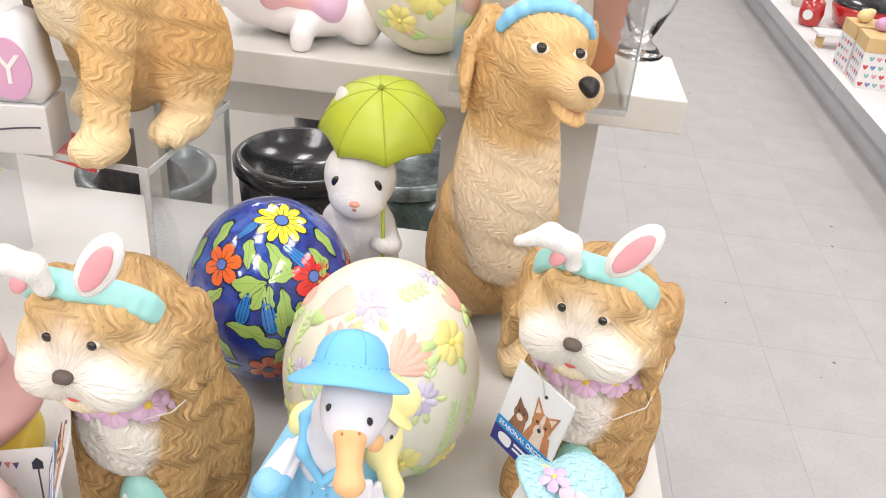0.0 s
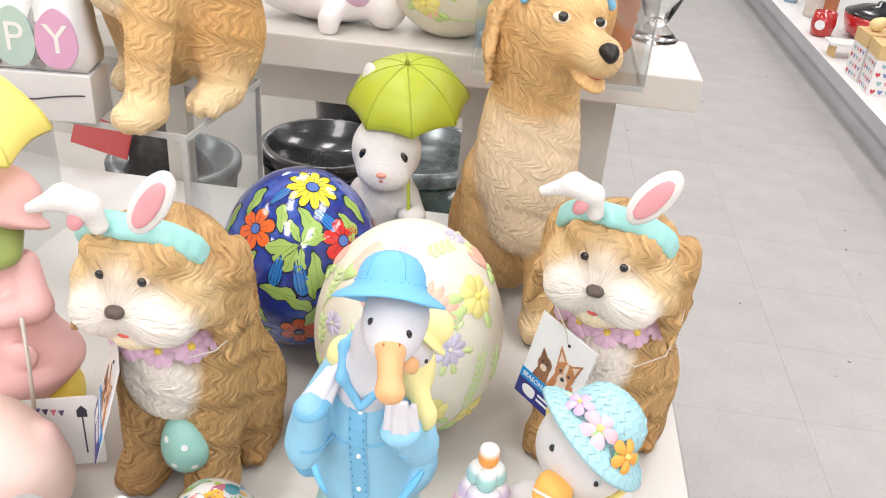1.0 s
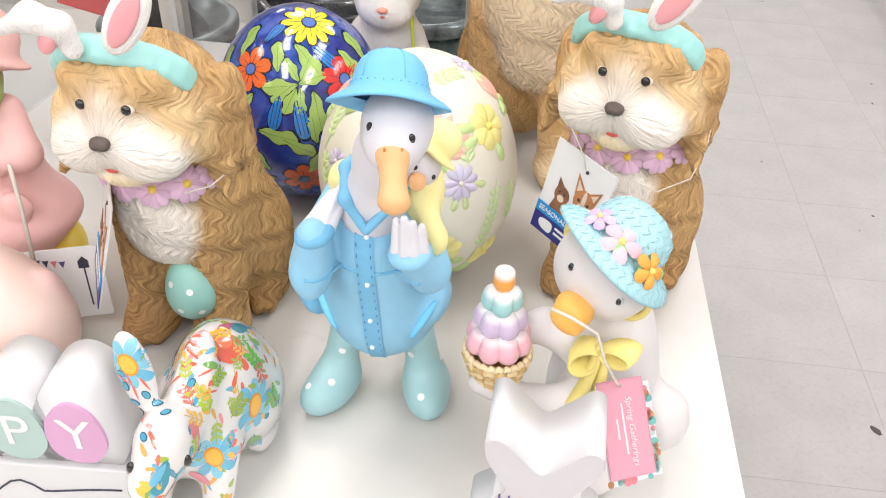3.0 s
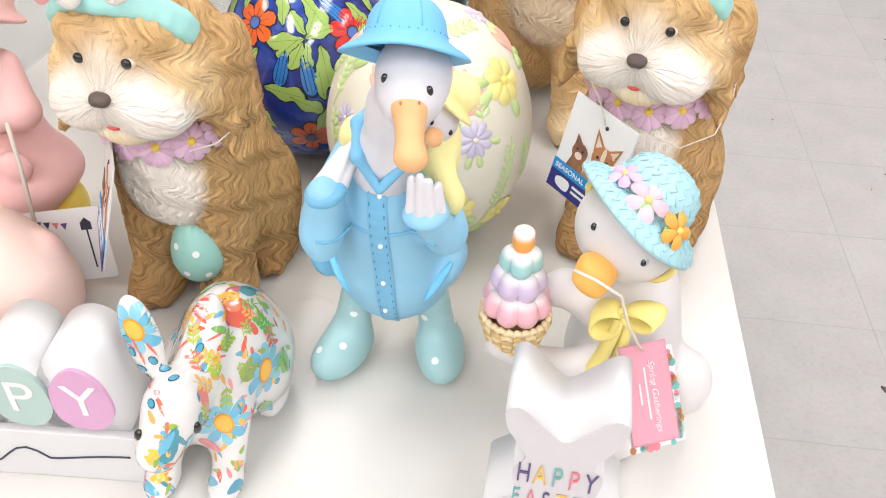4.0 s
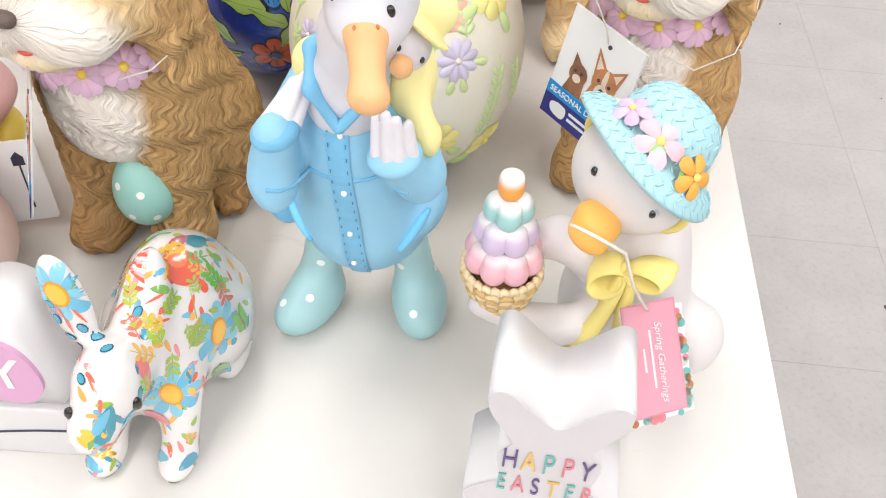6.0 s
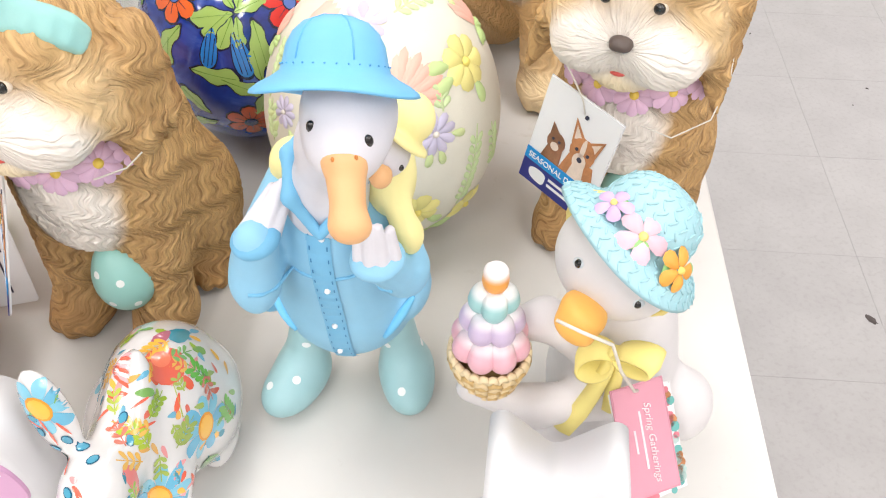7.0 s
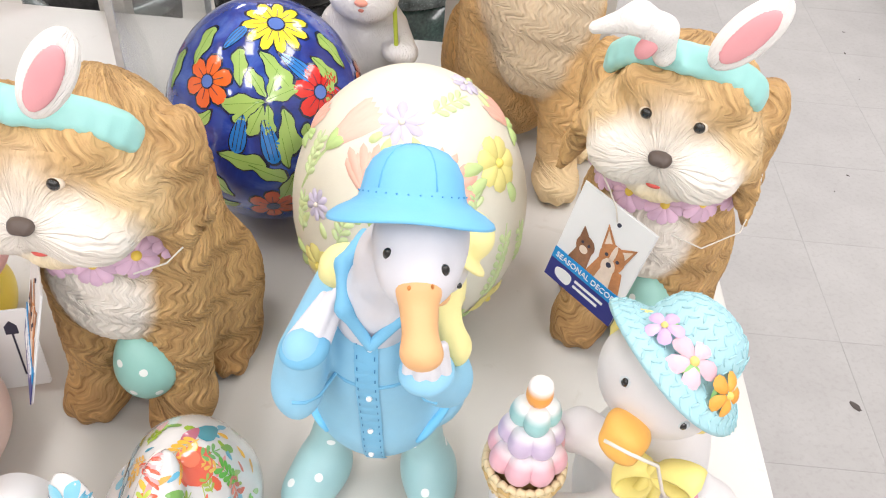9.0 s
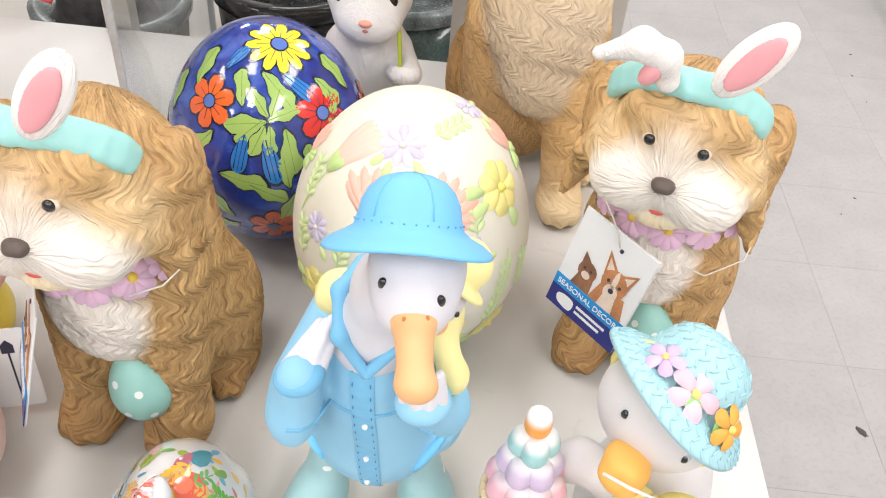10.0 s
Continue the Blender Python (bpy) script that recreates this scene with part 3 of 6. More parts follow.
    f.skin([sph((0.0245, -0.0683 + hy, 0.2785 + hz), (0.0072, 0.0025, 0.019), (-8, 32, -6), PINK, 0.003)], RESIN, 0.0012)
    bent = [rod((-0.014, -0.064 + hy, 0.256 + hz), (-0.018, -0.067 + hy, 0.27 + hz), 0.0062, 0.008, EARW, 0.005), rod((-0.018, -0.067 + hy, 0.27 + hz), (-0.03, -0.072 + hy, 0.2765 + hz), 0.008, 0.0078, EARW, 0.005), rod((-0.03, -0.072 + hy, 0.2765 + hz), (-0.05, -0.077 + hy, 0.268 + hz), 0.0078, 0.0035, EARW, 0.005)]
    f.skin(bent, FINE_FUR, 0.0013)
    f.skin([sph((-0.0225, -0.0735 + hy, 0.2625 + hz), (0.0052, 0.0035, 0.008), (0, 30, 0), PINK, 0.003)], RESIN, 0.0012)
    # flower collar
    f.lumps = K
    for i, a in enumerate((-74, -45, -18, 10, 38, 66)):
        n2 = np.array((math.sin(radians(a)), -math.cos(radians(a)), 0.5))
        n2 /= np.linalg.norm(n2)
        P = np.array((0.047 * math.sin(radians(a)), -0.013 - 0.043 * math.cos(radians(a)), 0.154 + 0.008 * math.sin(radians(a)) ** 2))
        keep, f.lumps = f.lumps, [sph(P - n2 * 0.03, (0.03, 0.03, 0.03))]
        daisy(f, P, n2, (0, 0, 1), 0.0125, ROSE, C(240, 208, 92), 10, RESIN, 0.0014, i * 13)
        f.lumps = keep
    # painted egg at the feet
    E = [sph((0.0145, -0.042, 0.053), (0.0175, 0.0155, 0.02), (0, 6, 0), C(150, 200, 190)), sph((0.0125, -0.039, 0.064), (0.0132, 0.0125, 0.02), (0, -10, 0), C(150, 200, 190), k=0.016)]
    f.skin(E, SATIN, 0.0016)
    for x, z in ((-0.003, 0.07), (0.012, 0.067), (0.004, 0.05), (0.018, 0.048), (-0.006, 0.042), (0.008, 0.036)):
        P, n = f.pin((x + 0.0085, -0.15, z), (0, 1, 0))
        f.patch(P, n, (0, 0, 1), disc(0.0026, 10), SATIN, C(240, 244, 240), 0.0003)
    return f


PUPPY_LABEL = "tan curly puppy figurine with bunny-ear headband and flower collar"
puppy = tagged(curly_puppy().build("puppy_figurine", pose(0.095, 0.557, TOP, 0, 0, -20)), PUPPY_LABEL, "figurine", "puppy figurines")
copy_thing(puppy, pose(-0.236, 0.461, TOP, 0, 0, -5))


FINE_FUR_GOLD = resin("combed_golden_resin", 0.62, 0.005, 360, strand_tone=0.95)


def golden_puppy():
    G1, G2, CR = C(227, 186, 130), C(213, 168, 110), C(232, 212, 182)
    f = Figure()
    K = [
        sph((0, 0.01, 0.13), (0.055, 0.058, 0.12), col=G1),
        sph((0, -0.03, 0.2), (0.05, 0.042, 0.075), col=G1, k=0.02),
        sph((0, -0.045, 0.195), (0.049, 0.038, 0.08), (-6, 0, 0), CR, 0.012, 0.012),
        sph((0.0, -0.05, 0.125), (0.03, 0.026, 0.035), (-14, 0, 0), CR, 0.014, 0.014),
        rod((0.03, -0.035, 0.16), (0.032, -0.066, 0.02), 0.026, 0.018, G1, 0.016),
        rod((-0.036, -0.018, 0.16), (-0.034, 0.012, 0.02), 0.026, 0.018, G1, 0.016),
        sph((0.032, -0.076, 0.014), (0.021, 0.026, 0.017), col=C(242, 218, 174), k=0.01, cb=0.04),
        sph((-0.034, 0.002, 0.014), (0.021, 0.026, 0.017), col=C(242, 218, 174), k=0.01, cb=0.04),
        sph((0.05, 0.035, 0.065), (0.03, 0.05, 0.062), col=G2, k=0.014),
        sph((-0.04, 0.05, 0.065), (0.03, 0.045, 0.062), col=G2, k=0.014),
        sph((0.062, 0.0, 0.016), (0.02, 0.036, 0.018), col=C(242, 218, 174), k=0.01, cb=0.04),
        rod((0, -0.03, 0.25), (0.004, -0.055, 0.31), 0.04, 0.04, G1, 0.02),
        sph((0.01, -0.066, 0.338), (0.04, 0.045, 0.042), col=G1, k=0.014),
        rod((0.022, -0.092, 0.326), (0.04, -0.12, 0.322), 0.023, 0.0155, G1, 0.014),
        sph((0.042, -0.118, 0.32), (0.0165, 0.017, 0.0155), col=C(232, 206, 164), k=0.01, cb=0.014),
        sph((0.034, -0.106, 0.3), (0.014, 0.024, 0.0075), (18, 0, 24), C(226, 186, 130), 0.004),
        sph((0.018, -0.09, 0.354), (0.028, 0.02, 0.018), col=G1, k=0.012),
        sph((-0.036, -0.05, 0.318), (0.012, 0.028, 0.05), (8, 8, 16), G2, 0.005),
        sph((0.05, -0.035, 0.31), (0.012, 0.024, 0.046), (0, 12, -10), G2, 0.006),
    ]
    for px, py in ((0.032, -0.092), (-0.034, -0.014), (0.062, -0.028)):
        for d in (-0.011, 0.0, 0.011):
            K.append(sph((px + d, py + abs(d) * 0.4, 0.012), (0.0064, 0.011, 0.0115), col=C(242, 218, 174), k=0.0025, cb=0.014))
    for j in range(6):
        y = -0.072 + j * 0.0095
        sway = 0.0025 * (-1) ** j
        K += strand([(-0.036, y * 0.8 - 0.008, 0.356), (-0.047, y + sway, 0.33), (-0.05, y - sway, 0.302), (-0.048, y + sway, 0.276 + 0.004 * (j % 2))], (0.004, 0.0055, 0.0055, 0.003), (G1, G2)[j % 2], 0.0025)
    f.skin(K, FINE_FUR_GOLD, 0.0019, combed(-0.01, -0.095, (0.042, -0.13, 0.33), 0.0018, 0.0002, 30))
    for x, z in ((0.005, 0.349), (0.037, 0.346)):
        P, n = f.pin((x, -0.3, z), (0, 1, 0))
        f.ball(P - n * 0.0022, (0.0084, 0.0048, 0.0052), SATIN, C(238, 228, 214), seg=14)
        f.ball(P - n * 0.0006 + np.array((0.0006, -0.0006, 0.001)), (0.0048, 0.0038, 0.0044), BLACK_GLOSS, C(50, 30, 20), seg=14)
    f.skin([sph((0.044, -0.133, 0.33), (0.0088, 0.0068, 0.0072), col=C(40, 34, 32)), sph((0.046, -0.136, 0.326), (0.005, 0.006, 0.005), col=C(40, 34, 32), k=0.005)], SATIN, 0.0015)
    f.skin([sph((0.0365, -0.11, 0.3065), (0.0095, 0.015, 0.0035), (14, 0, 24), C(206, 112, 96))], SATIN, 0.0015)
    arc = [(0.012 + math.sin(radians(a)) * 0.042, -0.078 - math.cos(radians(a)) * 0.012, 0.338 + math.cos(radians(a)) * 0.039) for a in range(-64, 65, 16)]
    f.skin([rod(a, b, 0.0042, 0.0042, C(128, 190, 226), 0.004) for a, b in zip(arc, arc[1:])] + [rod(tuple(np.array(a) + (0, 0.008, 0.001)), tuple(np.array(b) + (0, 0.008, 0.001)), 0.0042, 0.0042, C(128, 190, 226), 0.006) for a, b in zip(arc, arc[1:])], SATIN, 0.002)
    f.skin([sph((0.004, -0.062, 0.392), (0.012, 0.007, 0.026), (0, -14, 0), C(238, 236, 232))], RESIN, 0.002)
    f.skin([sph((0.03, -0.058, 0.388), (0.012, 0.007, 0.026), (0, 20, 0), C(238, 236, 232))], RESIN, 0.002)
    return f


golden = tagged(golden_puppy().build("retriever_figurine", pose(0.004, 0.775, TOP, 0, 0, 6)), "golden retriever puppy figurine with pale blue bunny-ear headband", "figurine", "retriever figurines")
copy_thing(golden, pose(-0.347, 0.706, TOP + 0.222, 0, 0, -14.7))


def rain_duck():
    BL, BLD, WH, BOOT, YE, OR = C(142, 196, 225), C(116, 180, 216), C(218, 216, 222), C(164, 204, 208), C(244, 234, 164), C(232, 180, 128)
    f = Figure()
    # boots
    K = [sph((-0.034, -0.008, 0.014), (0.0165, 0.026, 0.0165), (0, 0, -28), BOOT), rod((-0.03, 0.008, 0.02), (-0.02, 0.006, 0.075), 0.0122, 0.0115, BOOT, 0.016)]
    f.skin(K, SATIN, 0.0018)
    for x, z in ((-0.046, 0.026), (-0.03, 0.03), (-0.024, 0.055), (-0.04, 0.05)):
        P, n = f.pin((x, -0.1, z + 0.03), (0, 0.8, -0.3))
        f.patch(P, n, (0, 0, 1), disc(0.0027), SATIN, C(240, 244, 244), 0.0003)
    K = [sph((0.036, 0.0, 0.014), (0.0165, 0.025, 0.0165), (0, 0, 10), BOOT), rod((0.033, 0.012, 0.02), (0.026, 0.008, 0.075), 0.0122, 0.0115, BOOT, 0.016)]
    f.skin(K, SATIN, 0.0018)
    for x, z in ((0.034, 0.026), (0.045, 0.05), (0.024, 0.056)):
        P, n = f.pin((x, -0.1, z + 0.03), (0, 0.8, -0.3))
        f.patch(P, n, (0, 0, 1), disc(0.0027), SATIN, C(240, 244, 244), 0.0003)
    # coat
    K = [
        sph((0.004, 0.003, 0.1), (0.0385, 0.036, 0.047), col=BL),
        sph((0.004, 0.0, 0.125), (0.035, 0.034, 0.05), col=BL, k=0.02),
        sph((0.004, -0.014, 0.16), (0.029, 0.031, 0.044), (8, 0, 0), BL, 0.02),
        rod((-0.016, -0.008, 0.186), (-0.029, -0.036, 0.165), 0.012, 0.0125, BL, 0.006),
        sph((-0.03, -0.047, 0.153), (0.0112, 0.0125, 0.017), (-14, 0, 0), BL, 0.008),
        rod((-0.03, -0.047, 0.155), (-0.025, -0.05, 0.184), 0.0112, 0.0102, BL, 0.006),
        rod((0.024, -0.01, 0.19), (0.039, -0.032, 0.155), 0.011, 0.0125, BL, 0.008),
        rod((0.039, -0.036, 0.152), (0.03, -0.052, 0.178), 0.0115, 0.0098, BL, 0.006),
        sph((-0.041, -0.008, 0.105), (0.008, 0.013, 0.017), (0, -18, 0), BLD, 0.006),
        sph((0.042, -0.01, 0.11), (0.008, 0.013, 0.017), (0, 18, 0), BL, 0.008),
    ]
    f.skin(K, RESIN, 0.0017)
    # placket with buttons, stitching and a chest seam
    for i in range(17):
        z = 0.068 + i * 0.0072
        P, n = f.pin((0.0055 - i * 0.00025, -0.2, z), (0, 1, 0))
        f.patch(P, n, (0, 0, 1), [(-0.0056, -0.0042), (0.0056, -0.0042), (0.0056, 0.0042), (-0.0056, 0.0042)], RESIN, BLD, 0.0011)
        for s in (-1, 1):
            f.patch(P + np.array((s * 0.0042, 0, 0)), n, (0, 0, 1), [(-0.0003, -0.0012), (0.0003, -0.0012), (0.0003, 0.0012), (-0.0003, 0.0012)], RESIN, C(52, 120, 170), 0.0017)
    for z in (0.086, 0.113, 0.147, 0.181):
        P, n = f.pin((0.0035, -0.2, z), (0, 1, 0))
        f.ball(P + n * 0.0014, 0.0016, SATIN, C(246, 248, 250), seg=10)
    pts = []
    for i in range(13):
        P, n = f.pin((-0.03 + i * 0.0055, -0.2, 0.158 - 0.003 * math.sin(i / 12 * math.pi)), (0, 1, 0))
        pts.append(P + n * 0.0002)
    f.tube(pts, 0.0011, RESIN, BLD, 6)
    for s in (-1, 1):
        pts = []
        for i in range(7):
            P, n = f.pin((0.003 + s * (0.024 + i * 0.0026), -0.2, 0.092 + i * 0.0045), (0, 1, 0))
            pts.append(P + n * 0.0006)
        f.tube(pts, [0.0012, 0.0022, 0.0028, 0.003, 0.0028, 0.0022, 0.0012], RESIN, C(120, 200, 242), 8)
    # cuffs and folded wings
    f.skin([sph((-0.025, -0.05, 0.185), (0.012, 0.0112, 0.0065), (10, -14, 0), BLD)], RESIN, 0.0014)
    f.skin([sph((0.03, -0.053, 0.18), (0.013, 0.012, 0.0062), (14, -8, 0), BL)], RESIN, 0.0014)
    f.skin([rod((-0.031 + i * 0.0046, -0.05 + abs(i - 1.5) ** 2 * 0.0012, 0.186), (-0.0185 + i * 0.003, -0.036 + abs(i - 1.5) ** 2 * 0.001, 0.2075 - abs(i - 2) * 0.0025), 0.0036, 0.0022, WH, 0.0006) for i in range(4)], RESIN, 0.0012)
    f.skin([rod((0.0225 + i * 0.0052, -0.058 + abs(i - 1.5) ** 2 * 0.0016, 0.18), (0.0225 + i * 0.0046, -0.058 + abs(i - 1.5) ** 2 * 0.0016, 0.207 - abs(i - 1.2) * 0.004), 0.0037, 0.0024, WH, 0.0006) for i in range(4)], RESIN, 0.0012)
    # collar
    for s in (-1, 1):
        col = [rod((0.0045, -0.05, 0.19), (0.005 + s * 0.013, -0.044, 0.206), 0.0026, 0.0034, BLD, 0.004), rod((0.005 + s * 0.013, -0.044, 0.206), (0.008 + s * 0.019, -0.026, 0.2155), 0.0034, 0.0034, BLD, 0.004), rod((0.008 + s * 0.019, -0.026, 0.2155), (0.01 + s * 0.014, -0.008, 0.218), 0.0034, 0.003, BLD, 0.004)]
        f.skin(col, RESIN, 0.0014)
    # neck and head
    N = [rod((0.004, -0.026, 0.19), (0.014, -0.04, 0.235), 0.0195, 0.0145, WH, 0.016), rod((0.014, -0.04, 0.235), (0.024, -0.06, 0.266), 0.0145, 0.0155, WH, 0.012), sph((0.0245, -0.064, 0.268), (0.0158, 0.018, 0.0175), col=WH, k=0.01), sph((0.0245, -0.076, 0.262), (0.013, 0.0135, 0.0135), col=WH, k=0.01)]
    f.skin(N, SATIN, 0.0014)
    for x, z in ((0.0135, 0.2735), (0.0345, 0.271)):
        P, n = f.pin((x, -0.25, z), (0, 1, 0))
        f.ball(P - n * 0.0006, (0.0019, 0.0016, 0.0027), BLACK_GLOSS, seg=12)
    B = [rod((0.0255, -0.084, 0.2605), (0.0285, -0.1, 0.248), 0.0074, 0.006, OR, 0.008), sph((0.029, -0.101, 0.247), (0.0068, 0.0048, 0.006), (35, 0, 0), OR, 0.006), sph((0.025, -0.083, 0.2635), (0.0086, 0.007, 0.0045), (-40, 0, 0), OR, 0.006)]
    f.skin(B, RESIN, 0.0012)
    for s in (-1, 1):
        P, n = f.pin((0.0265 + s * 0.004, -0.25, 0.258), (0, 1, 0.06))
        f.ball(P, (0.0007, 0.0006, 0.0013), RESIN, C(206, 132, 70), seg=8)
    # rain hat with stitched seams
    bm = bmesh.new()
    prof = [(0.0, 0.0285), (0.006, 0.028), (0.0115, 0.026), (0.0152, 0.0225), (0.0175, 0.018), (0.0186, 0.0125), (0.0196, 0.009), (0.0226, 0.0068), (0.0268, 0.0046), (0.0299, 0.0022), (0.0304, 0.001), (0.029, 0.0008), (0.0245, 0.003), (0.0185, 0.005)]
    seg = 48
    rows = []
    for r, z in prof:
        rows.append([bm.verts.new((r * math.cos(math.tau * j / seg), r * math.sin(math.tau * j / seg) * 0.97, z + 0.001 * math.sin(3 * math.tau * j / seg) * (r / 0.0307) ** 3)) for j in range(seg)])
    for a, b in zip(rows, rows[1:]):
        for j in range(seg):
            bm.faces.new((a[j], b[j], b[(j + 1) % seg], a[(j + 1) % seg]))
    hm = pose(0.0205, -0.066, 0.2765, -37, 2, 4)
    f.mesh(bm, RESIN, hm, C(116, 186, 230))
    for j in range(30):
        a = math.tau * j / 30
        c = hm @ Vector((0.0193 * math.cos(a), 0.0187 * math.sin(a), 0.011))
        f.ball(tuple(c), (0.0004, 0.0004, 0.0003), RESIN, C(84, 156, 208), seg=6)
    for a0 in (-1.15, 0.9, 2.4, 4.0):
        f.tube([tuple(hm @ Vector(((r + 0.0001) * math.cos(a0), (r + 0.0001) * math.sin(a0) * 0.97, z))) for r, z in prof[:6]], 0.00028, RESIN, C(104, 177, 224), 6)
    # duckling on the back, in yellow
    f.skin([sph((0.032, -0.016, 0.198), (0.0125, 0.016, 0.024), col=YE), rod((0.034, -0.028, 0.203), (0.041, -0.036, 0.182), 0.006, 0.0065, YE, 0.006), sph((0.043, -0.036, 0.177), (0.006, 0.0062, 0.009), col=YE, k=0.006), rod((-0.014, -0.01, 0.196), (0.022, -0.002, 0.202), 0.009, 0.0095, YE, 0.01), rod((-0.014, -0.008, 0.198), (-0.02, -0.004, 0.178), 0.009, 0.008, YE, 0.01)], RESIN, 0.0015)
    f.skin([sph((0.033, -0.034, 0.227), (0.011, 0.0118, 0.0118), col=WH)], SATIN, 0.0013)
    for x, z in ((0.031, 0.2315), (0.0405, 0.225)):
        P, n = f.pin((x, -0.25, z), (0, 1, 0))
        f.ball(P, (0.0013, 0.001, 0.0017), BLACK_GLOSS, seg=10)
    f.skin([sph((0.0325, -0.0475, 0.2245), (0.005, 0.006, 0.005), col=OR)], RESIN, 0.0011)
    f.skin([sph((0.0385, -0.031, 0.2345), (0.016, 0.016, 0.0023), (-22, 42, 0), YE), sph((0.0425, -0.026, 0.239), (0.0115, 0.0115, 0.011), (-22, 42, 0), YE, 0.003)], RESIN, 0.0012)
    return f


tagged(rain_duck().build("duck_figurine", pose(-0.08, 0.385, TOP)), "white duck figurine in blue raincoat and rain hat carrying a duckling", "figurine")


def bonnet_duck():
    WH, HAT, YE = C(219, 215, 215), C(166, 208, 216), C(246, 230, 140)
    f = Figure()
    K = [
        sph((0, 0.004, 0.05), (0.037, 0.04, 0.055), col=WH), sph((0.004, -0.004, 0.1), (0.026, 0.027, 0.04), col=WH, k=0.02),
        sph((0.042, 0.012, 0.034), (0.02, 0.022, 0.024), col=WH, k=0.012),
        rod((-0.006, -0.026, 0.098), (-0.03, -0.034, 0.112), 0.013, 0.01, WH, 0.01), rod((-0.03, -0.034, 0.112), (-0.05, -0.05, 0.105), 0.01, 0.008, WH, 0.008),
        rod((0.012, -0.03, 0.07), (-0.02, -0.056, 0.066), 0.013, 0.0105, WH, 0.01), rod((-0.02, -0.056, 0.066), (-0.05, -0.074, 0.082), 0.0105, 0.008, WH, 0.008),
        sph((-0.014, -0.03, 0.012), (0.02, 0.028, 0.014), col=WH, k=0.012), sph((0.02, -0.03, 0.012), (0.02, 0.028, 0.014), col=WH, k=0.012),
        sph((-0.003, -0.022, 0.162), (0.031, 0.028, 0.029), (0, 22, 0), WH, 0.012),
    ]
    f.skin(K, SATIN, 0.0018)
    # yellow hood edge round the face
    ring = [(-0.002 + 0.0315 * math.cos(a) * math.cos(0.38), -0.02, 0.164 + 0.0285 * math.sin(a) - 0.012 * math.cos(a)) for a in [math.tau * i / 24 for i in range(25)]]
    f.tube(ring, 0.0024, RESIN, C(244, 226, 140), 6)
    f.lumps = K
    for x, z in ((-0.014, 0.174), (0.0165, 0.163)):
        P, n = f.pin((x, -0.25, z), (0, 1, 0))
        f.ball(P - n * 0.0018, (0.0038, 0.003, 0.0034), SATIN, C(206, 212, 216), seg=12)
        f.ball(P - n * 0.0006, (0.0023, 0.0022, 0.0027), BLACK_GLOSS, seg=12)
    f.skin([sph((-0.0045, -0.053, 0.1535), (0.0118, 0.013, 0.0078), (-24, 20, 0), C(240, 180, 92)), sph((-0.005, -0.062, 0.1485), (0.0098, 0.0065, 0.0055), (-34, 20, 0), C(240, 180, 92), 0.008)], RESIN, 0.0014)
    # woven bonnet
    hm = pose(0.0005, -0.0205, 0.1765, -31, 27, 0) @ Matrix.Scale(0.94, 4)
    bm = bmesh.new()
    prof = [(0.0, 0.034), (0.008, 0.0335), (0.0165, 0.0305), (0.0225, 0.0245), (0.0255, 0.016), (0.0265, 0.009), (0.0295, 0.006), (0.0345, 0.004), (0.0395, 0.001), (0.0428, -0.003), (0.043, -0.005), (0.041, -0.0045), (0.034, 0.0005), (0.027, 0.004)]
    seg = 44
    rows = []
    for r, z in prof:
        rows.append([bm.verts.new((r * math.cos(math.tau * j / seg), r * math.sin(math.tau * j / seg), z + 0.0022 * math.sin(2 * math.tau * j / seg + 0.6) * (r / 0.043) ** 3)) for j in range(seg)])
    for a, b in zip(rows, rows[1:]):
        for j in range(seg):
            bm.faces.new((a[j], b[j], b[(j + 1) % seg], a[(j + 1) % seg]))
    f.mesh(bm, RESIN, hm, HAT)
    # plaited straw strands, row by row down the crown and over the brim
    run = [0.0]
    for (r0, z0), (r1, z1) in zip(prof[:9], prof[1:10]):
        run.append(run[-1] + math.hypot(r1 - r0, z1 - z0))
    for i in range(15):
        u = run[-1] * (0.1 + 0.88 * i / 14)
        r, z = float(np.interp(u, run, [q[0] for q in prof[:10]])), float(np.interp(u, run, [q[1] for q in prof[:10]]))
        count = max(10, int(r * 950))
        for j in range(count):
            a = math.tau * (j + 0.5 * (i % 2)) / count
            c = Vector(((r + 0.0001) * math.cos(a), (r + 0.0001) * math.sin(a), z + 0.0022 * math.sin(2 * a + 0.6) * (r / 0.043) ** 3 + 0.0001))
            slope = math.degrees(math.atan2(float(np.interp(u + 0.002, run, [q[1] for q in prof[:10]])) - z, float(np.interp(u + 0.002, run, [q[0] for q in prof[:10]])) - r + 1e-6))
            q = hm @ Matrix.Translation(c) @ pose(0, 0, 0, 0, 0, math.degrees(a)) @ pose(0, 0, 0, 0, -slope, 0) @ pose(0, 0, 0, 0, 0, 52 if i % 2 else -52)
            b2 = bmesh.new()
            bmesh.ops.create_uvsphere(b2, u_segments=6, v_segments=4, radius=1, matrix=q @ Matrix.Diagonal((0.0008, 0.003, 0.0005, 1)))
            f.mesh(b2, RESIN, Matrix(), tuple(x * (0.93 + 0.07 * (j % 2)) for x in HAT))
    axis = (hm.to_3x3() @ Vector((0, 0, 1)))
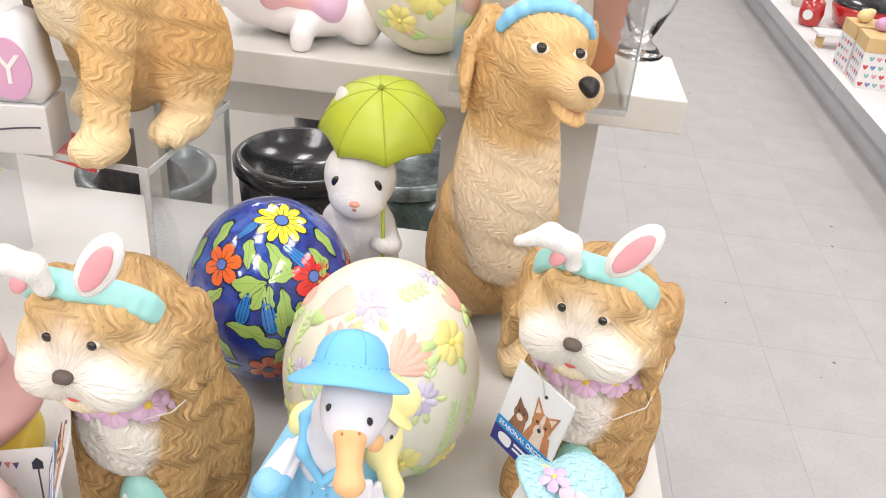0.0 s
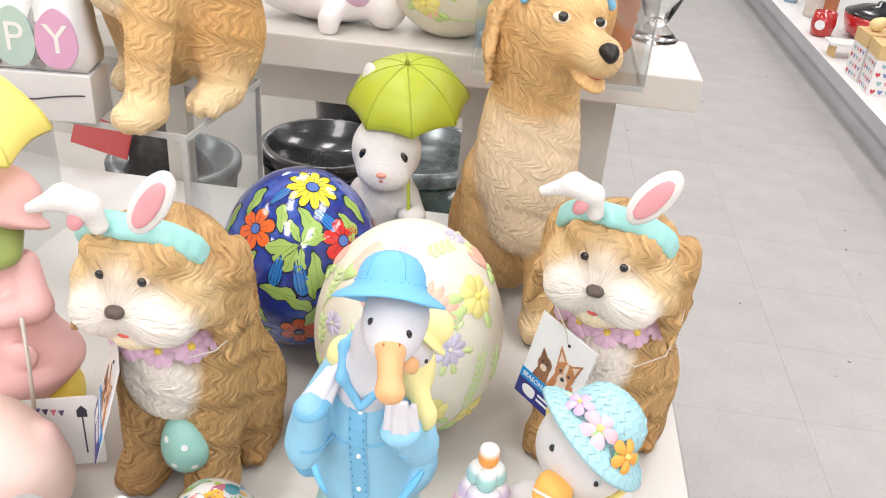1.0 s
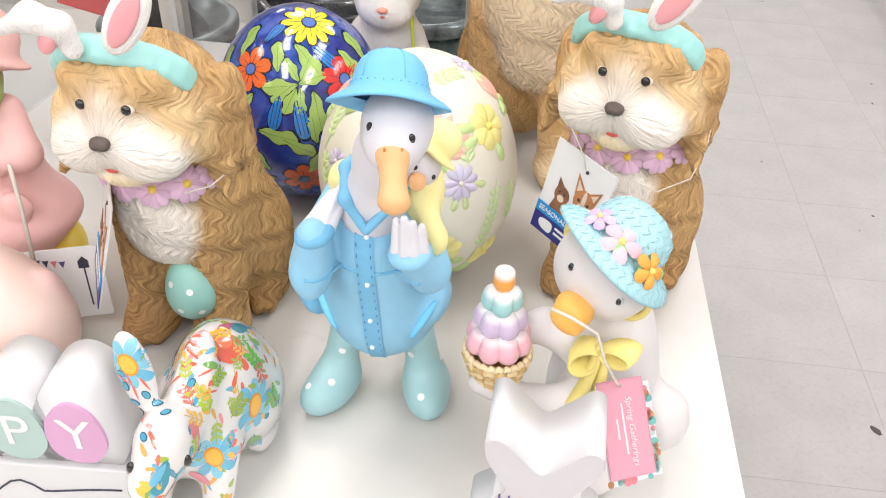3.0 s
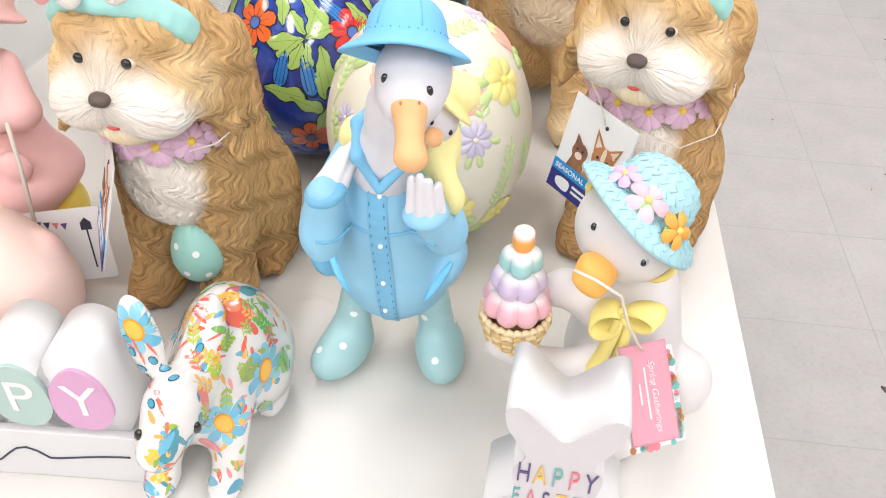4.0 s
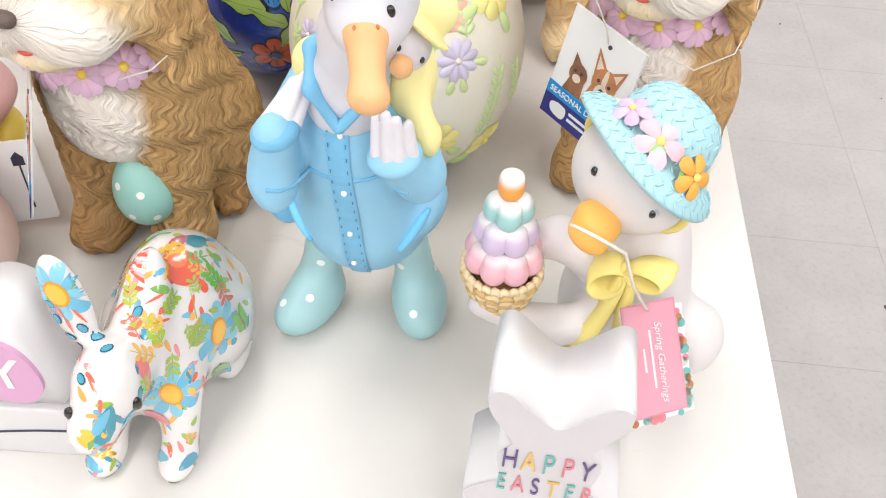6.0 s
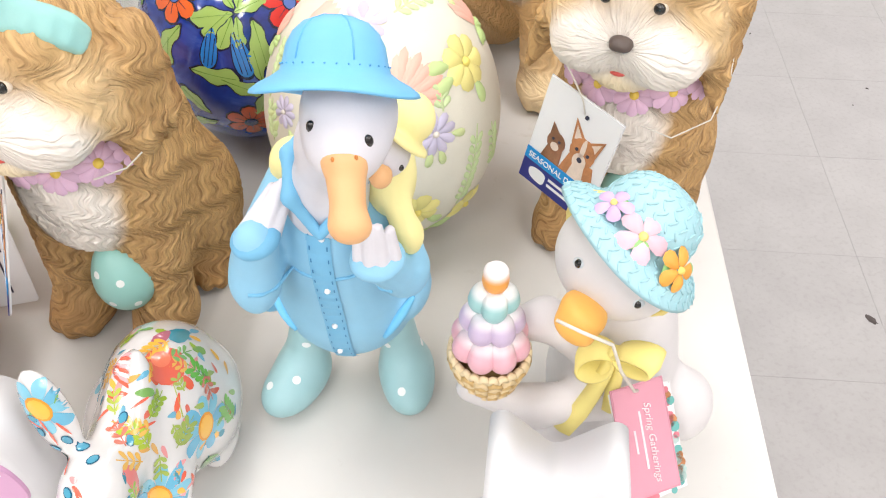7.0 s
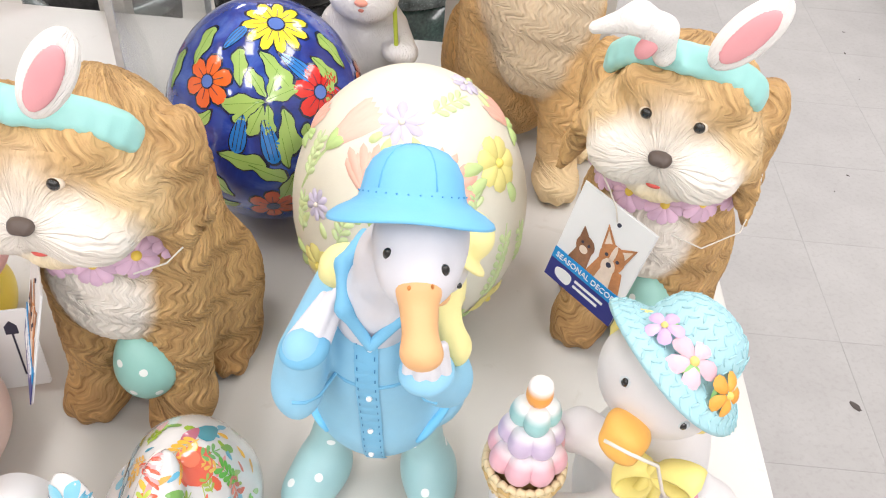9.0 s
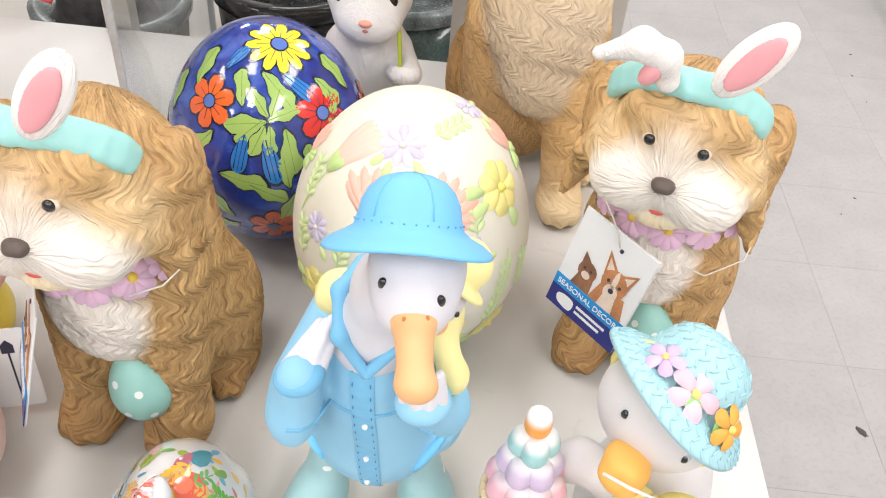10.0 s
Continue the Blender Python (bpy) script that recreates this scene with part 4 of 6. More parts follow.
    def bloom(local, size, col, mid, n=5):
        c = hm @ Vector(local)
        nn = (hm.to_3x3() @ Vector((local[0], local[1], 0.022))).normalized()
        keep, f.lumps = f.lumps, [sph(np.array(c - nn * 0.025), 0.025)]
        daisy(f, np.array(c), np.array(nn), (0, 0, 1), size, col, mid, n, RESIN, 0.0014, 20, 0.2, 4.0)
        f.lumps = keep
        return c, nn
    def sprig(local, rot, size=0.012):
        c = hm @ Vector(local)
        nn = (hm.to_3x3() @ Vector((local[0], local[1], 0.022))).normalized()
        keep, f.lumps = f.lumps, [sph(np.array(c - nn * 0.025), 0.025)]
        f.patch(np.array(c), np.array(nn), (0, 0, 1), turned(petal(size, size * 0.55), rot), RESIN, C(150, 204, 128), 0.0006, True, 0.0014)
        f.lumps = keep
    for lc, rt in (((-0.016, -0.024, 0.012), 20), ((0.004, -0.03, 0.011), 60), ((-0.008, -0.026, 0.012), -150), ((0.024, -0.02, 0.010), -120), ((0.014, -0.026, 0.01), 160)):
        sprig(lc, rt)
    bloom((-0.021, -0.022, 0.0125), 0.0085, C(216, 186, 226), C(232, 214, 130))
    bloom((-0.002, -0.0305, 0.012), 0.0115, C(240, 196, 208), C(240, 214, 128))
    bloom((0.0215, -0.0255, 0.0105), 0.01, C(244, 168, 76), C(238, 206, 110))
    # scarf bow: two open loops, a knot and flat tails
    def ribbon(path, width, way):
        bm = bmesh.new()
        way = Vector(way)
        rows = []
        for i, q in enumerate(path):
            q = Vector(q)
            d = (Vector(path[min(i + 1, len(path) - 1)]) - Vector(path[max(i - 1, 0)])).normalized()
            n = d.cross(way).normalized()
            half = way * width[i] * 0.5
            rows.append([bm.verts.new(q + half * k + n * (0.0009 * e - 0.0012 * k * k)) for k, e in ((-1, 1), (0, 1.3), (1, 1), (1, -1), (0, -0.7), (-1, -1))])
        for a, c in zip(rows, rows[1:]):
            for k in range(6):
                bm.faces.new((a[k], c[k], c[(k + 1) % 6], a[(k + 1) % 6]))
        bm.faces.new(rows[0])
        bm.faces.new(rows[-1][::-1])
        f.mesh(bm, RESIN, Matrix(), YE)
    def loop(c, rx, rz, tilt, width, way):
        pts = []
        for i in range(17):
            a = math.tau * i / 16
            x, z = rx * (1 - math.cos(a)), rz * math.sin(a)
            pts.append((c[0] + x * math.cos(tilt) - z * math.sin(tilt), c[1] - 0.002 * math.sin(a / 2), c[2] + x * math.sin(tilt) + z * math.cos(tilt)))
        ribbon(pts, [width * (0.5 + 0.5 * math.sin(math.pi * i / 16)) for i in range(17)], way)
    knot = (0.012, -0.043, 0.122)
    loop(knot, 0.0115, 0.0075, radians(225), 0.017, (-0.25, 0.9, 0.35))
    loop(knot, 0.012, 0.0062, radians(24), 0.015, (0.1, 0.95, 0.3))
    f.skin([sph(knot, (0.0042, 0.0042, 0.0055), col=YE)], RESIN, 0.0012)
    ribbon([(0.011, -0.043, 0.126), (0.01, -0.047, 0.11), (0.007, -0.049, 0.092), (0.003, -0.053, 0.074), (-0.003, -0.057, 0.058)], [0.005, 0.008, 0.0095, 0.0105, 0.012], (0.96, -0.2, 0.1))
    ribbon([(0.013, -0.042, 0.126), (0.016, -0.045, 0.112), (0.016, -0.046, 0.096), (0.018, -0.048, 0.082)], [0.004, 0.006, 0.0075, 0.009], (0.96, 0.1, 0.2))
    # basket of eggs
    bx, by = -0.047, -0.062
    for i in range(5):
        r = 0.0148 + 0.0013 * i
        for s in range(18):
            a, b = math.tau * s / 18, math.tau * (s + 0.95) / 18
            f.tube([(bx + r * math.cos(q), by + r * math.sin(q), 0.082 + i * 0.0044 + 0.0012 * math.sin(q * 18 + i * 3)) for q in (a, (a + b) / 2, b)], 0.0023, RESIN, C(214, 180, 122) if (s + i) % 2 else C(236, 212, 166), 6)
    for s in range(26):
        a = math.tau * s / 26
        f.tube([(bx + r * math.cos(q), by + r * math.sin(q), 0.1035 + z) for q, z in ((a - 0.1, -0.0012), (a, 0.0012), (a + 0.14, -0.0006))], 0.0021, RESIN, C(240, 220, 178), 6)
    f.ball((bx, by, 0.088), (0.0155, 0.0155, 0.012), RESIN, C(190, 150, 96))

    def egg(x, y, z, col, r=0.0078):
        f.skin([sph((x, y, z), (r, r, r * 1.2), col=C(*col)), sph((x * 0.75 + bx * 0.25, y * 0.75 + by * 0.25, z + r * 0.92), (r * 0.88, r * 0.88, r * 0.5), col=C(244, 240, 240), k=0.003, cb=0.002)], SATIN, 0.0014)
    for i in range(8):
        a = math.tau * i / 8 + 0.2
        egg(bx + 0.0136 * math.cos(a), by + 0.0136 * math.sin(a), 0.1125, (236, 182, 194), 0.0074)
    for i in range(6):
        a = math.tau * i / 6 + 0.5
        egg(bx + 0.0098 * math.cos(a), by + 0.0098 * math.sin(a), 0.129, (208, 190, 218), 0.007)
    for i in range(4):
        a = math.tau * i / 4 - 1.0
        egg(bx + 0.0062 * math.cos(a), by + 0.0062 * math.sin(a), 0.1435, (160, 206, 206), 0.0066)
    egg(bx, by, 0.158, (240, 164, 80), 0.0066)
    return f


bonnet = tagged(bonnet_duck().build("bonnet_duck_figurine", pose(0.075, 0.375, TOP, 0, 0, -29)), "white duck figurine in blue flowered bonnet holding an egg basket", "figurine")


def umbrella_canopy(f, top, radius, height, col, ribs=8, tilt=(0, 0, 0), mat=None):
    """A scalloped umbrella dome with raised ribs."""
    m = Matrix.Translation(top) @ Euler([radians(a) for a in tilt]).to_matrix().to_4x4()
    seg, rings = ribs * 8, 9
    bm = bmesh.new()
    def at(j, i, out):
        a, s = math.tau * j / seg, i / rings
        u = abs(((j % 8) / 8) - 0.5) * 2
        r = radius * math.sin(s * 1.35) / math.sin(1.35) * (1 - 0.09 * (1 - u * u) * s)
        z = -height * (1 - math.cos(s * 1.35)) / (1 - math.cos(1.35)) - 0.05 * radius * u * u * s * s
        return (r * math.cos(a) * out, r * math.sin(a) * out, z - (0 if out == 1 else radius * 0.03))
    for out in (1, 0.985):
        g = [[bm.verts.new(at(j, i, out)) for j in range(seg)] for i in range(rings + 1)]
        for i in range(rings):
            for j in range(seg):
                q = (g[i][j], g[i + 1][j], g[i + 1][(j + 1) % seg], g[i][(j + 1) % seg])
                bm.faces.new(q if out == 1 else q[::-1])
        if out == 1:
            first = g[rings]
        else:
            for j in range(seg):
                bm.faces.new((first[j], g[rings][j], g[rings][(j + 1) % seg], first[(j + 1) % seg]))
    f.mesh(bm, mat or SATIN, m, col)
    for r in range(ribs):
        rib = Figure()
        rib.tube([tuple(m @ Vector(at(r * 8, i, 1))) for i in range(rings + 1)], radius * 0.011, mat or SATIN, tuple(c * 0.8 for c in col), 6)
        f.ribs.append(rib)
    f.tube([tuple(m @ Vector((0, 0, -0.002))), tuple(m @ Vector((0, 0, 0.004)))], radius * 0.035, mat or SATIN, tuple(c * 0.6 for c in col), 8)


def open_umbrella(figure, owner, label):
    """The umbrella with its ribs, as a part of the figurine."""
    ob = tagged(figure.build("umbrella", Matrix(), owner), label)
    for rib in figure.ribs:
        rib.build("rib", Matrix(), ob)


def umbrella_rabbit():
    WH = C(232, 230, 228)
    f = Figure()
    K = [
        sph((0, 0.002, 0.06), (0.039, 0.034, 0.062), col=WH, wave=0.0006, wn=500), sph((0, -0.004, 0.11), (0.03, 0.027, 0.035), col=WH, k=0.02, wave=0.0005, wn=500),
        sph((0, -0.012, 0.165), (0.034, 0.03, 0.036), col=WH, k=0.014), sph((0.002, -0.034, 0.15), (0.025, 0.015, 0.018), col=WH, k=0.012),
        sph((-0.018, 0.002, 0.212), (0.01, 0.0065, 0.034), (0, -8, 0), WH, 0.008), sph((0.021, 0.002, 0.212), (0.01, 0.0065, 0.034), (0, 10, 0), WH, 0.008),
        rod((0.024, -0.012, 0.118), (0.036, -0.03, 0.106), 0.011, 0.009, WH, 0.008), sph((0.03, -0.036, 0.108), (0.013, 0.009, 0.009), col=WH, k=0.008),
        rod((-0.024, -0.012, 0.118), (-0.014, -0.034, 0.09), 0.011, 0.009, WH, 0.01), sph((-0.02, -0.02, 0.012), (0.018, 0.032, 0.014), col=WH), sph((0.02, -0.02, 0.012), (0.018, 0.032, 0.014), col=WH),
    ]
    f.skin(K, FINE_FUR, 0.002)
    for x in (-0.018, 0.0205):
        P, n = f.pin((x, -0.2, 0.169), (0, 1, 0))
        f.ball(P - n * 0.001, (0.0046, 0.002, 0.0058), BLACK_GLOSS, rot=(0, 18 if x < 0 else -18, 0), seg=12)
    P, n = f.pin((0.002, -0.2, 0.154), (0, 1, 0))
    f.ball(P, (0.0052, 0.003, 0.003), SATIN, C(232, 158, 140), seg=12)
    f.ball(P + np.array((0, 0.001, -0.006)), (0.0028, 0.0018, 0.002), SATIN, C(196, 120, 104), seg=10)
    g = Figure()
    g.tube([(0.03, -0.04, 0.08), (0.028, -0.038, 0.12), (0.02, -0.016, 0.2), (0.014, 0.0, 0.244)], 0.0018, SATIN, C(176, 190, 70), 8)
    umbrella_canopy(g, (0.014, 0.0, 0.248), 0.06, 0.038, C(172, 184, 60), 8, (15, -5, 12))
    return f, g


rabbit, umbrella = umbrella_rabbit()
rabbit = rabbit.build("umbrella_rabbit_figurine", pose(-0.135, 0.764, TOP) @ Matrix.Scale(1.06, 4))
open_umbrella(umbrella, rabbit, "lime green umbrella with raised ribs")
tagged(rabbit, "white rabbit figurine under a lime green umbrella", "figurine")


def floral_rabbit():
    WH = C(219, 217, 215)
    f = Figure()
    K = [
        sph((0.006, 0.034, 0.052), (0.036, 0.044, 0.056), col=WH), sph((0.004, 0.055, 0.044), (0.034, 0.028, 0.04), col=WH, k=0.02),
        sph((-0.004, -0.004, 0.054), (0.027, 0.03, 0.04), col=WH, k=0.018),
        sph((-0.01, -0.038, 0.083), (0.0195, 0.024, 0.022), (24, 0, -8), WH, 0.012), sph((-0.018, -0.056, 0.066), (0.0135, 0.0155, 0.0145), col=WH, k=0.012),
        sph((-0.029, -0.016, 0.122), (0.0118, 0.0062, 0.03), (-14, -12, 0), WH, 0.006),
        sph((0.001, -0.002, 0.1), (0.0125, 0.0085, 0.034), (-52, 10, 0), WH, 0.014),
        rod((0.016, -0.016, 0.05), (0.013, -0.036, 0.01), 0.0135, 0.0105, WH, 0.01), sph((0.012, -0.043, 0.007), (0.011, 0.0145, 0.009), col=WH, k=0.006),
        rod((-0.024, -0.016, 0.05), (-0.03, -0.034, 0.01), 0.0135, 0.0105, WH, 0.01), sph((-0.031, -0.041, 0.007), (0.011, 0.0145, 0.009), col=WH, k=0.006),
        sph((0.028, 0.046, 0.034), (0.018, 0.032, 0.034), col=WH, k=0.012), sph((0.031, 0.038, 0.008), (0.0115, 0.024, 0.01), col=WH, k=0.006),
        sph((-0.03, 0.036, 0.03), (0.018, 0.034, 0.032), col=WH, k=0.01),
    ]
    f.skin(K, GLAZE, 0.0019)
    f.lumps = K
    BLU, TEAL, GRN, ORG, RED, PNK = C(104, 176, 206), C(52, 140, 160), C(150, 180, 64), C(242, 184, 72), C(226, 100, 74), C(236, 160, 160)
    rnd = random.Random(5)

    def mark(x, y, z, way, outline, col, lift=0.0003, spin=0):
        P, n = f.pin((x - way[0] * 0.15, y - way[1] * 0.15, z - way[2] * 0.15), way)
        up = (0, 0.5, 1)
        f.patch(P, n, up, turned(outline, spin), GLAZE, col, lift)
        return P, n, up

    def sunflower(x, y, z, way, size, spin=0):
        for i in range(9):
            mark(x, y, z, way, turned(petal(size, size * 0.5, 16, size * 0.2), 40 * i), BLU if i % 2 else C(126, 192, 214), 0.0003 + 0.0001 * (i % 2), spin)
        mark(x, y, z, way, [(a * 0.8, b * 1.1) for a, b in disc(size * 0.52)], C(226, 150, 40), 0.0006, spin)
        mark(x, y, z, way, [(a * 0.8, b * 1.1) for a, b in disc(size * 0.42)], ORG, 0.0008, spin)

    def leafy(x, y, z, way, size, col, spin=0, n=5):
        mark(x, y, z, way, [(-0.0004, 0), (0.0004, 0), (0.0003, size), (-0.0003, size)], col, 0.0004, spin)
        for i in range(n):
            for s in (-1, 1):
                o = turned(petal(size * 0.36, size * 0.16), s * 48, 0, size * (0.1 + 0.75 * i / n))
                mark(x, y, z, way, o, col, 0.0005, spin)
    S, Fr, T, Sf = (-0.86, 0.3, -0.4), (0, 1, -0.15), (0, 0.45, -0.9), (-0.45, 0.7, -0.55)
    T = (-0.12, 0.6, -0.8)
    sunflower(0.034, 0.012, 0.062, (-0.45, 0.75, -0.5), 0.0165)
    sunflower(0.014, -0.026, 0.056, (-0.25, 0.9, -0.2), 0.0145, 30)
    sunflower(-0.031, -0.02, 0.132, (0.05, 1, -0.25), 0.0145, 30)
    sunflower(-0.026, 0.04, 0.075, (0.6, 0.5, -0.6), 0.014)
    for x, y, z, w, s, c, sp, k in ((0.012, 0.002, 0.088, T, 0.018, GRN, -60, 4), (0.012, -0.01, 0.078, T, 0.019, C(168, 190, 60), 20, 4), (0.022, -0.006, 0.07, (-0.35, 0.8, -0.5), 0.02, C(150, 170, 80), -50, 4), (0.036, 0.03, 0.078, (-0.5, 0.5, -0.7), 0.021, C(104, 176, 66), 25, 4), (0.006, -0.034, 0.075, (-0.25, 0.9, -0.3), 0.013, C(140, 190, 60), 10, 3), (-0.012, 0.04, 0.1, T, 0.018, GRN, 40, 4), (0.043, 0.03, 0.04, (-0.7, 0.6, -0.4), 0.022, C(120, 180, 90), 30, 5), (0.014, 0.056, 0.085, T, 0.02, ORG, 80, 4), (-0.006, 0.012, 0.08, T, 0.016, C(180, 194, 80), 10, 3)):
        leafy(x, y, z, w, s, c, sp, k)
    # poppy with its stem
    P0 = (0.017, 0.028, 0.1)
    mark(*P0, T, [(a * 0.0125 * (1 + 0.12 * math.sin(4 * q)), b * 0.0115) for a, b, q in [(math.cos(q), math.sin(q), q) for q in [math.tau * i / 14 for i in range(14)]]], RED, 0.0005)
    mark(P0[0] - 0.003, P0[1] + 0.004, P0[2], T, [(a * 0.006, b * 0.005) for a, b in disc(1)], C(236, 124, 92), 0.0008)
    mark(P0[0], P0[1], P0[2], T, [(-0.0004, -0.03), (0.0004, -0.03), (0.0003, -0.01), (-0.0003, -0.01)], C(168, 180, 84), 0.0004)
    # bird, buds and berries
    w = (-0.15, 0.95, -0.25)
    mark(-0.004, -0.05, 0.088, w, petal(0.026, 0.0115), TEAL, 0.0005, 165)
    mark(-0.005, -0.05, 0.086, w, petal(0.018, 0.006), BLU, 0.0008, 150)
    for d in (-20, 0, 20):
        mark(-0.013, -0.05, 0.072, w, petal(0.009, 0.003), ORG, 0.0006, 100 + d)
    mark(0.024, 0.052, 0.1, T, petal(0.02, 0.012), TEAL, 0.0005, 60)
    for x, y, z, w, c, sp, ln in ((0.006, -0.03, 0.075, (-0.3, 0.9, -0.3), C(226, 128, 124), 10, 0.019), (0.016, 0.046, 0.108, T, C(178, 96, 120), 70, 0.016), (-0.006, 0.05, 0.1, T, PNK, 100, 0.016), (0.012, -0.04, 0.036, Fr, C(222, 132, 140), 60, 0.017), (0.01, -0.05, 0.016, Fr, C(120, 176, 196), 80, 0.016), (0.016, -0.05, 0.012, Fr, C(96, 156, 180), -60, 0.014), (-0.036, -0.05, 0.016, Fr, ORG, -70, 0.018), (-0.028, -0.05, 0.01, Fr, BLU, 60, 0.014), (0.034, -0.005, 0.016, Fr, BLU, 40, 0.015), (0.04, 0.005, 0.028, (-0.4, 0.8, -0.3), C(140, 186, 110), 80, 0.018), (0.04, 0.0, 0.02, (-0.4, 0.8, -0.3), C(150, 190, 190), 60, 0.016), (-0.008, -0.058, 0.07, Fr, ORG, 20, 0.012), (-0.002, -0.058, 0.068, Fr, BLU, -20, 0.012)):
        mark(x, y, z, w, petal(ln, ln * 0.5), c, 0.0005, sp)
    for i, (x, z) in enumerate(((-0.034, 0.118), (-0.022, 0.112), (-0.03, 0.105), (-0.016, 0.104), (-0.008, 0.104), (0.002, 0.112), (0.006, 0.102), (-0.026, 0.096), (-0.018, 0.094), (-0.036, 0.128))):
        mark(x, -0.03, z, (0.0, 0.95, -0.3), [(a * 0.0026, b * 0.0038) for a, b in disc(1, 10)], C(36, 92, 118), 0.0004, 30 * i)
        mark(x, -0.03, z, (0.0, 0.95, -0.3), [(a * 0.0019, b * 0.003) for a, b in disc(1, 10)], C(78, 158, 186), 0.0006, 30 * i)
        mark(x + 0.003, -0.03, z + 0.003, (0.0, 0.95, -0.3), petal(0.012, 0.0016), C(228, 104, 80), 0.0005, 60 - 25 * i)
    for i in range(9):
        mark(0.0045, 0.0 + i * 0.003, 0.12, (0, 0.5, -0.85), petal(0.015, 0.0042), (C(228, 100, 78), C(240, 168, 170), C(250, 232, 226))[i % 3], 0.0005 + 0.0001 * i, 35 + i * 6)
    for i in range(40):
        x, y, z = rnd.choice(((0.03, -0.01, 0.05), (0.036, 0.02, 0.04), (-0.005, -0.02, 0.06), (0.02, -0.02, 0.045), (-0.02, -0.055, 0.075), (-0.028, -0.03, 0.05)))
        mark(x + rnd.uniform(-0.012, 0.012), y, z + rnd.uniform(-0.016, 0.016), (-0.3, 0.9, -0.3), petal(rnd.uniform(0.006, 0.012), rnd.uniform(0.003, 0.0055)), (ORG, GRN, PNK, BLU, RED, C(120, 170, 90), TEAL)[i % 7], 0.0003, rnd.uniform(0, 360))
    for i in range(34):
        wv = T if i % 2 else (-0.45, 0.7, -0.5)
        mark(rnd.uniform(-0.03, 0.04), rnd.uniform(0.02, 0.07), 0.085, wv, petal(rnd.uniform(0.008, 0.014), rnd.uniform(0.003, 0.006)), (ORG, GRN, PNK, BLU, RED, C(120, 170, 90))[i % 6], 0.0003, rnd.uniform(0, 360))
    for i in range(12):
        leafy(rnd.uniform(-0.02, 0.04), rnd.uniform(-0.01, 0.06), rnd.uniform(0.05, 0.09), rnd.choice((T, (-0.5, 0.6, -0.5), (-0.7, 0.5, -0.3))), rnd.uniform(0.012, 0.018), rnd.choice((C(160, 180, 84), C(120, 170, 96), C(206, 122, 104), C(226, 176, 86))), rnd.uniform(0, 360), 3)
    for i in range(46):
        wv = rnd.choice((T, (-0.45, 0.7, -0.5), (-0.75, 0.5, -0.3), (-0.2, 0.95, -0.2)))
        mark(rnd.uniform(-0.03, 0.042), rnd.uniform(-0.03, 0.07), rnd.uniform(0.03, 0.09), wv, petal(rnd.uniform(0.005, 0.01), rnd.uniform(0.0022, 0.004), 12), (C(224, 170, 90), C(150, 174, 90), C(228, 150, 150), C(110, 172, 196), C(214, 108, 90), C(70, 140, 160))[i % 6], 0.0003, rnd.uniform(0, 360))
    for i in range(44):
        px, pz = rnd.choice(((0.013, 0.03), (-0.03, 0.03), (-0.012, 0.07), (-0.02, 0.09), (0.013, 0.012), (-0.03, 0.012), (0.03, 0.015)))
        mark(px + rnd.uniform(-0.012, 0.012), -0.04, pz + rnd.uniform(-0.014, 0.014), (rnd.uniform(-0.3, 0.1), 0.95, -0.2), petal(rnd.uniform(0.006, 0.011), rnd.uniform(0.0024, 0.0042), 12), (C(224, 170, 90), C(150, 174, 90), C(222, 140, 142), C(110, 172, 196), C(70, 140, 160), C(214, 108, 90))[i % 6], 0.0003, rnd.uniform(0, 360))
    for x in (0.006, -0.027):
        P, n = f.pin((x, -0.2, 0.094), (0, 1, -0.1))
        f.ball(P - n * 0.0008, (0.0036, 0.0028, 0.0055), BLACK_GLOSS, seg=12)
    return f


tagged(floral_rabbit().build("floral_rabbit_figurine", pose(-0.178, 0.303, TOP, 0, 0, 6) @ Matrix.Diagonal((0.92, 0.94, 0.9, 1))), "glazed white crouching rabbit figurine covered in painted flowers", "figurine")


# ---- decorated eggs ----
def egg_lumps(r, h, col):
    return [sph((0, 0, h * 0.44), (r, r, h * 0.445), col=col), sph((0, 0, h * 0.58), (r * 0.86, r * 0.86, h * 0.42), col=col, k=0.05)]


def on_egg(f, az, z):
    a = radians(az)
    return f.pin((0.25 * math.sin(a), -0.25 * math.cos(a), z), (-math.sin(a), math.cos(a), 0.0))


def egg_piece(shell):
    g = Figure()
    g.lumps = shell.lumps
    return g


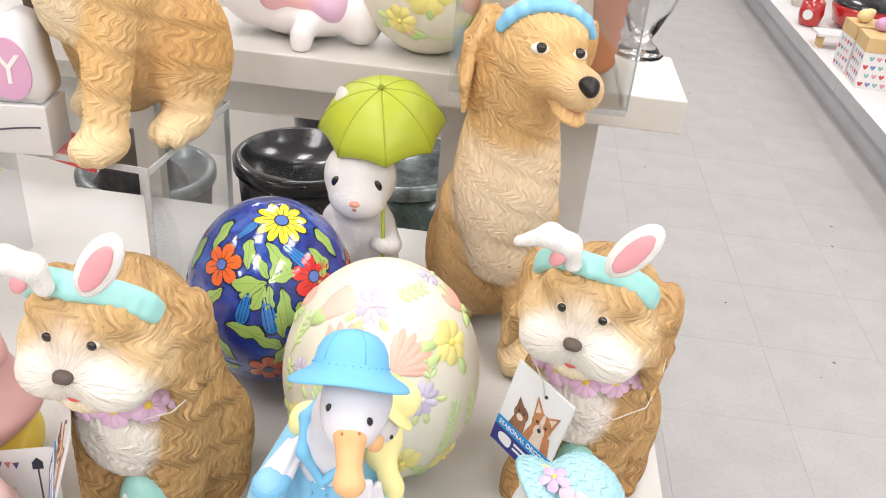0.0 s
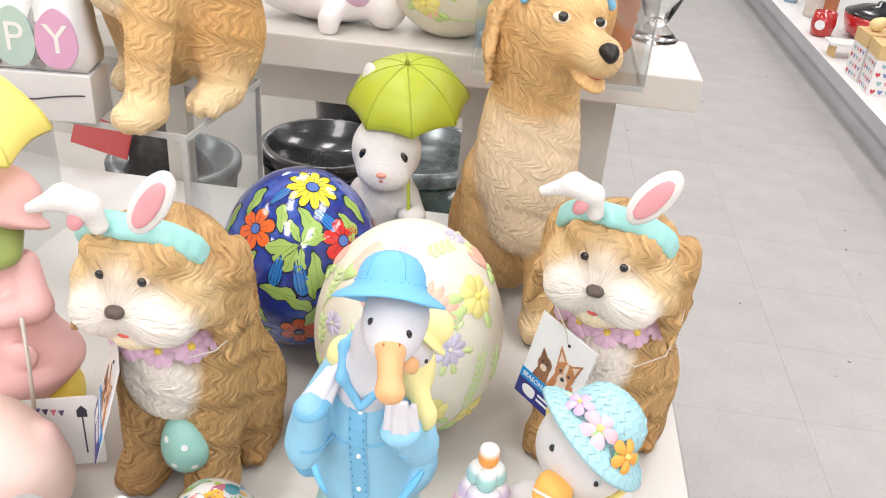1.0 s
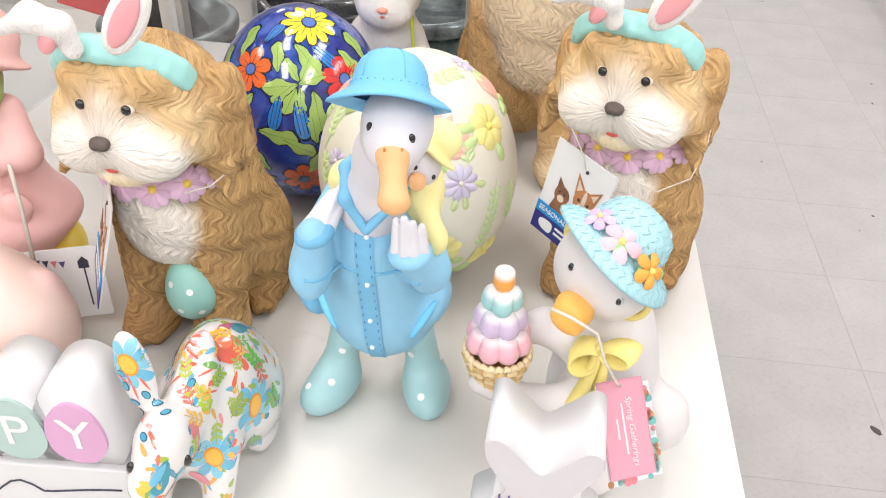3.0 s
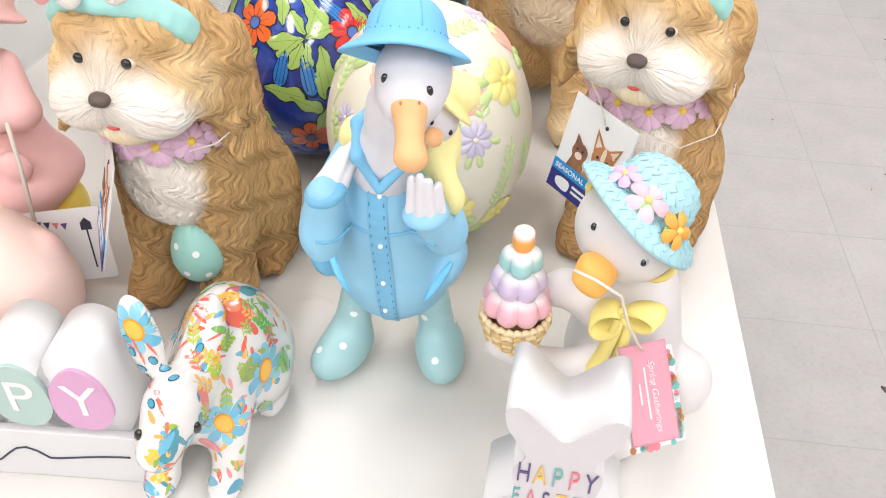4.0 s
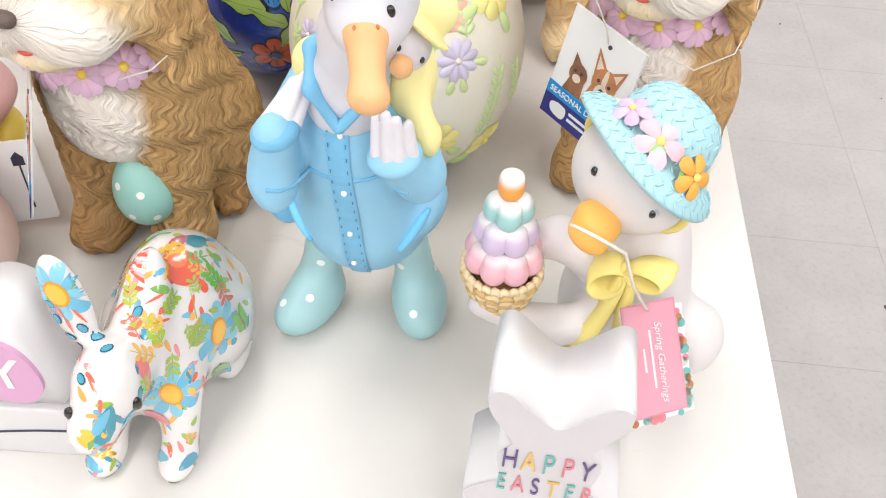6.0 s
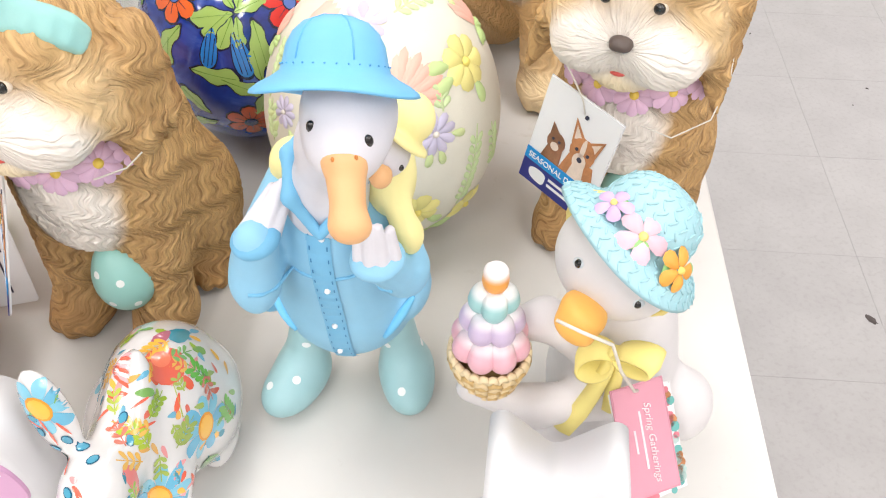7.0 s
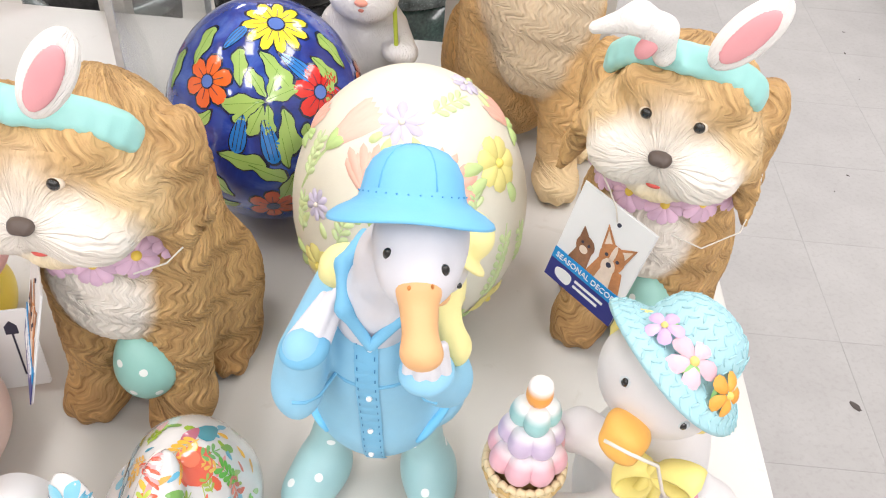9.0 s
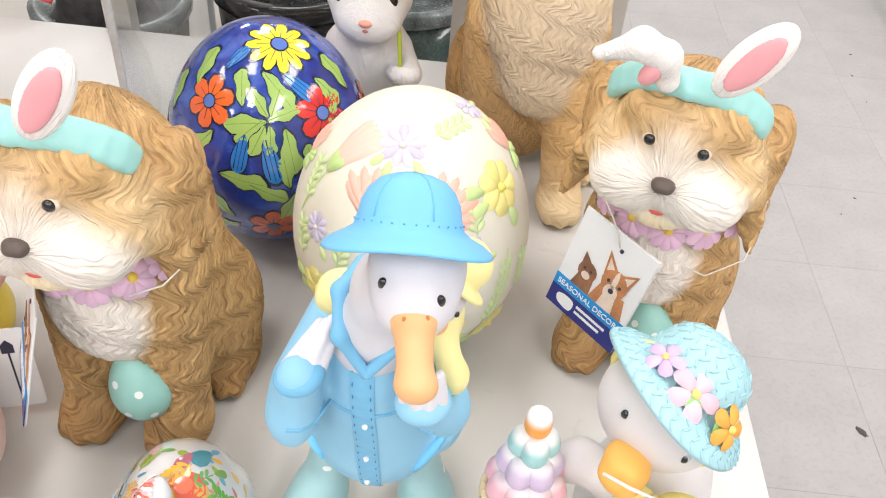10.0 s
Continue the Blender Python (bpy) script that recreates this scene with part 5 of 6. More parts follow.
def relief_egg(name, m, label, r=0.075, h=0.191, seed=1):
    CREAM = C(231, 227, 210)
    e = tagged(new(name), label, "decorative egg")
    e.matrix_basis = m
    shell = Figure().skin(egg_lumps(r, h, CREAM), RESIN, 0.003)
    shell.build("shell", Matrix(), e)
    up = (0, 0, 1)

    def flower(az, z, kind, spin=0, s=1.0):
        g = egg_piece(shell)
        P, n = on_egg(shell, az, z)
        if kind == "purple":
            daisy(g, P, n, up, 0.0125 * s, C(212, 204, 226), C(226, 218, 206), 9, RESIN, 0.0011, spin, 0.17, 4.4)
            for a in (120, 150, 215):
                g.patch(P, n, up, turned(petal(0.012, 0.006, 10, 0.011), a + spin), RESIN, C(206, 220, 158), 0.0003, True, 0.0014)
        elif kind == "yellow":
            daisy(g, P, n, up, 0.0155 * s, C(246, 236, 150), C(240, 222, 116), 7, RESIN, 0.002, spin, 0.2, 5.6)
            for a in (70, 100, 190):
                g.patch(P, n, up, turned(petal(0.018, 0.0095, 10, 0.013), a + spin), RESIN, C(196, 218, 150), 0.0003, True, 0.002)
        elif kind == "coral":
            for i in range(11):
                a = spin - 42 + i * 8.4
                g.patch(P, n, up, turned(petal(0.03 * s * (0.85 + 0.15 * (i % 2)), 0.0062 * s, 10), a), RESIN, C(242, 192 - 8 * (i % 2), 174 - 8 * (i % 2)), 0.0003 + 0.0002 * (i % 2), True, 0.0013)
            for a in (-40, 40, 150, 190):
                g.patch(P, n, up, turned(petal(0.016 * s, 0.007 * s), spin + 180 + a * 0.5), RESIN, C(186, 212, 140), 0.0005, True, 0.002)
        elif kind == "bud":
            for i in range(5):
                g.patch(P, n, up, turned(petal(0.036 * s, 0.008 * s), spin - 14 + i * 7), RESIN, C(243, 196, 180), 0.0003 + 0.0002 * (i % 2), True, 0.0013)
            for a in (-14, 14):
                g.patch(P, n, up, turned(petal(0.018, 0.008), spin + a), RESIN, C(186, 212, 140), 0.0008, True, 0.0018)
            g.patch(P, n, up, turned([(-0.0008, -0.035), (0.0008, -0.035), (0.0008, 0.002), (-0.0008, 0.002)], spin), RESIN, C(196, 214, 154), 0.0004, True, 0.001)
        ob = g.build("flower", Matrix(), e)

    def sprig(az, z, spin, n_leaf=6, length=0.045):
        g = egg_piece(shell)
        P, n = on_egg(shell, az, z)
        g.patch(P, n, up, turned([(-0.0007, 0), (0.0007, 0), (0.0006, length), (-0.0006, length)], spin), RESIN, C(206, 220, 166), 0.0003, True, 0.0008)
        for i in range(n_leaf):
            for s in (-1, 1):
                g.patch(P, n, up, turned(turned(petal(0.009, 0.0045), s * 45, 0, length * (0.1 + 0.8 * i / n_leaf)), spin), RESIN, C(204, 222, 166), 0.0003, True, 0.0012)
        g.build("leaf_sprig", Matrix(), e)
    for a in LAYOUT_EGG:
        (flower if a[0] == "f" else sprig)(*a[1:])
    return e


LAYOUT_EGG = [
    ("f", -8, 0.184, "purple", 10, 1.1), ("f", 62, 0.156, "yellow", 0, 1.1), ("f", -56, 0.158, "bud", -14, 1.2), ("f", -18, 0.146, "coral", 4, 1.15), ("f", 14, 0.148, "coral", -50, 1.15),
    ("f", 32, 0.126, "purple", 40, 1.1), ("f", -46, 0.128, "purple", 0, 0.8), ("f", -41, 0.083, "yellow", 20), ("f", 57, 0.045, "yellow", 60), ("f", 96, 0.16, "coral", -20, 0.9), ("f", -86, 0.15, "coral", 30, 0.8), ("f", 22, 0.066, "yellow", 30), ("f", 40, 0.024, "bud", -60, 0.6),
    ("s", 38, 0.138, -6, 3, 0.02), ("s", 46, 0.056, -14, 8, 0.062), ("s", 72, 0.07, 6, 5, 0.04), ("s", 24, 0.187, -66, 4, 0.032), ("s", -54, 0.10, 12, 4, 0.03), ("s", -8, 0.06, 20, 5, 0.04), ("s", -60, 0.135, 14, 5, 0.034), ("s", -30, 0.11, -10, 4, 0.03), ("f", 130, 0.11, "yellow", 0), ("f", -110, 0.11, "purple", 0), ("f", 170, 0.13, "coral", 0), ("f", -150, 0.1, "yellow", 0), ("f", 110, 0.186, "purple", 20, 0.8),
]
white_egg = relief_egg("relief_egg", pose(-0.076, 0.556, TOP), "cream decorative egg with raised pastel flowers")
LAYOUT_EGG = [("f", 4, 0.085, "yellow", 0, 1.6), ("f", -18, 0.05, "yellow", 20, 1.1), ("f", 6, 0.034, "bud", 80, 0.8), ("s", 26, 0.07, -20, 6, 0.05), ("s", -28, 0.075, 20, 5, 0.04), ("f", 42, 0.06, "coral", 10), ("f", -40, 0.1, "purple", 0), ("s", 14, 0.12, 40, 5, 0.04)]
relief_egg("relief_egg", pose(-0.10, 0.955, 0.995), "cream decorative egg with raised yellow flowers on the shelf", 0.075, 0.19)


def blue_egg():
    e = tagged(new("painted_egg"), "glossy cobalt blue ceramic egg with painted flowers", "decorative egg")
    e.matrix_basis = pose(-0.2, 0.66, TOP)
    m, t, p = nodes_of("cobalt_glaze")
    n1, n2 = noise_node(t, 28, 5, 0.6, dist=0.8), noise_node(t, 120, 3)
    c = ramp(t, n1.outputs[0], [(0.3, C(22, 38, 104)), (0.5, C(38, 66, 158)), (0.72, C(84, 116, 196))]).outputs[0]
    link(t, c, p.inputs["Base Color"])
    p.inputs["Roughness"].default_value = 0.1
    p.inputs["Coat Weight"].default_value = 1.0
    p.inputs["Coat Roughness"].default_value = 0.03
    bump(t, p, n1.outputs[0], 0.25, 0.0012)
    shell = Figure().skin(egg_lumps(0.0715, 0.177, C(60, 90, 180)), m, 0.0028)
    shell.build("shell", Matrix(), e)
    up = (0, 0, 1)
    INK, GR, GRD, SKY = C(26, 38, 70), C(160, 192, 104), C(110, 150, 60), C(70, 140, 210)

    def outlined(g, P, n, outline, col, lift=0.0003, spin=0, edge=1.16):
        o = turned(outline, spin)
        c = np.mean(o, 0)
        big = [tuple(c + (np.array(q) - c) * edge) for q in o]
        g.patch(P, n, up, big, GLAZE, INK, lift)
        g.patch(P, n, up, o, GLAZE, col, lift + 0.0002)

    def bloom(az, z, col, mid, s=0.0135, petals=6, spin=0):
        g = egg_piece(shell)
        P, n = on_egg(shell, az, z)
        for i in range(petals):
            outlined(g, P, n, petal(s, s * 4.6 / petals, 10, s * 0.18), col, 0.0003, spin + 360 * i / petals, 1.2)
            g.patch(P, n, up, turned([(-0.0003, s * 0.35), (0.0003, s * 0.35), (0.0002, s * 0.8), (-0.0002, s * 0.8)], spin + 360 * i / petals), GLAZE, INK, 0.0008)
        g.patch(P, n, up, disc(s * 0.34), GLAZE, INK, 0.0008)
        g.patch(P, n, up, disc(s * 0.28), GLAZE, mid, 0.001)
        g.build("flower", Matrix(), e)

    def leaf(az, z, spin, size=0.03, col=GR, lobes=True):
        g = egg_piece(shell)
        P, n = on_egg(shell, az, z)
        outlined(g, P, n, petal(size * 0.9, size * 0.36, 22, 0, 0.26 if lobes else 0), col, 0.0003, spin, 1.14)
        g.patch(P, n, up, turned([(-0.0004, 0), (0.0004, 0), (0.0002, size * 0.85), (-0.0002, size * 0.85)], spin), GLAZE, GRD if col == GR else INK, 0.0008)
        if not lobes:
            for s in (-1, 1):
                g.patch(P, n, up, turned([(s * size * 0.08, size * 0.2), (s * size * 0.1, size * 0.2), (s * size * 0.1, size * 0.8), (s * size * 0.08, size * 0.8)], spin), GLAZE, INK, 0.0008)
        g.build("leaf", Matrix(), e)
    for a in BLUE_FLOWERS:
        bloom(*a)
    for a in BLUE_LEAVES:
        leaf(*a)
    return e


OR1, RD1, MID = C(232, 104, 48), C(214, 48, 44), C(90, 118, 190)
BLUE_FLOWERS = [(-27, 0.146, OR1, MID, 0.0165), (50, 0.138, RD1, MID, 0.0175), (40, 0.1765, C(246, 222, 60), MID, 0.02, 11), (13, 0.05, C(206, 84, 44), C(40, 50, 100), 0.016), (-80, 0.1, RD1, MID), (100, 0.12, OR1, MID), (170, 0.13, RD1, MID), (-140, 0.12, OR1, MID), (-40, 0.05, RD1, MID), (80, 0.06, OR1, MID)]
SK = C(44, 124, 204)
BLUE_LEAVES = [(13, 0.139, 92, 0.0336), (14, 0.14, -70, 0.0269), (14, 0.142, 28, 0.0246), (16, 0.142, -22, 0.0246), (10, 0.14, 128, 0.0269), (12, 0.137, 152, 0.0269), (15, 0.137, 178, 0.0246), (24, 0.134, 186, 0.0381), (0, 0.131, 168, 0.0336, SK, False), (12, 0.128, 190, 0.0381, SK, False), (-20, 0.129, 140, 0.0336), (-28, 0.119, 175, 0.0246), (-3, 0.148, 8, 0.0291), (12, 0.166, 218, 0.0358), (30, 0.164, 222, 0.0314, SK, False), (-24, 0.165, -18, 0.0246, SK, False), (-44, 0.151, 10, 0.0336), (56, 0.158, 205, 0.0291), (62, 0.149, 160, 0.0381), (46, 0.115, 185, 0.0269), (-14, 0.1, -100, 0.0381), (2, 0.094, -118, 0.0336), (23, 0.09, 6, 0.0291), (26, 0.084, 160, 0.0314), (38, 0.1, 10, 0.0246), (40, 0.075, -20, 0.0269), (-10, 0.06, 40, 0.0314), (-8, 0.05, 110, 0.0291), (32, 0.055, -60, 0.0291), (60, 0.108, 0, 0.0336, SK, False), (-60, 0.126, 10, 0.0336), (80, 0.142, 0, 0.0336), (-100, 0.07, 0, 0.0336), (120, 0.08, 0, 0.0336), (-34, 0.09, 20, 0.0336, SK, False)]
blue_egg()


# ---- signs, tags and smaller things on the table ----
WHITE_SAT = plain("white_lacquered_wood", (0.68, 0.675, 0.685), 0.35, vary=0.015, scale=30)
GREY_FACE = plain("warm_grey_print", C(206, 202, 206), 0.5, vary=0.02, scale=30)
CARD = plain("white_card", (0.8, 0.8, 0.8), 0.5, vary=0.02)
NAVY, SKYB = plain("navy_print", C(46, 50, 124), 0.4), plain("sky_print", C(30, 140, 206), 0.4)
TAG_PINK, TAG_INK = plain("pink_card", C(214, 150, 166), 0.5, vary=0.03), plain("pale_print", C(246, 226, 230), 0.5)
INK_PURPLE, INK_OCHRE, INK_TEAL, INK_ROSE = (plain(n, c, 0.5) for n, c in (("plum_ink", C(94, 82, 128)), ("ochre_ink", C(230, 188, 96)), ("teal_ink", C(110, 178, 172)), ("rose_ink", C(222, 130, 142))))
FOX = plain("printed_orange_fur", C(206, 140, 92), 0.5, vary=0.2, scale=300)
FOX_L = plain("printed_pale_fur", C(234, 214, 196), 0.5, vary=0.1, scale=300)
FOX_D = plain("printed_brown_fur", C(160, 112, 82), 0.5, vary=0.25, scale=300)
DARK_INK = plain("dark_ink", C(60, 60, 76), 0.5)


def smooth_loop(pts, n=6):
    """A closed rounded outline through the given corners."""
    out = []
    k = len(pts)
    for i in range(k):
        p0, p1, p2, p3 = (Vector(pts[(i + d) % k]) for d in (-1, 0, 1, 2))
        for j in range(n):
            s = j / n
            out.append(tuple(0.5 * ((2 * p1) + (p2 - p0) * s + (2 * p0 - 5 * p1 + 4 * p2 - p3) * s * s + (3 * p1 - p0 - 3 * p2 + p3) * s ** 3)))
    return out


def slab(outline, y0, y1):
    """An upright board of the given outline (x, z) between two depths."""
    bm = bmesh.new()
    a = [bm.verts.new((x, y0, z)) for x, z in outline]
    b = [bm.verts.new((x, y1, z)) for x, z in outline]
    bm.faces.new(a)
    bm.faces.new(b[::-1])
    n = len(a)
    for i in range(n):
        bm.faces.new((a[(i + 1) % n], a[i], b[i], b[(i + 1) % n]))
    bmesh.ops.recalc_face_normals(bm, faces=bm.faces)
    bmesh.ops.bevel(bm, geom=[e for e in bm.edges if abs(e.verts[0].co.y - e.verts[1].co.y) < 1e-6], offset=0.0008, segments=2, affect="EDGES")
    return bm


def flat_shape(outline, th=0.0006):
    """A thin printed shape in the x-z plane, facing -y."""
    bm = bmesh.new()
    a = [bm.verts.new((x, -th, z)) for x, z in outline]
    b = [bm.verts.new((x, 0, z)) for x, z in outline]
    bm.faces.new(a)
    n = len(a)
    for i in range(n):
        bm.faces.new((a[(i + 1) % n], a[i], b[i], b[(i + 1) % n]))
    bmesh.ops.recalc_face_normals(bm, faces=bm.faces)
    return bm


def bunny_sign():
    e = tagged(new("bunny_sign"), "white wooden bunny-shaped block sign with pastel lettering", "sign")
    e.matrix_basis = pose(0.032, 0.238, TOP, 0, 0, -3)
    half = [(x * 0.8, z) for x, z in [(0.0, 0.121), (0.013, 0.130), (0.028, 0.142), (0.037, 0.139), (0.036, 0.127), (0.027, 0.113), (0.022, 0.104), (0.029, 0.094), (0.027, 0.08), (0.024, 0.072), (0.034, 0.066), (0.046, 0.056), (0.043, 0.046), (0.036, 0.038), (0.047, 0.024), (0.046, 0.006), (0.036, 0.0)]]
    loop = smooth_loop(half + [(-x, z) for x, z in half[:0:-1]])
    loop = [(x, max(z, 0.0)) for x, z in loop]
    o = part("block", slab(loop, 0, 0.043), WHITE_SAT, e, "glossy white wooden bunny block", True)
    part("face_panel", flat_shape([(x * 0.985, 0.001 + z * 0.985) for x, z in loop], 0.0006), GREY_FACE, e, "pale grey printed bunny face panel")
    for i, (ch, mt) in enumerate(zip("HAPPY", (INK_PURPLE, INK_OCHRE, INK_TEAL, INK_ROSE, INK_PURPLE))):
        words(ch, 0.0175, mt, pose(-0.0172 + 0.0086 * i, -0.0012, 0.0915 - 0.0004 * i, 90, 0, 0) @ Matrix.Diagonal((0.6, 1.3, 1, 1)), e, "letter")
    for i, (ch, mt) in enumerate(zip("EASTER", (INK_TEAL, INK_ROSE, INK_PURPLE, INK_OCHRE, INK_TEAL, INK_ROSE))):
        words(ch, 0.015, mt, pose(-0.0197 + 0.0079 * i, -0.0012, 0.0705 - 0.0003 * i, 90, 0, 0) @ Matrix.Diagonal((0.62, 1.4, 1, 1)), e, "letter")
    part("printed_egg", flat_shape(smooth_loop([(-0.012, 0.042), (0.0, 0.053), (0.012, 0.042), (0.0, 0.026)]), 0.0012), INK_ROSE, e, "pink printed egg")
    return e


bunny_sign()
EGG_GREEN, EGG_PLUM, EGG_BLUE, EGG_GOLD = (plain(n, c, 0.5, vary=0.03) for n, c in (("sage_egg", C(176, 200, 194)), ("orchid_egg", C(212, 162, 198)), ("blue_egg_print", C(160, 190, 214)), ("straw_egg", C(234, 210, 150))))


def word_sign(m, label):
    """White block sign with bunny-topped egg letters."""
    e = tagged(new("block_sign"), label, "sign", "block signs")
    e.matrix_basis = m
    bm = bmesh.new()
    box(bm, -0.19, 0, 0, 0.042, 0, 0.044, 0.0012)
    part("base_block", bm, WHITE_SAT, e)
    for k in range(5):
        x = -0.026 - 0.036 * k
        top = smooth_loop([(x - 0.024, 0.0452), (x - 0.024, 0.085), (x - 0.012, 0.108), (x + 0.004, 0.116), (x + 0.018, 0.106), (x + 0.022, 0.08), (x + 0.022, 0.0452)]) if k < 2 else smooth_loop([(x - 0.022, 0.0452), (x - 0.022, 0.082), (x, 0.11), (x + 0.02, 0.082), (x + 0.02, 0.0452)])
        part("letter_block", slab([(a, max(b, 0.0452)) for a, b in top], 0.004, 0.04), WHITE_SAT, e, "", True)
        egg = smooth_loop([(x - 0.017, 0.062), (x - 0.015, 0.085), (x, 0.1), (x + 0.014, 0.09), (x + 0.018, 0.066), (x + 0.008, 0.05), (x - 0.008, 0.05)])
        part("egg_panel", flat_shape([(a, b) for a, b in egg], 0.0025), (EGG_PLUM, EGG_GREEN, EGG_GOLD, EGG_BLUE, EGG_PLUM)[k], e, "pastel egg panel with a white letter", m=pose(0, 0.004, 0))
        words("YPPAH"[k], 0.036, CARD, pose(x + 0.001, 0.0012, 0.073, 90, 0, 0), e, "letter")
    f = Figure()
    f.tube([(-0.19 + 0.19 * i / 30, -0.0003, 0.02 + 0.009 * math.sin(i * 0.75) * (1 if i < 22 else 0.0) + (0.006 * math.sin((i - 22) / 8 * math.pi / 2) if i >= 22 else 0)) for i in range(30)], 0.0007, DARK_INK, (0.05, 0.05, 0.07), 6)
    f.build("script_line", Matrix(), e)
    return e


word_sign(pose(-0.212, 0.263, TOP, 0, 0, 3), "white block sign with pastel egg letters beside the floral rabbit")
word_sign(pose(-0.376, 0.622, TOP + 0.222, 0, 0, 6), "white block sign with pastel egg letters on the acrylic riser")


def photo_tag(m, label):
    """A white square hang tag with a printed pet picture and blue bands."""
    e = tagged(new("hang_tag"), label, "hang tag", "pet hang tags")
    e.matrix_basis = m
    w, h = 0.0285, 0.041
    part("card", slab([(-w, -h), (w, -h), (w, h), (-w, h)], 0, 0.0012), CARD, e)
    part("navy_band", flat_shape([(-w, -h), (w, -h), (w, -h + 0.017), (-w, -h + 0.017)], 0.0005), NAVY, e, "navy printed band", m=pose(0, -0.0002, 0))
    part("sky_band", flat_shape([(-w, -h + 0.0165), (w, -h + 0.0165), (w, -h + 0.0255), (-w, -h + 0.0255)], 0.0006), SKYB, e, "sky blue printed band", m=pose(0, -0.0002, 0))
    words("SEASONAL DECOR", 0.0058, CARD, pose(-0.001, -0.0011, -h + 0.021, 90, 0, 0), e, "lettering")
    for z, l in ((0.0105, 0.017), (0.006, 0.015)):
        part("text_bar", flat_shape([(-0.006, -h + z), (-0.006 + l * 1.4, -h + z), (-0.006 + l * 1.4, -h + z + 0.0022), (-0.006, -h + z + 0.0022)], 0.0008), CARD, e)
    part("emblem", flat_shape(smooth_loop([(-0.02, -h + 0.005), (-0.01, -h + 0.004), (-0.009, -h + 0.012), (-0.016, -h + 0.0135), (-0.022, -h + 0.011)]), 0.0008), CARD, e, "white printed emblem")
    # the printed pets as plain rounded shapes
    def blob(x, z, rx, rz, mt, lift):
        part("picture_shape", flat_shape([(x + rx * a, z + rz * b) for a, b in disc(1, 14)], lift), mt, e, m=pose(0, -0.0002, 0))

    def wedge(pts, mt, lift):
        part("picture_shape", flat_shape(pts, lift), mt, e, m=pose(0, -0.0002, 0))
    wedge([(-0.003, -0.0155), (0.024, -0.0155), (0.02, 0.0), (0.001, 0.0)], FOX, 0.0003)
    wedge([(0.004, -0.0155), (0.016, -0.0155), (0.014, -0.002), (0.006, -0.002)], FOX_L, 0.0004)
    wedge([(-0.018, -0.0155), (-0.003, -0.0155), (-0.004, 0.0), (-0.014, 0.0)], FOX_D, 0.0003)
    wedge([(0.0, 0.008), (-0.002, 0.026), (0.0085, 0.015)], FOX, 0.0004)
    wedge([(0.0105, 0.015), (0.022, 0.023), (0.0185, 0.006)], FOX, 0.0004)
    wedge([(0.001, 0.012), (0.0, 0.022), (0.006, 0.015)], FOX_L, 0.0005)
    wedge([(0.013, 0.0145), (0.02, 0.02), (0.0175, 0.011)], FOX_L, 0.0005)
    blob(0.0095, 0.006, 0.0095, 0.0105, FOX, 0.0006)
    blob(0.0095, -0.001, 0.0052, 0.0062, FOX_L, 0.0008)
    blob(0.0095, 0.009, 0.0018, 0.0075, FOX_L, 0.0008)
    for x, z, r in ((0.0095, 0.0005, 0.0019), (0.0052, 0.0065, 0.0012), (0.0138, 0.0065, 0.0012), (-0.0125, 0.002, 0.001), (-0.0075, 0.002, 0.001)):
        blob(x, z, r, r, DARK_INK, 0.001)
    wedge([(-0.016, 0.003), (-0.016, 0.013), (-0.0095, 0.007)], FOX_D, 0.0005)
    blob(-0.01, 0.0, 0.007, 0.0075, FOX_D, 0.0006)
    blob(-0.01, -0.003, 0.0032, 0.003, FOX_L, 0.0008)
    part("punch_hole", flat_shape(disc(0.0014), 0.0007), DARK_INK, e, m=pose(0.004, 0, 0.03))
    return e


def frame_of(o, x, z):
    """A pose from a place and the ways of local x and z."""
    x, z = Vector(x).normalized(), Vector(z)
    y = z.cross(x).normalized()
    z = x.cross(y)
    return Matrix(((x[0], y[0], z[0], o[0]), (x[1], y[1], z[1], o[1]), (x[2], y[2], z[2], o[2]), (0, 0, 0, 1)))


TAG_A = photo_tag(frame_of((0.048, 0.489, 0.869), (0.042, -0.038, -0.008), (0.011, 0.0, 0.083)), "white hang tag with a printed pet picture on the puppy")
TAG_B = photo_tag(frame_of((-0.272, 0.398, 0.866), (0.44, -0.88, 0.0), (0.28, 0.1, 1)), "white hang tag with blue bands beside the curly puppy")


def thread(owner, pts, label, r=0.0005):
    f = Figure()
    f.tube(pts, r, STRING, (0.75, 0.72, 0.68), 6)
    ob = f.build("cord", Matrix(), owner)
    ob.matrix_parent_inverse = owner.matrix_basis.inverted()
    return tagged(ob, label)


thread(TAG_A, [(0.054, 0.486, 0.9), (0.052, 0.489, 0.908), (0.046, 0.49, 0.92), (0.04, 0.492, 0.93)], "thin nylon thread holding the hang tag")
thread(TAG_A, [(0.085, 0.476, 0.902), (0.105, 0.477, 0.893), (0.128, 0.487, 0.9), (0.138, 0.505, 0.915), (0.141, 0.52, 0.925)], "thin nylon thread round the puppy's neck")
thread(TAG_B, [(-0.205, 0.392, 0.913), (-0.19, 0.4, 0.915), (-0.184, 0.41, 0.918)], "thin nylon thread round the puppy's neck")


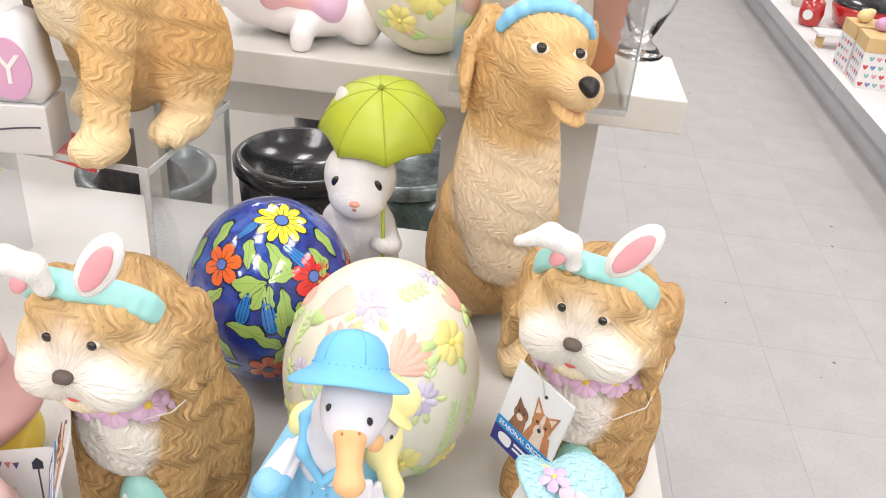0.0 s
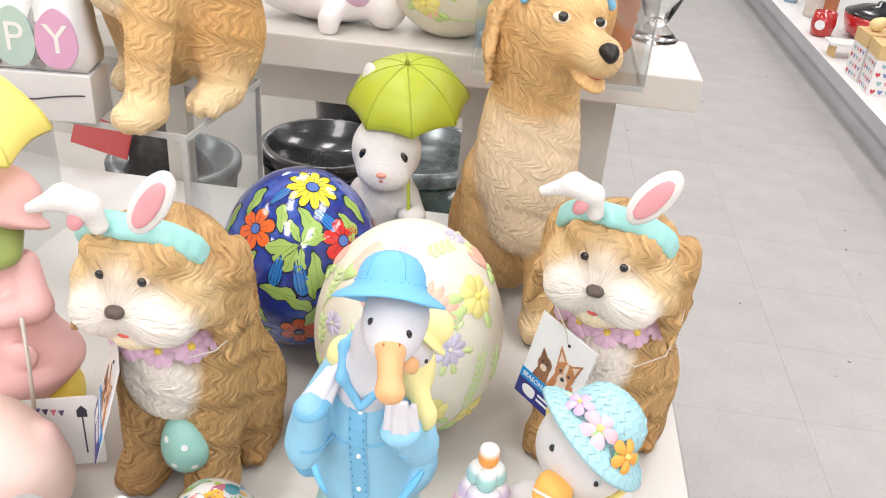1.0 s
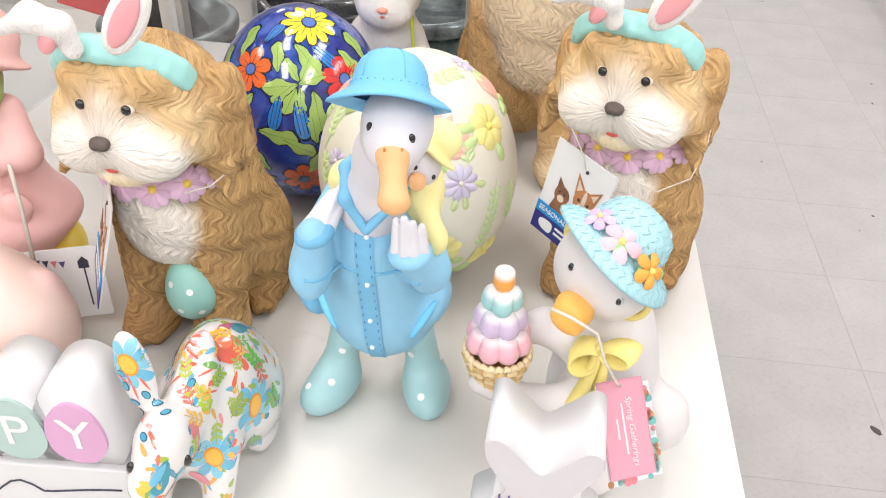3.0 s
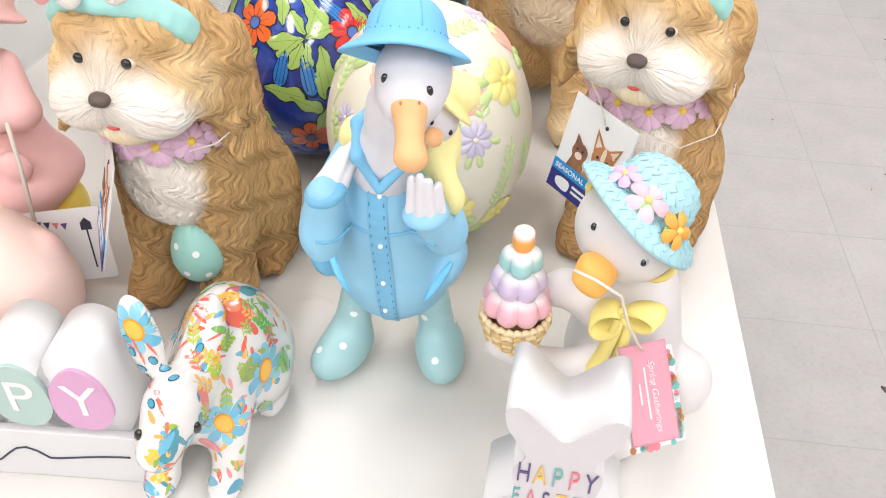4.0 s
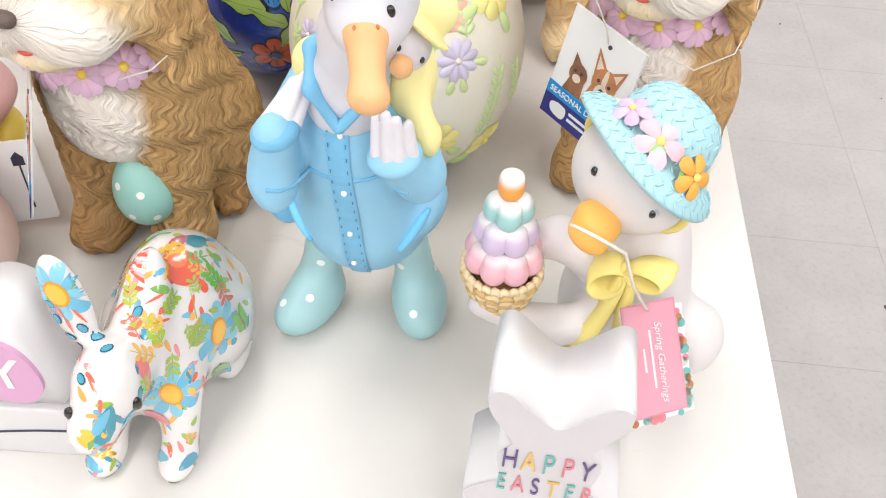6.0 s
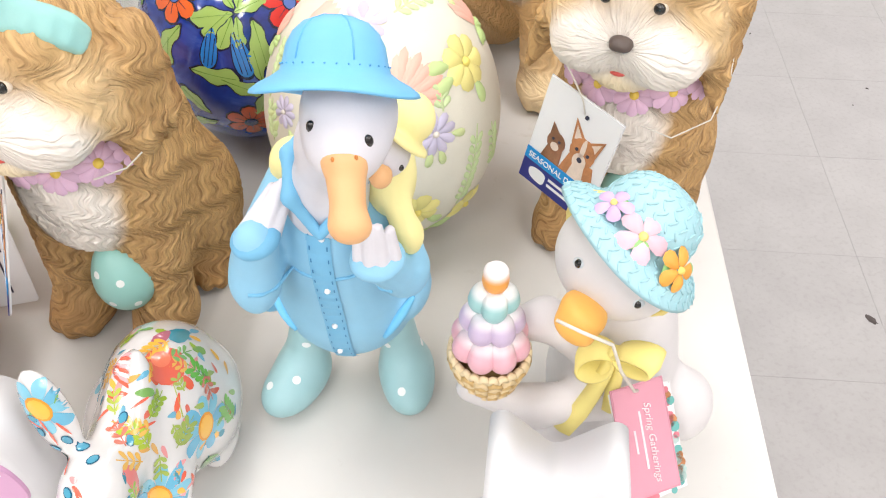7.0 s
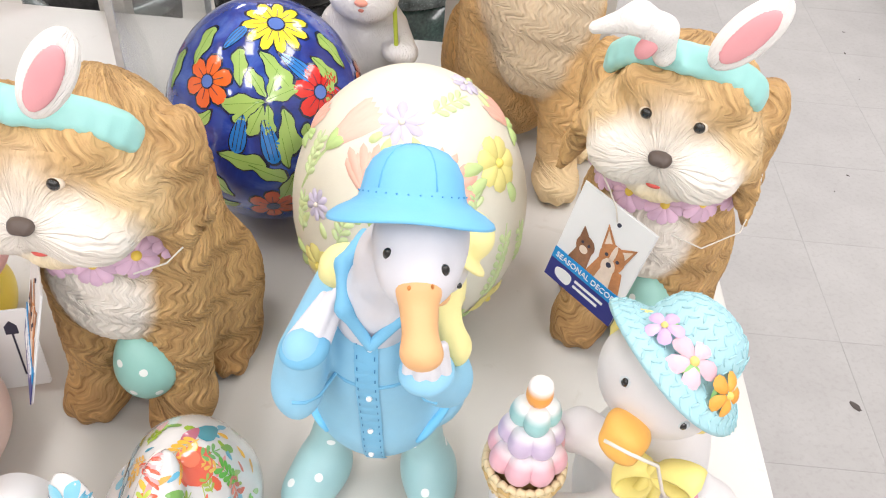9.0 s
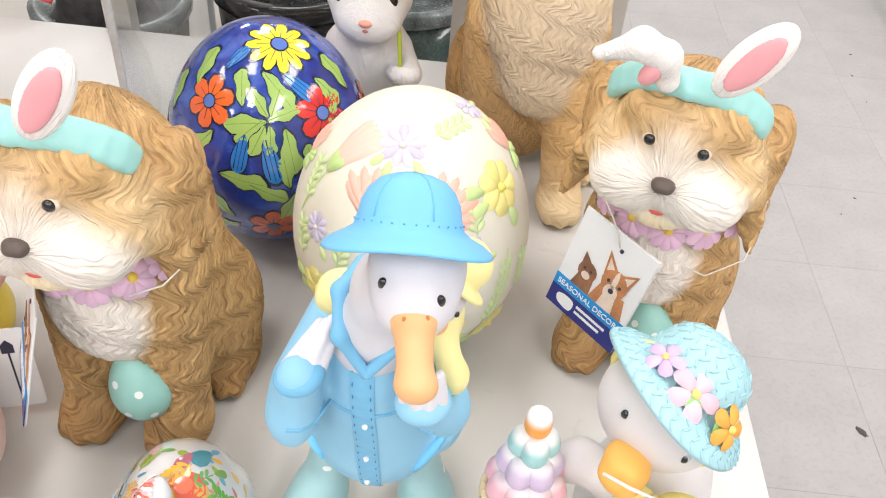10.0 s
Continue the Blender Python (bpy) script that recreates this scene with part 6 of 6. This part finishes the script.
def pink_tag():
    e = tagged(new("pink_tag"), "pink folded swing tag with a floral back page", "swing tag")
    e.matrix_basis = frame_of((0.085, 0.3095, 0.832), (0.0245, 0.0125, -0.003), (-0.0125, 0.036, 0.04))
    w, h = 0.0158, 0.029
    part("front_page", slab([(-w, -h), (w, -h), (w, h), (-w, h)], 0, 0.0008), TAG_PINK, e, "pink printed front page")
    part("back_page", slab([(-w, -h - 0.004), (w + 0.005, -h - 0.002), (w + 0.005, h - 0.004), (-w, h - 0.002)], 0.0016, 0.0024), CARD, e, "white back page with painted flowers")
    rnd = random.Random(8)
    for i in range(26):
        x, z = (rnd.uniform(w + 0.001, w + 0.0035), rnd.uniform(-h, h - 0.006)) if i < 20 else (rnd.uniform(-w, w), -h - 0.002)
        part("printed_blossom", flat_shape([(a + x, b + z) for a, b in disc(rnd.uniform(0.0016, 0.0034), 8)], 0.0002), (INK_ROSE, INK_TEAL, FOX, EGG_GREEN)[i % 4], e, m=pose(0, 0.0015, 0))
    words("Spring Gatherings", 0.0058, TAG_INK, pose(0.0035, -0.0006, -0.002, 90, 90, 0), e, "lettering", 0.3)
    for x, l in ((-0.002, 0.03), (-0.0065, 0.012)):
        part("text_bar", flat_shape([(x, -l / 2), (x + 0.0011, -l / 2), (x + 0.0011, l / 2), (x, l / 2)], 0.0004), TAG_INK, e)
    return e


TAG_C = pink_tag()
thread(TAG_C, [(0.031, 0.316, 0.914), (0.042, 0.31, 0.914), (0.058, 0.315, 0.9), (0.066, 0.318, 0.876), (0.0755, 0.32, 0.858), (0.079, 0.326, 0.85)], "white cotton cord of the swing tag", 0.0009)


def frog():
    PK, GR, YE = C(246, 198, 196), C(150, 168, 96), C(246, 222, 96)
    f = Figure()
    f.skin([sph((0.028, 0.012, 0.016), (0.02, 0.032, 0.02), (0, 0, 30), YE), rod((0.024, 0.02, 0.02), (0.02, 0.012, 0.06), 0.017, 0.016, YE, 0.012), sph((-0.03, 0.0, 0.016), (0.02, 0.032, 0.02), (0, 0, -10), YE), rod((-0.024, 0.01, 0.02), (-0.018, 0.01, 0.06), 0.017, 0.016, YE, 0.012)], SATIN, 0.0022)
    f.skin([rod((0, 0.0, 0.062), (0, 0.0, 0.15), 0.046, 0.024, PK, 0.02), sph((0, 0, 0.062), (0.057, 0.046, 0.018), col=PK, k=0.02), rod((0.024, -0.004, 0.155), (0.036, -0.02, 0.128), 0.013, 0.013, PK, 0.008), rod((0.036, -0.02, 0.128), (0.018, -0.034, 0.128), 0.0125, 0.011, PK, 0.006), rod((-0.024, -0.004, 0.155), (-0.042, -0.012, 0.13), 0.013, 0.013, PK, 0.008), sph((0.026, -0.036, 0.09), (0.013, 0.006, 0.013), col=PK, k=0.004)], RESIN, 0.0022)
    f.skin([sph((0.004, -0.012, 0.186), (0.028, 0.026, 0.022), col=GR), sph((0.012, -0.024, 0.176), (0.022, 0.016, 0.012), col=C(160, 178, 104), k=0.01), sph((-0.01, -0.02, 0.206), (0.011, 0.011, 0.011), col=GR, k=0.006), sph((0.016, -0.02, 0.206), (0.011, 0.011, 0.011), col=GR, k=0.006), sph((0.008, -0.04, 0.128), (0.012, 0.01, 0.011), col=GR)], SATIN, 0.002)
    for x in (-0.008, 0.018):
        f.ball((x, -0.029, 0.208), 0.004, BLACK_GLOSS)
    f.skin([sph((0.008, 0.004, 0.212), (0.036, 0.034, 0.026), (-10, 14, 0), PK), sph((0.014, 0.002, 0.199), (0.036, 0.036, 0.005), (-24, 20, 0), PK, 0.01)], RESIN, 0.002)
    g = Figure()
    g.tube([(0.006, -0.046, 0.06), (0.0, -0.046, 0.16), (-0.02, -0.03, 0.25)], 0.003, SATIN, C(230, 190, 90), 8)
    umbrella_canopy(g, (-0.024, -0.02, 0.322), 0.088, 0.05, C(250, 236, 130), 8, (0, 0, 20), RESIN)
    return f, g


frog_body, umbrella = frog()
frog_body = frog_body.build("frog_figurine", pose(-0.403, 0.487, TOP, 0, 0, 8))
open_umbrella(umbrella, frog_body, "pale yellow umbrella with scalloped edge")
tagged(frog_body, "frog figurine in pink raincoat and yellow boots under yellow umbrella", "figurine")


def gift_card():
    e = tagged(new("gift_card"), "white card with small printed bunting hung on the frog", "hang tag")
    e.matrix_basis = pose(-0.338, 0.432, TOP + 0.036, -14, -4, 14)
    part("card", slab([(-0.04, -0.03), (0.032, -0.03), (0.034, -0.028), (0.034, 0.027), (0.031, 0.03), (-0.04, 0.03)], 0, 0.0012), CARD, e)
    for i in range(7):
        part("printed_flag", flat_shape([(-0.034 + i * 0.006, 0.022 - 0.001 * abs(3 - i)), (-0.029 + i * 0.006, 0.022 - 0.001 * abs(3 - i)), (-0.0315 + i * 0.006, 0.0165 - 0.001 * abs(3 - i))], 0.0003), (INK_PURPLE, DARK_INK, INK_ROSE)[i % 3], e)
    part("printed_birdhouse", flat_shape([(0.016, 0.012), (0.024, 0.012), (0.024, 0.018), (0.02, 0.022), (0.016, 0.018)], 0.0003), DARK_INK, e)
    part("printed_pole", flat_shape([(0.0194, -0.02), (0.0206, -0.02), (0.0206, 0.012), (0.0194, 0.012)], 0.0003), DARK_INK, e)
    for x, z, l in ((-0.018, -0.004, 0.02), (-0.018, -0.01, 0.014)):
        part("text_bar", flat_shape([(x, z), (x + l, z), (x + l, z + 0.002), (x, z + 0.002)], 0.0003), GREY_FACE, e)
    return e


TAG_D = gift_card()
thread(TAG_D, [(-0.352, 0.428, 0.81), (-0.357, 0.44, 0.85), (-0.36, 0.446, 0.885)], "pale pink ribbon holding the card", 0.0016)


def pink_pig():
    PK = C(238, 208, 198)
    f = Figure()
    f.skin([sph((0, 0, 0.045), (0.056, 0.05, 0.05), col=PK), sph((-0.012, 0.004, 0.075), (0.036, 0.036, 0.034), col=PK, k=0.02), sph((0.03, 0.018, 0.068), (0.012, 0.012, 0.018), (0, 20, 0), C(240, 200, 194), 0.008), sph((0.03, -0.03, 0.012), (0.018, 0.02, 0.014), col=PK, k=0.01), sph((-0.03, -0.03, 0.012), (0.018, 0.02, 0.014), col=PK, k=0.01)], SATIN, 0.0025)
    return f


tagged(pink_pig().build("pink_figurine", pose(-0.352, 0.37, TOP)), "smooth pale pink rounded animal figurine", "figurine")


def dress_bunny():
    WH, PK, LI = C(236, 232, 232), C(240, 188, 192), C(224, 186, 214)
    f = Figure()
    f.skin([sph((0, 0, 0.03), (0.075, 0.04, 0.03), col=WH), sph((-0.06, -0.006, 0.055), (0.035, 0.032, 0.04), col=WH, k=0.02), rod((0.02, -0.02, 0.026), (0.014, -0.052, 0.02), 0.014, 0.012, WH, 0.01), sph((0.012, -0.056, 0.012), (0.012, 0.012, 0.018), col=WH, k=0.006), sph((0.07, -0.012, 0.03), (0.026, 0.028, 0.03), col=WH, k=0.01)], SATIN, 0.0026)
    f.skin([sph((0.004, -0.006, 0.052), (0.05, 0.036, 0.024), (0, 6, 0), PK), sph((0.036, -0.024, 0.046), (0.024, 0.02, 0.02), (0, 30, 0), LI, 0.006), sph((-0.024, -0.026, 0.05), (0.02, 0.018, 0.018), (0, -20, 0), PK, 0.006)], RESIN, 0.0026)
    return f


tagged(dress_bunny().build("dress_bunny_figurine", pose(-0.245, 0.955, 0.995)), "white reclining bunny figurine in a pink dress on the shelf", "figurine")


# ---- things on and under the raised shelf ----
def lathe(prof, seg=40, wob=0.0):
    bm = bmesh.new()
    rows = [[bm.verts.new((r * math.cos(math.tau * j / seg), r * math.sin(math.tau * j / seg), z)) for j in range(seg)] for r, z in prof]
    for a, b in zip(rows, rows[1:]):
        for j in range(seg):
            bm.faces.new((a[j], a[(j + 1) % seg], b[(j + 1) % seg], b[j]))
    bm.faces.new(rows[0][::-1])
    bm.faces.new(rows[-1])
    bmesh.ops.recalc_face_normals(bm, faces=bm.faces)
    return bm


POT_GREEN = plain("mottled_green_glaze", C(78, 104, 98), 0.22, vary=0.5, scale=60, coat=0.6)
POT_RIM = plain("silvery_glaze_rim", C(150, 160, 160), 0.25, metal=0.4, vary=0.4, scale=120)
POT_DARK = plain("dark_glaze", C(40, 40, 42), 0.25, vary=0.3, scale=40, coat=0.5)
SOIL = plain("pot_inside", C(34, 30, 30), 0.6, vary=0.3)
PLUSH = plain("grey_plush", C(96, 94, 94), 0.9, vary=0.3, scale=200, relief=0.002)
REDPACK = plain("red_packaging", C(200, 40, 38), 0.35, vary=0.1)


def planter(x, y, z, r, h, body, rim, label):
    e = tagged(new("planter_pot"), label, "pot", "planters")
    e.matrix_basis = pose(x, y, z)
    part("body", lathe([(r * 0.62, 0), (r * 0.7, h * 0.1), (r * 0.88, h * 0.55), (r * 0.96, h * 0.92), (r * 0.86, h * 0.92), (r * 0.8, h * 0.6), (r * 0.6, h * 0.12)]), body, e, "", True)
    part("rim", lathe([(r * 0.965, h * 0.922), (r * 1.03, h * 0.94), (r * 1.03, h * 0.985), (r * 0.97, h), (r * 0.88, h), (r * 0.86, h * 0.95)]), rim, e, "", True)
    return e


planter(-0.155, 1.2, 0.43, 0.112, 0.31, POT_GREEN, POT_RIM, "mottled green glazed planter pot under the shelf")
planter(-0.29, 1.13, 0.43, 0.1, 0.33, POT_DARK, POT_DARK, "dark glazed planter pot under the shelf")
planter(-0.53, 1.12, 0.43, 0.1, 0.28, POT_DARK, POT_RIM, "dark planter pot with silvery rim under the shelf")
planter(-0.26, 1.42, 0.43, 0.13, 0.42, POT_DARK, POT_DARK, "large dark round planter under the shelf")


def plush():
    f = Figure()
    g = C(96, 94, 94)
    f.skin([sph((0, 0, 0.06), (0.07, 0.06, 0.06), col=g), sph((0.06, -0.03, 0.06), (0.03, 0.03, 0.028), col=g, k=0.01), sph((-0.06, -0.03, 0.05), (0.035, 0.03, 0.025), col=g, k=0.01), sph((0, -0.02, 0.12), (0.05, 0.045, 0.045), col=g, k=0.02)], PLUSH, 0.004)
    return f


tagged(plush().build("plush_toy", pose(-0.53, 1.1, 0.62)), "grey plush toy lying in the dark pot", "plush toy")
bm = slab([(-0.03, -0.02), (0.05, -0.03), (0.05, 0.01), (-0.03, 0.03)], 0, 0.004)
tagged(part("red_packet", bm, REDPACK, m=pose(-0.6, 1.02, 0.78, -30, 10, 10)), "red printed packet lying in the pot", "packet")


def glass_vase():
    e = tagged(new("glass_vase"), "clear glass vase standing on the raised shelf", "vase")
    e.matrix_basis = pose(0.148, 1.02, 0.996)
    o = part("glass", lathe([(0.028, 0), (0.03, 0.004), (0.012, 0.02), (0.03, 0.06), (0.044, 0.11), (0.046, 0.17), (0.0445, 0.17), (0.0425, 0.11), (0.028, 0.062), (0.01, 0.024), (0.008, 0.018)]), clear_plastic("vase_glass", (0.97, 0.98, 0.98), 0.0), e, "", True)
    o.visible_shadow = False
    return e


glass_vase()
TERRA = plain("terracotta", C(206, 128, 88), 0.6, vary=0.12, scale=60)
STONE = plain("whitewashed_clay", C(222, 212, 200), 0.7, vary=0.1, scale=30, relief=0.001)
e = tagged(new("ribbed_pot"), "terracotta ribbed pot in the acrylic box", "pot")
e.matrix_basis = pose(0.085, 0.93, 1.002)
part("body", lathe([(0.02, 0)] + [(0.024 + 0.0035 * (i % 2) + i * 0.0004, 0.004 + i * 0.007) for i in range(14)] + [(0.022, 0.1)]), TERRA, e, "", True)
e = tagged(new("clay_jar"), "whitewashed round clay jar in the acrylic box", "jar")
e.matrix_basis = pose(0.018, 0.9, 1.002)
part("body", lathe([(0.03, 0), (0.05, 0.02), (0.06, 0.06), (0.055, 0.1), (0.04, 0.13), (0.03, 0.14), (0.025, 0.13)]), STONE, e, "", True)


# ---- aisle shelving ----
def gondola():
    e = tagged(new("gondola_shelf"), "low grey steel shop shelving along the aisle", "shelf")
    bm = bmesh.new()
    box(bm, 1.46, 2.4, 1.0, 8.8, 0.0, 0.09)
    part("kick_plate", bm, STEEL, e)
    for i in range(8):
        bm = bmesh.new()
        box(bm, 1.425, 1.4275, 1.0 + i * 0.92, 1.917 + i * 0.92, 0.105, 0.165)
        part("front_lip", bm, STEEL, e)
        bm = bmesh.new()
        box(bm, 1.428, 2.4, 1.0 + i * 0.92, 1.917 + i * 0.92, 0.135, 0.15)
        part("deck_board", bm, WHITE_PAINT, e)
    bm = bmesh.new()
    box(bm, 2.4, 2.44, 1.0, 8.8, 0, 1.6)
    part("back_panel", bm, STEEL, e)
    return e


gondola()
RED_GLAZE = plain("red_glaze", C(196, 40, 38), 0.15, vary=0.1, coat=0.8)
KRAFT = plain("kraft_card", C(220, 186, 132), 0.7, vary=0.08)
HEART_BOX = plain("white_box_card", C(236, 232, 230), 0.5, vary=0.02)
HEARTS = [plain("heart_print_" + n, c, 0.5) for n, c in (("red", C(206, 70, 84)), ("blue", C(124, 140, 188)), ("teal", C(150, 190, 190)), ("pink", C(226, 160, 170)))]


def gift_box(x, y, w, d, h, rz, label):
    e = tagged(new("gift_box"), label, "box", "heart-print boxes")
    e.matrix_basis = pose(x, y, 0.15, 0, 0, rz)
    bm = bmesh.new()
    box(bm, -w / 2, w / 2, -d / 2, d / 2, 0, h * 0.72, 0.002)
    part("box_body", bm, HEART_BOX, e)
    bm = bmesh.new()
    box(bm, -w / 2 - 0.003, w / 2 + 0.003, -d / 2 - 0.003, d / 2 + 0.003, h * 0.721, h, 0.003)
    part("lid", bm, KRAFT, e, "kraft card lid")
    heart = smooth_loop([(0, -0.012), (0.012, 0.003), (0.007, 0.011), (0, 0.006), (-0.007, 0.011), (-0.012, 0.003)], 3)
    for i in range(4):
        for j in range(4):
            for ang, ww, dd in ((-90, d, -w / 2), (0, w, -d / 2)):
                u = (-0.5 + (i + 0.5 + 0.5 * (j % 2)) / 4.5) * ww * 0.94
                part("printed_heart", flat_shape([(a * 0.9 + u, b * 0.9 + h * 0.09 + j * h * 0.17) for a, b in heart], 0.0006), HEARTS[(i + 2 * j) % 4], e, m=pose(0, 0, 0, 0, 0, ang) @ Matrix.Translation((0, dd, 0)))
    return e


for i, (x, y, rz) in enumerate(((1.56, 3.98, 4), (1.56, 3.79, -3), (1.75, 3.9, 6), (1.76, 3.7, 2))):
    gift_box(x, y, 0.15, 0.15, 0.22, rz, "white heart-print gift box with kraft lid on the aisle shelf")


def red_mug(x, y, s=1.0):
    e = tagged(new("red_mug"), "red glazed mug with a white print on the aisle shelf", "mug")
    e.matrix_basis = pose(x, y, 0.15)
    part("body", lathe([(0.035 * s, 0), (0.05 * s, 0.01 * s), (0.058 * s, 0.06 * s), (0.052 * s, 0.115 * s), (0.048 * s, 0.115 * s), (0.05 * s, 0.06 * s), (0.03 * s, 0.012 * s)]), RED_GLAZE, e, "", True)
    part("white_print", flat_shape(disc(0.024 * s, 12), 0.001), CARD, e, m=pose(-0.03 * s, -0.05 * s, 0.06 * s, 0, 0, -30))
    return e


red_mug(1.54, 4.72, 1.1)


def casserole():
    e = tagged(new("casserole_dish"), "red enamel casserole dish with black lid on the aisle shelf", "dish")
    e.matrix_basis = pose(1.82, 4.75, 0.15)
    part("body", lathe([(0.1, 0), (0.15, 0.03), (0.17, 0.1), (0.172, 0.13), (0.16, 0.13), (0.14, 0.04)]), RED_GLAZE, e, "", True)
    part("lid", lathe([(0.174, 0.131), (0.17, 0.142), (0.1, 0.17), (0.03, 0.18), (0.02, 0.2), (0.0005, 0.2)]), POT_DARK, e, "black lid", True)
    return e


casserole()
for nm, x, y, r, h, mt, lb in (("storage_jar", 1.6, 5.15, 0.05, 0.2, STONE, "pale ceramic jar on the aisle shelf"), ("storage_jar", 1.72, 5.3, 0.06, 0.16, TERRA, "terracotta jar on the aisle shelf"), ("storage_jar", 1.56, 5.5, 0.045, 0.22, EGG_BLUE, "pale blue ceramic jar on the aisle shelf"), ("storage_jar", 1.75, 5.7, 0.06, 0.2, POT_DARK, "dark ceramic jar on the aisle shelf"), ("storage_jar", 2.05, 4.6, 0.07, 0.22, POT_DARK, "dark ceramic jar on the aisle shelf")):
    e = tagged(new(nm), lb, "jar", "aisle jars")
    e.matrix_basis = pose(x, y, 0.15)
    part("body", lathe([(r * 0.8, 0), (r, h * 0.1), (r, h * 0.7), (r * 0.6, h * 0.86), (r * 0.55, h * 0.88)]), mt, e, "", True)
    part("lid", lathe([(r * 0.66, h * 0.885), (r * 0.66, h * 0.94), (r * 0.2, h * 0.96), (r * 0.16, h)]), KRAFT, e, "", True)
e = tagged(new("serving_tray"), "small white footed tray on the aisle shelf", "tray")
e.matrix_basis = pose(1.55, 4.33, 0.15)
bm = bmesh.new()
box(bm, -0.09, 0.13, -0.06, 0.06, 0.06, 0.075, 0.003)
part("tray_top", bm, WHITE_PAINT, e)
for x in (-0.06, 0.1):
    bm = bmesh.new()
    box(bm, x - 0.008, x + 0.008, -0.04, 0.04, 0, 0.06)
    part("foot", bm, KRAFT, e)
for x, y, mt in ((1.57, 3.85, EGG_PLUM), (1.53, 3.97, EGG_GOLD)):
    f = Figure()
    f.skin([sph((0, 0, 0.03), (0.035, 0.03, 0.03), col=(0.8, 0.6, 0.6)), sph((0.02, 0.0, 0.05), (0.02, 0.02, 0.014), col=(0.8, 0.6, 0.6))], mt, 0.004)
    tagged(f.build("soft_ornament", pose(x, y, 0.37)), "small soft pastel ornament on a gift box", "ornament")

# ---- floor tiles ----
bm = bmesh.new()
box(bm, -0.1523, 0.1523, -0.1523, 0.1523, -0.0038, 0.0, 0.0003)
tile_mesh = bpy.data.meshes.new("tile")
bm.to_mesh(tile_mesh)
bm.free()
tile_mesh.materials.append(FLOOR_TILE)
rest = bmesh.new()
TILE = 0.305
for i in range(-20, 21):
    for j in range(-15, 28):
        x, y = 0.29 + i * TILE, 0.21 + j * TILE
        if 0 <= i <= 4 and -1 <= j <= 24:
            o = new("tile", tile_mesh)
            o.parent = floor
            o.location = (x, y, 0)
        else:
            box(rest, x - 0.152, x + 0.152, y - 0.152, y + 0.152, -0.0038, 0.0)
tagged(part("outer_tiles", rest, FLOOR_TILE, floor), kind="stuff")
MARK = plain("floor_scuff", C(84, 76, 72), 0.7, vary=0.3)
rnd = random.Random(3)
for k, (x, y, s) in enumerate([(0.73, 1.115, 0.014)] + [(rnd.uniform(0.3, 1.3), rnd.uniform(0.5, 5), rnd.uniform(0.002, 0.006)) for _ in range(26)]):
    bm = bmesh.new()
    bmesh.ops.create_icosphere(bm, subdivisions=2, radius=1, matrix=Matrix.Translation((x, y, 0.0005)) @ Euler((0, 0, rnd.uniform(0, 3))).to_matrix().to_4x4() @ Matrix.Diagonal((s, s * 0.45, 0.0012, 1)))
    for v in bm.verts:
        v.co += Vector((noise.noise(v.co * 300), noise.noise(v.co * 300 + Vector((5, 0, 0))), 0)) * s * 0.35
    tagged(part("floor_debris", bm, MARK), "small dark scrap lying on the shop floor", "scrap", "floor scraps")

WOOD = plain("weathered_brown_wood", C(112, 84, 70), 0.7, vary=0.35, scale=90, relief=0.002)
e = tagged(new("wooden_block"), "rough brown wooden block on the raised shelf", "wood block")
e.matrix_basis = pose(-0.5, 0.98, 0.996)
bm = bmesh.new()
box(bm, -0.07, 0.05, -0.05, 0.05, 0, 0.16, 0.006)
part("block", bm, WOOD, e)
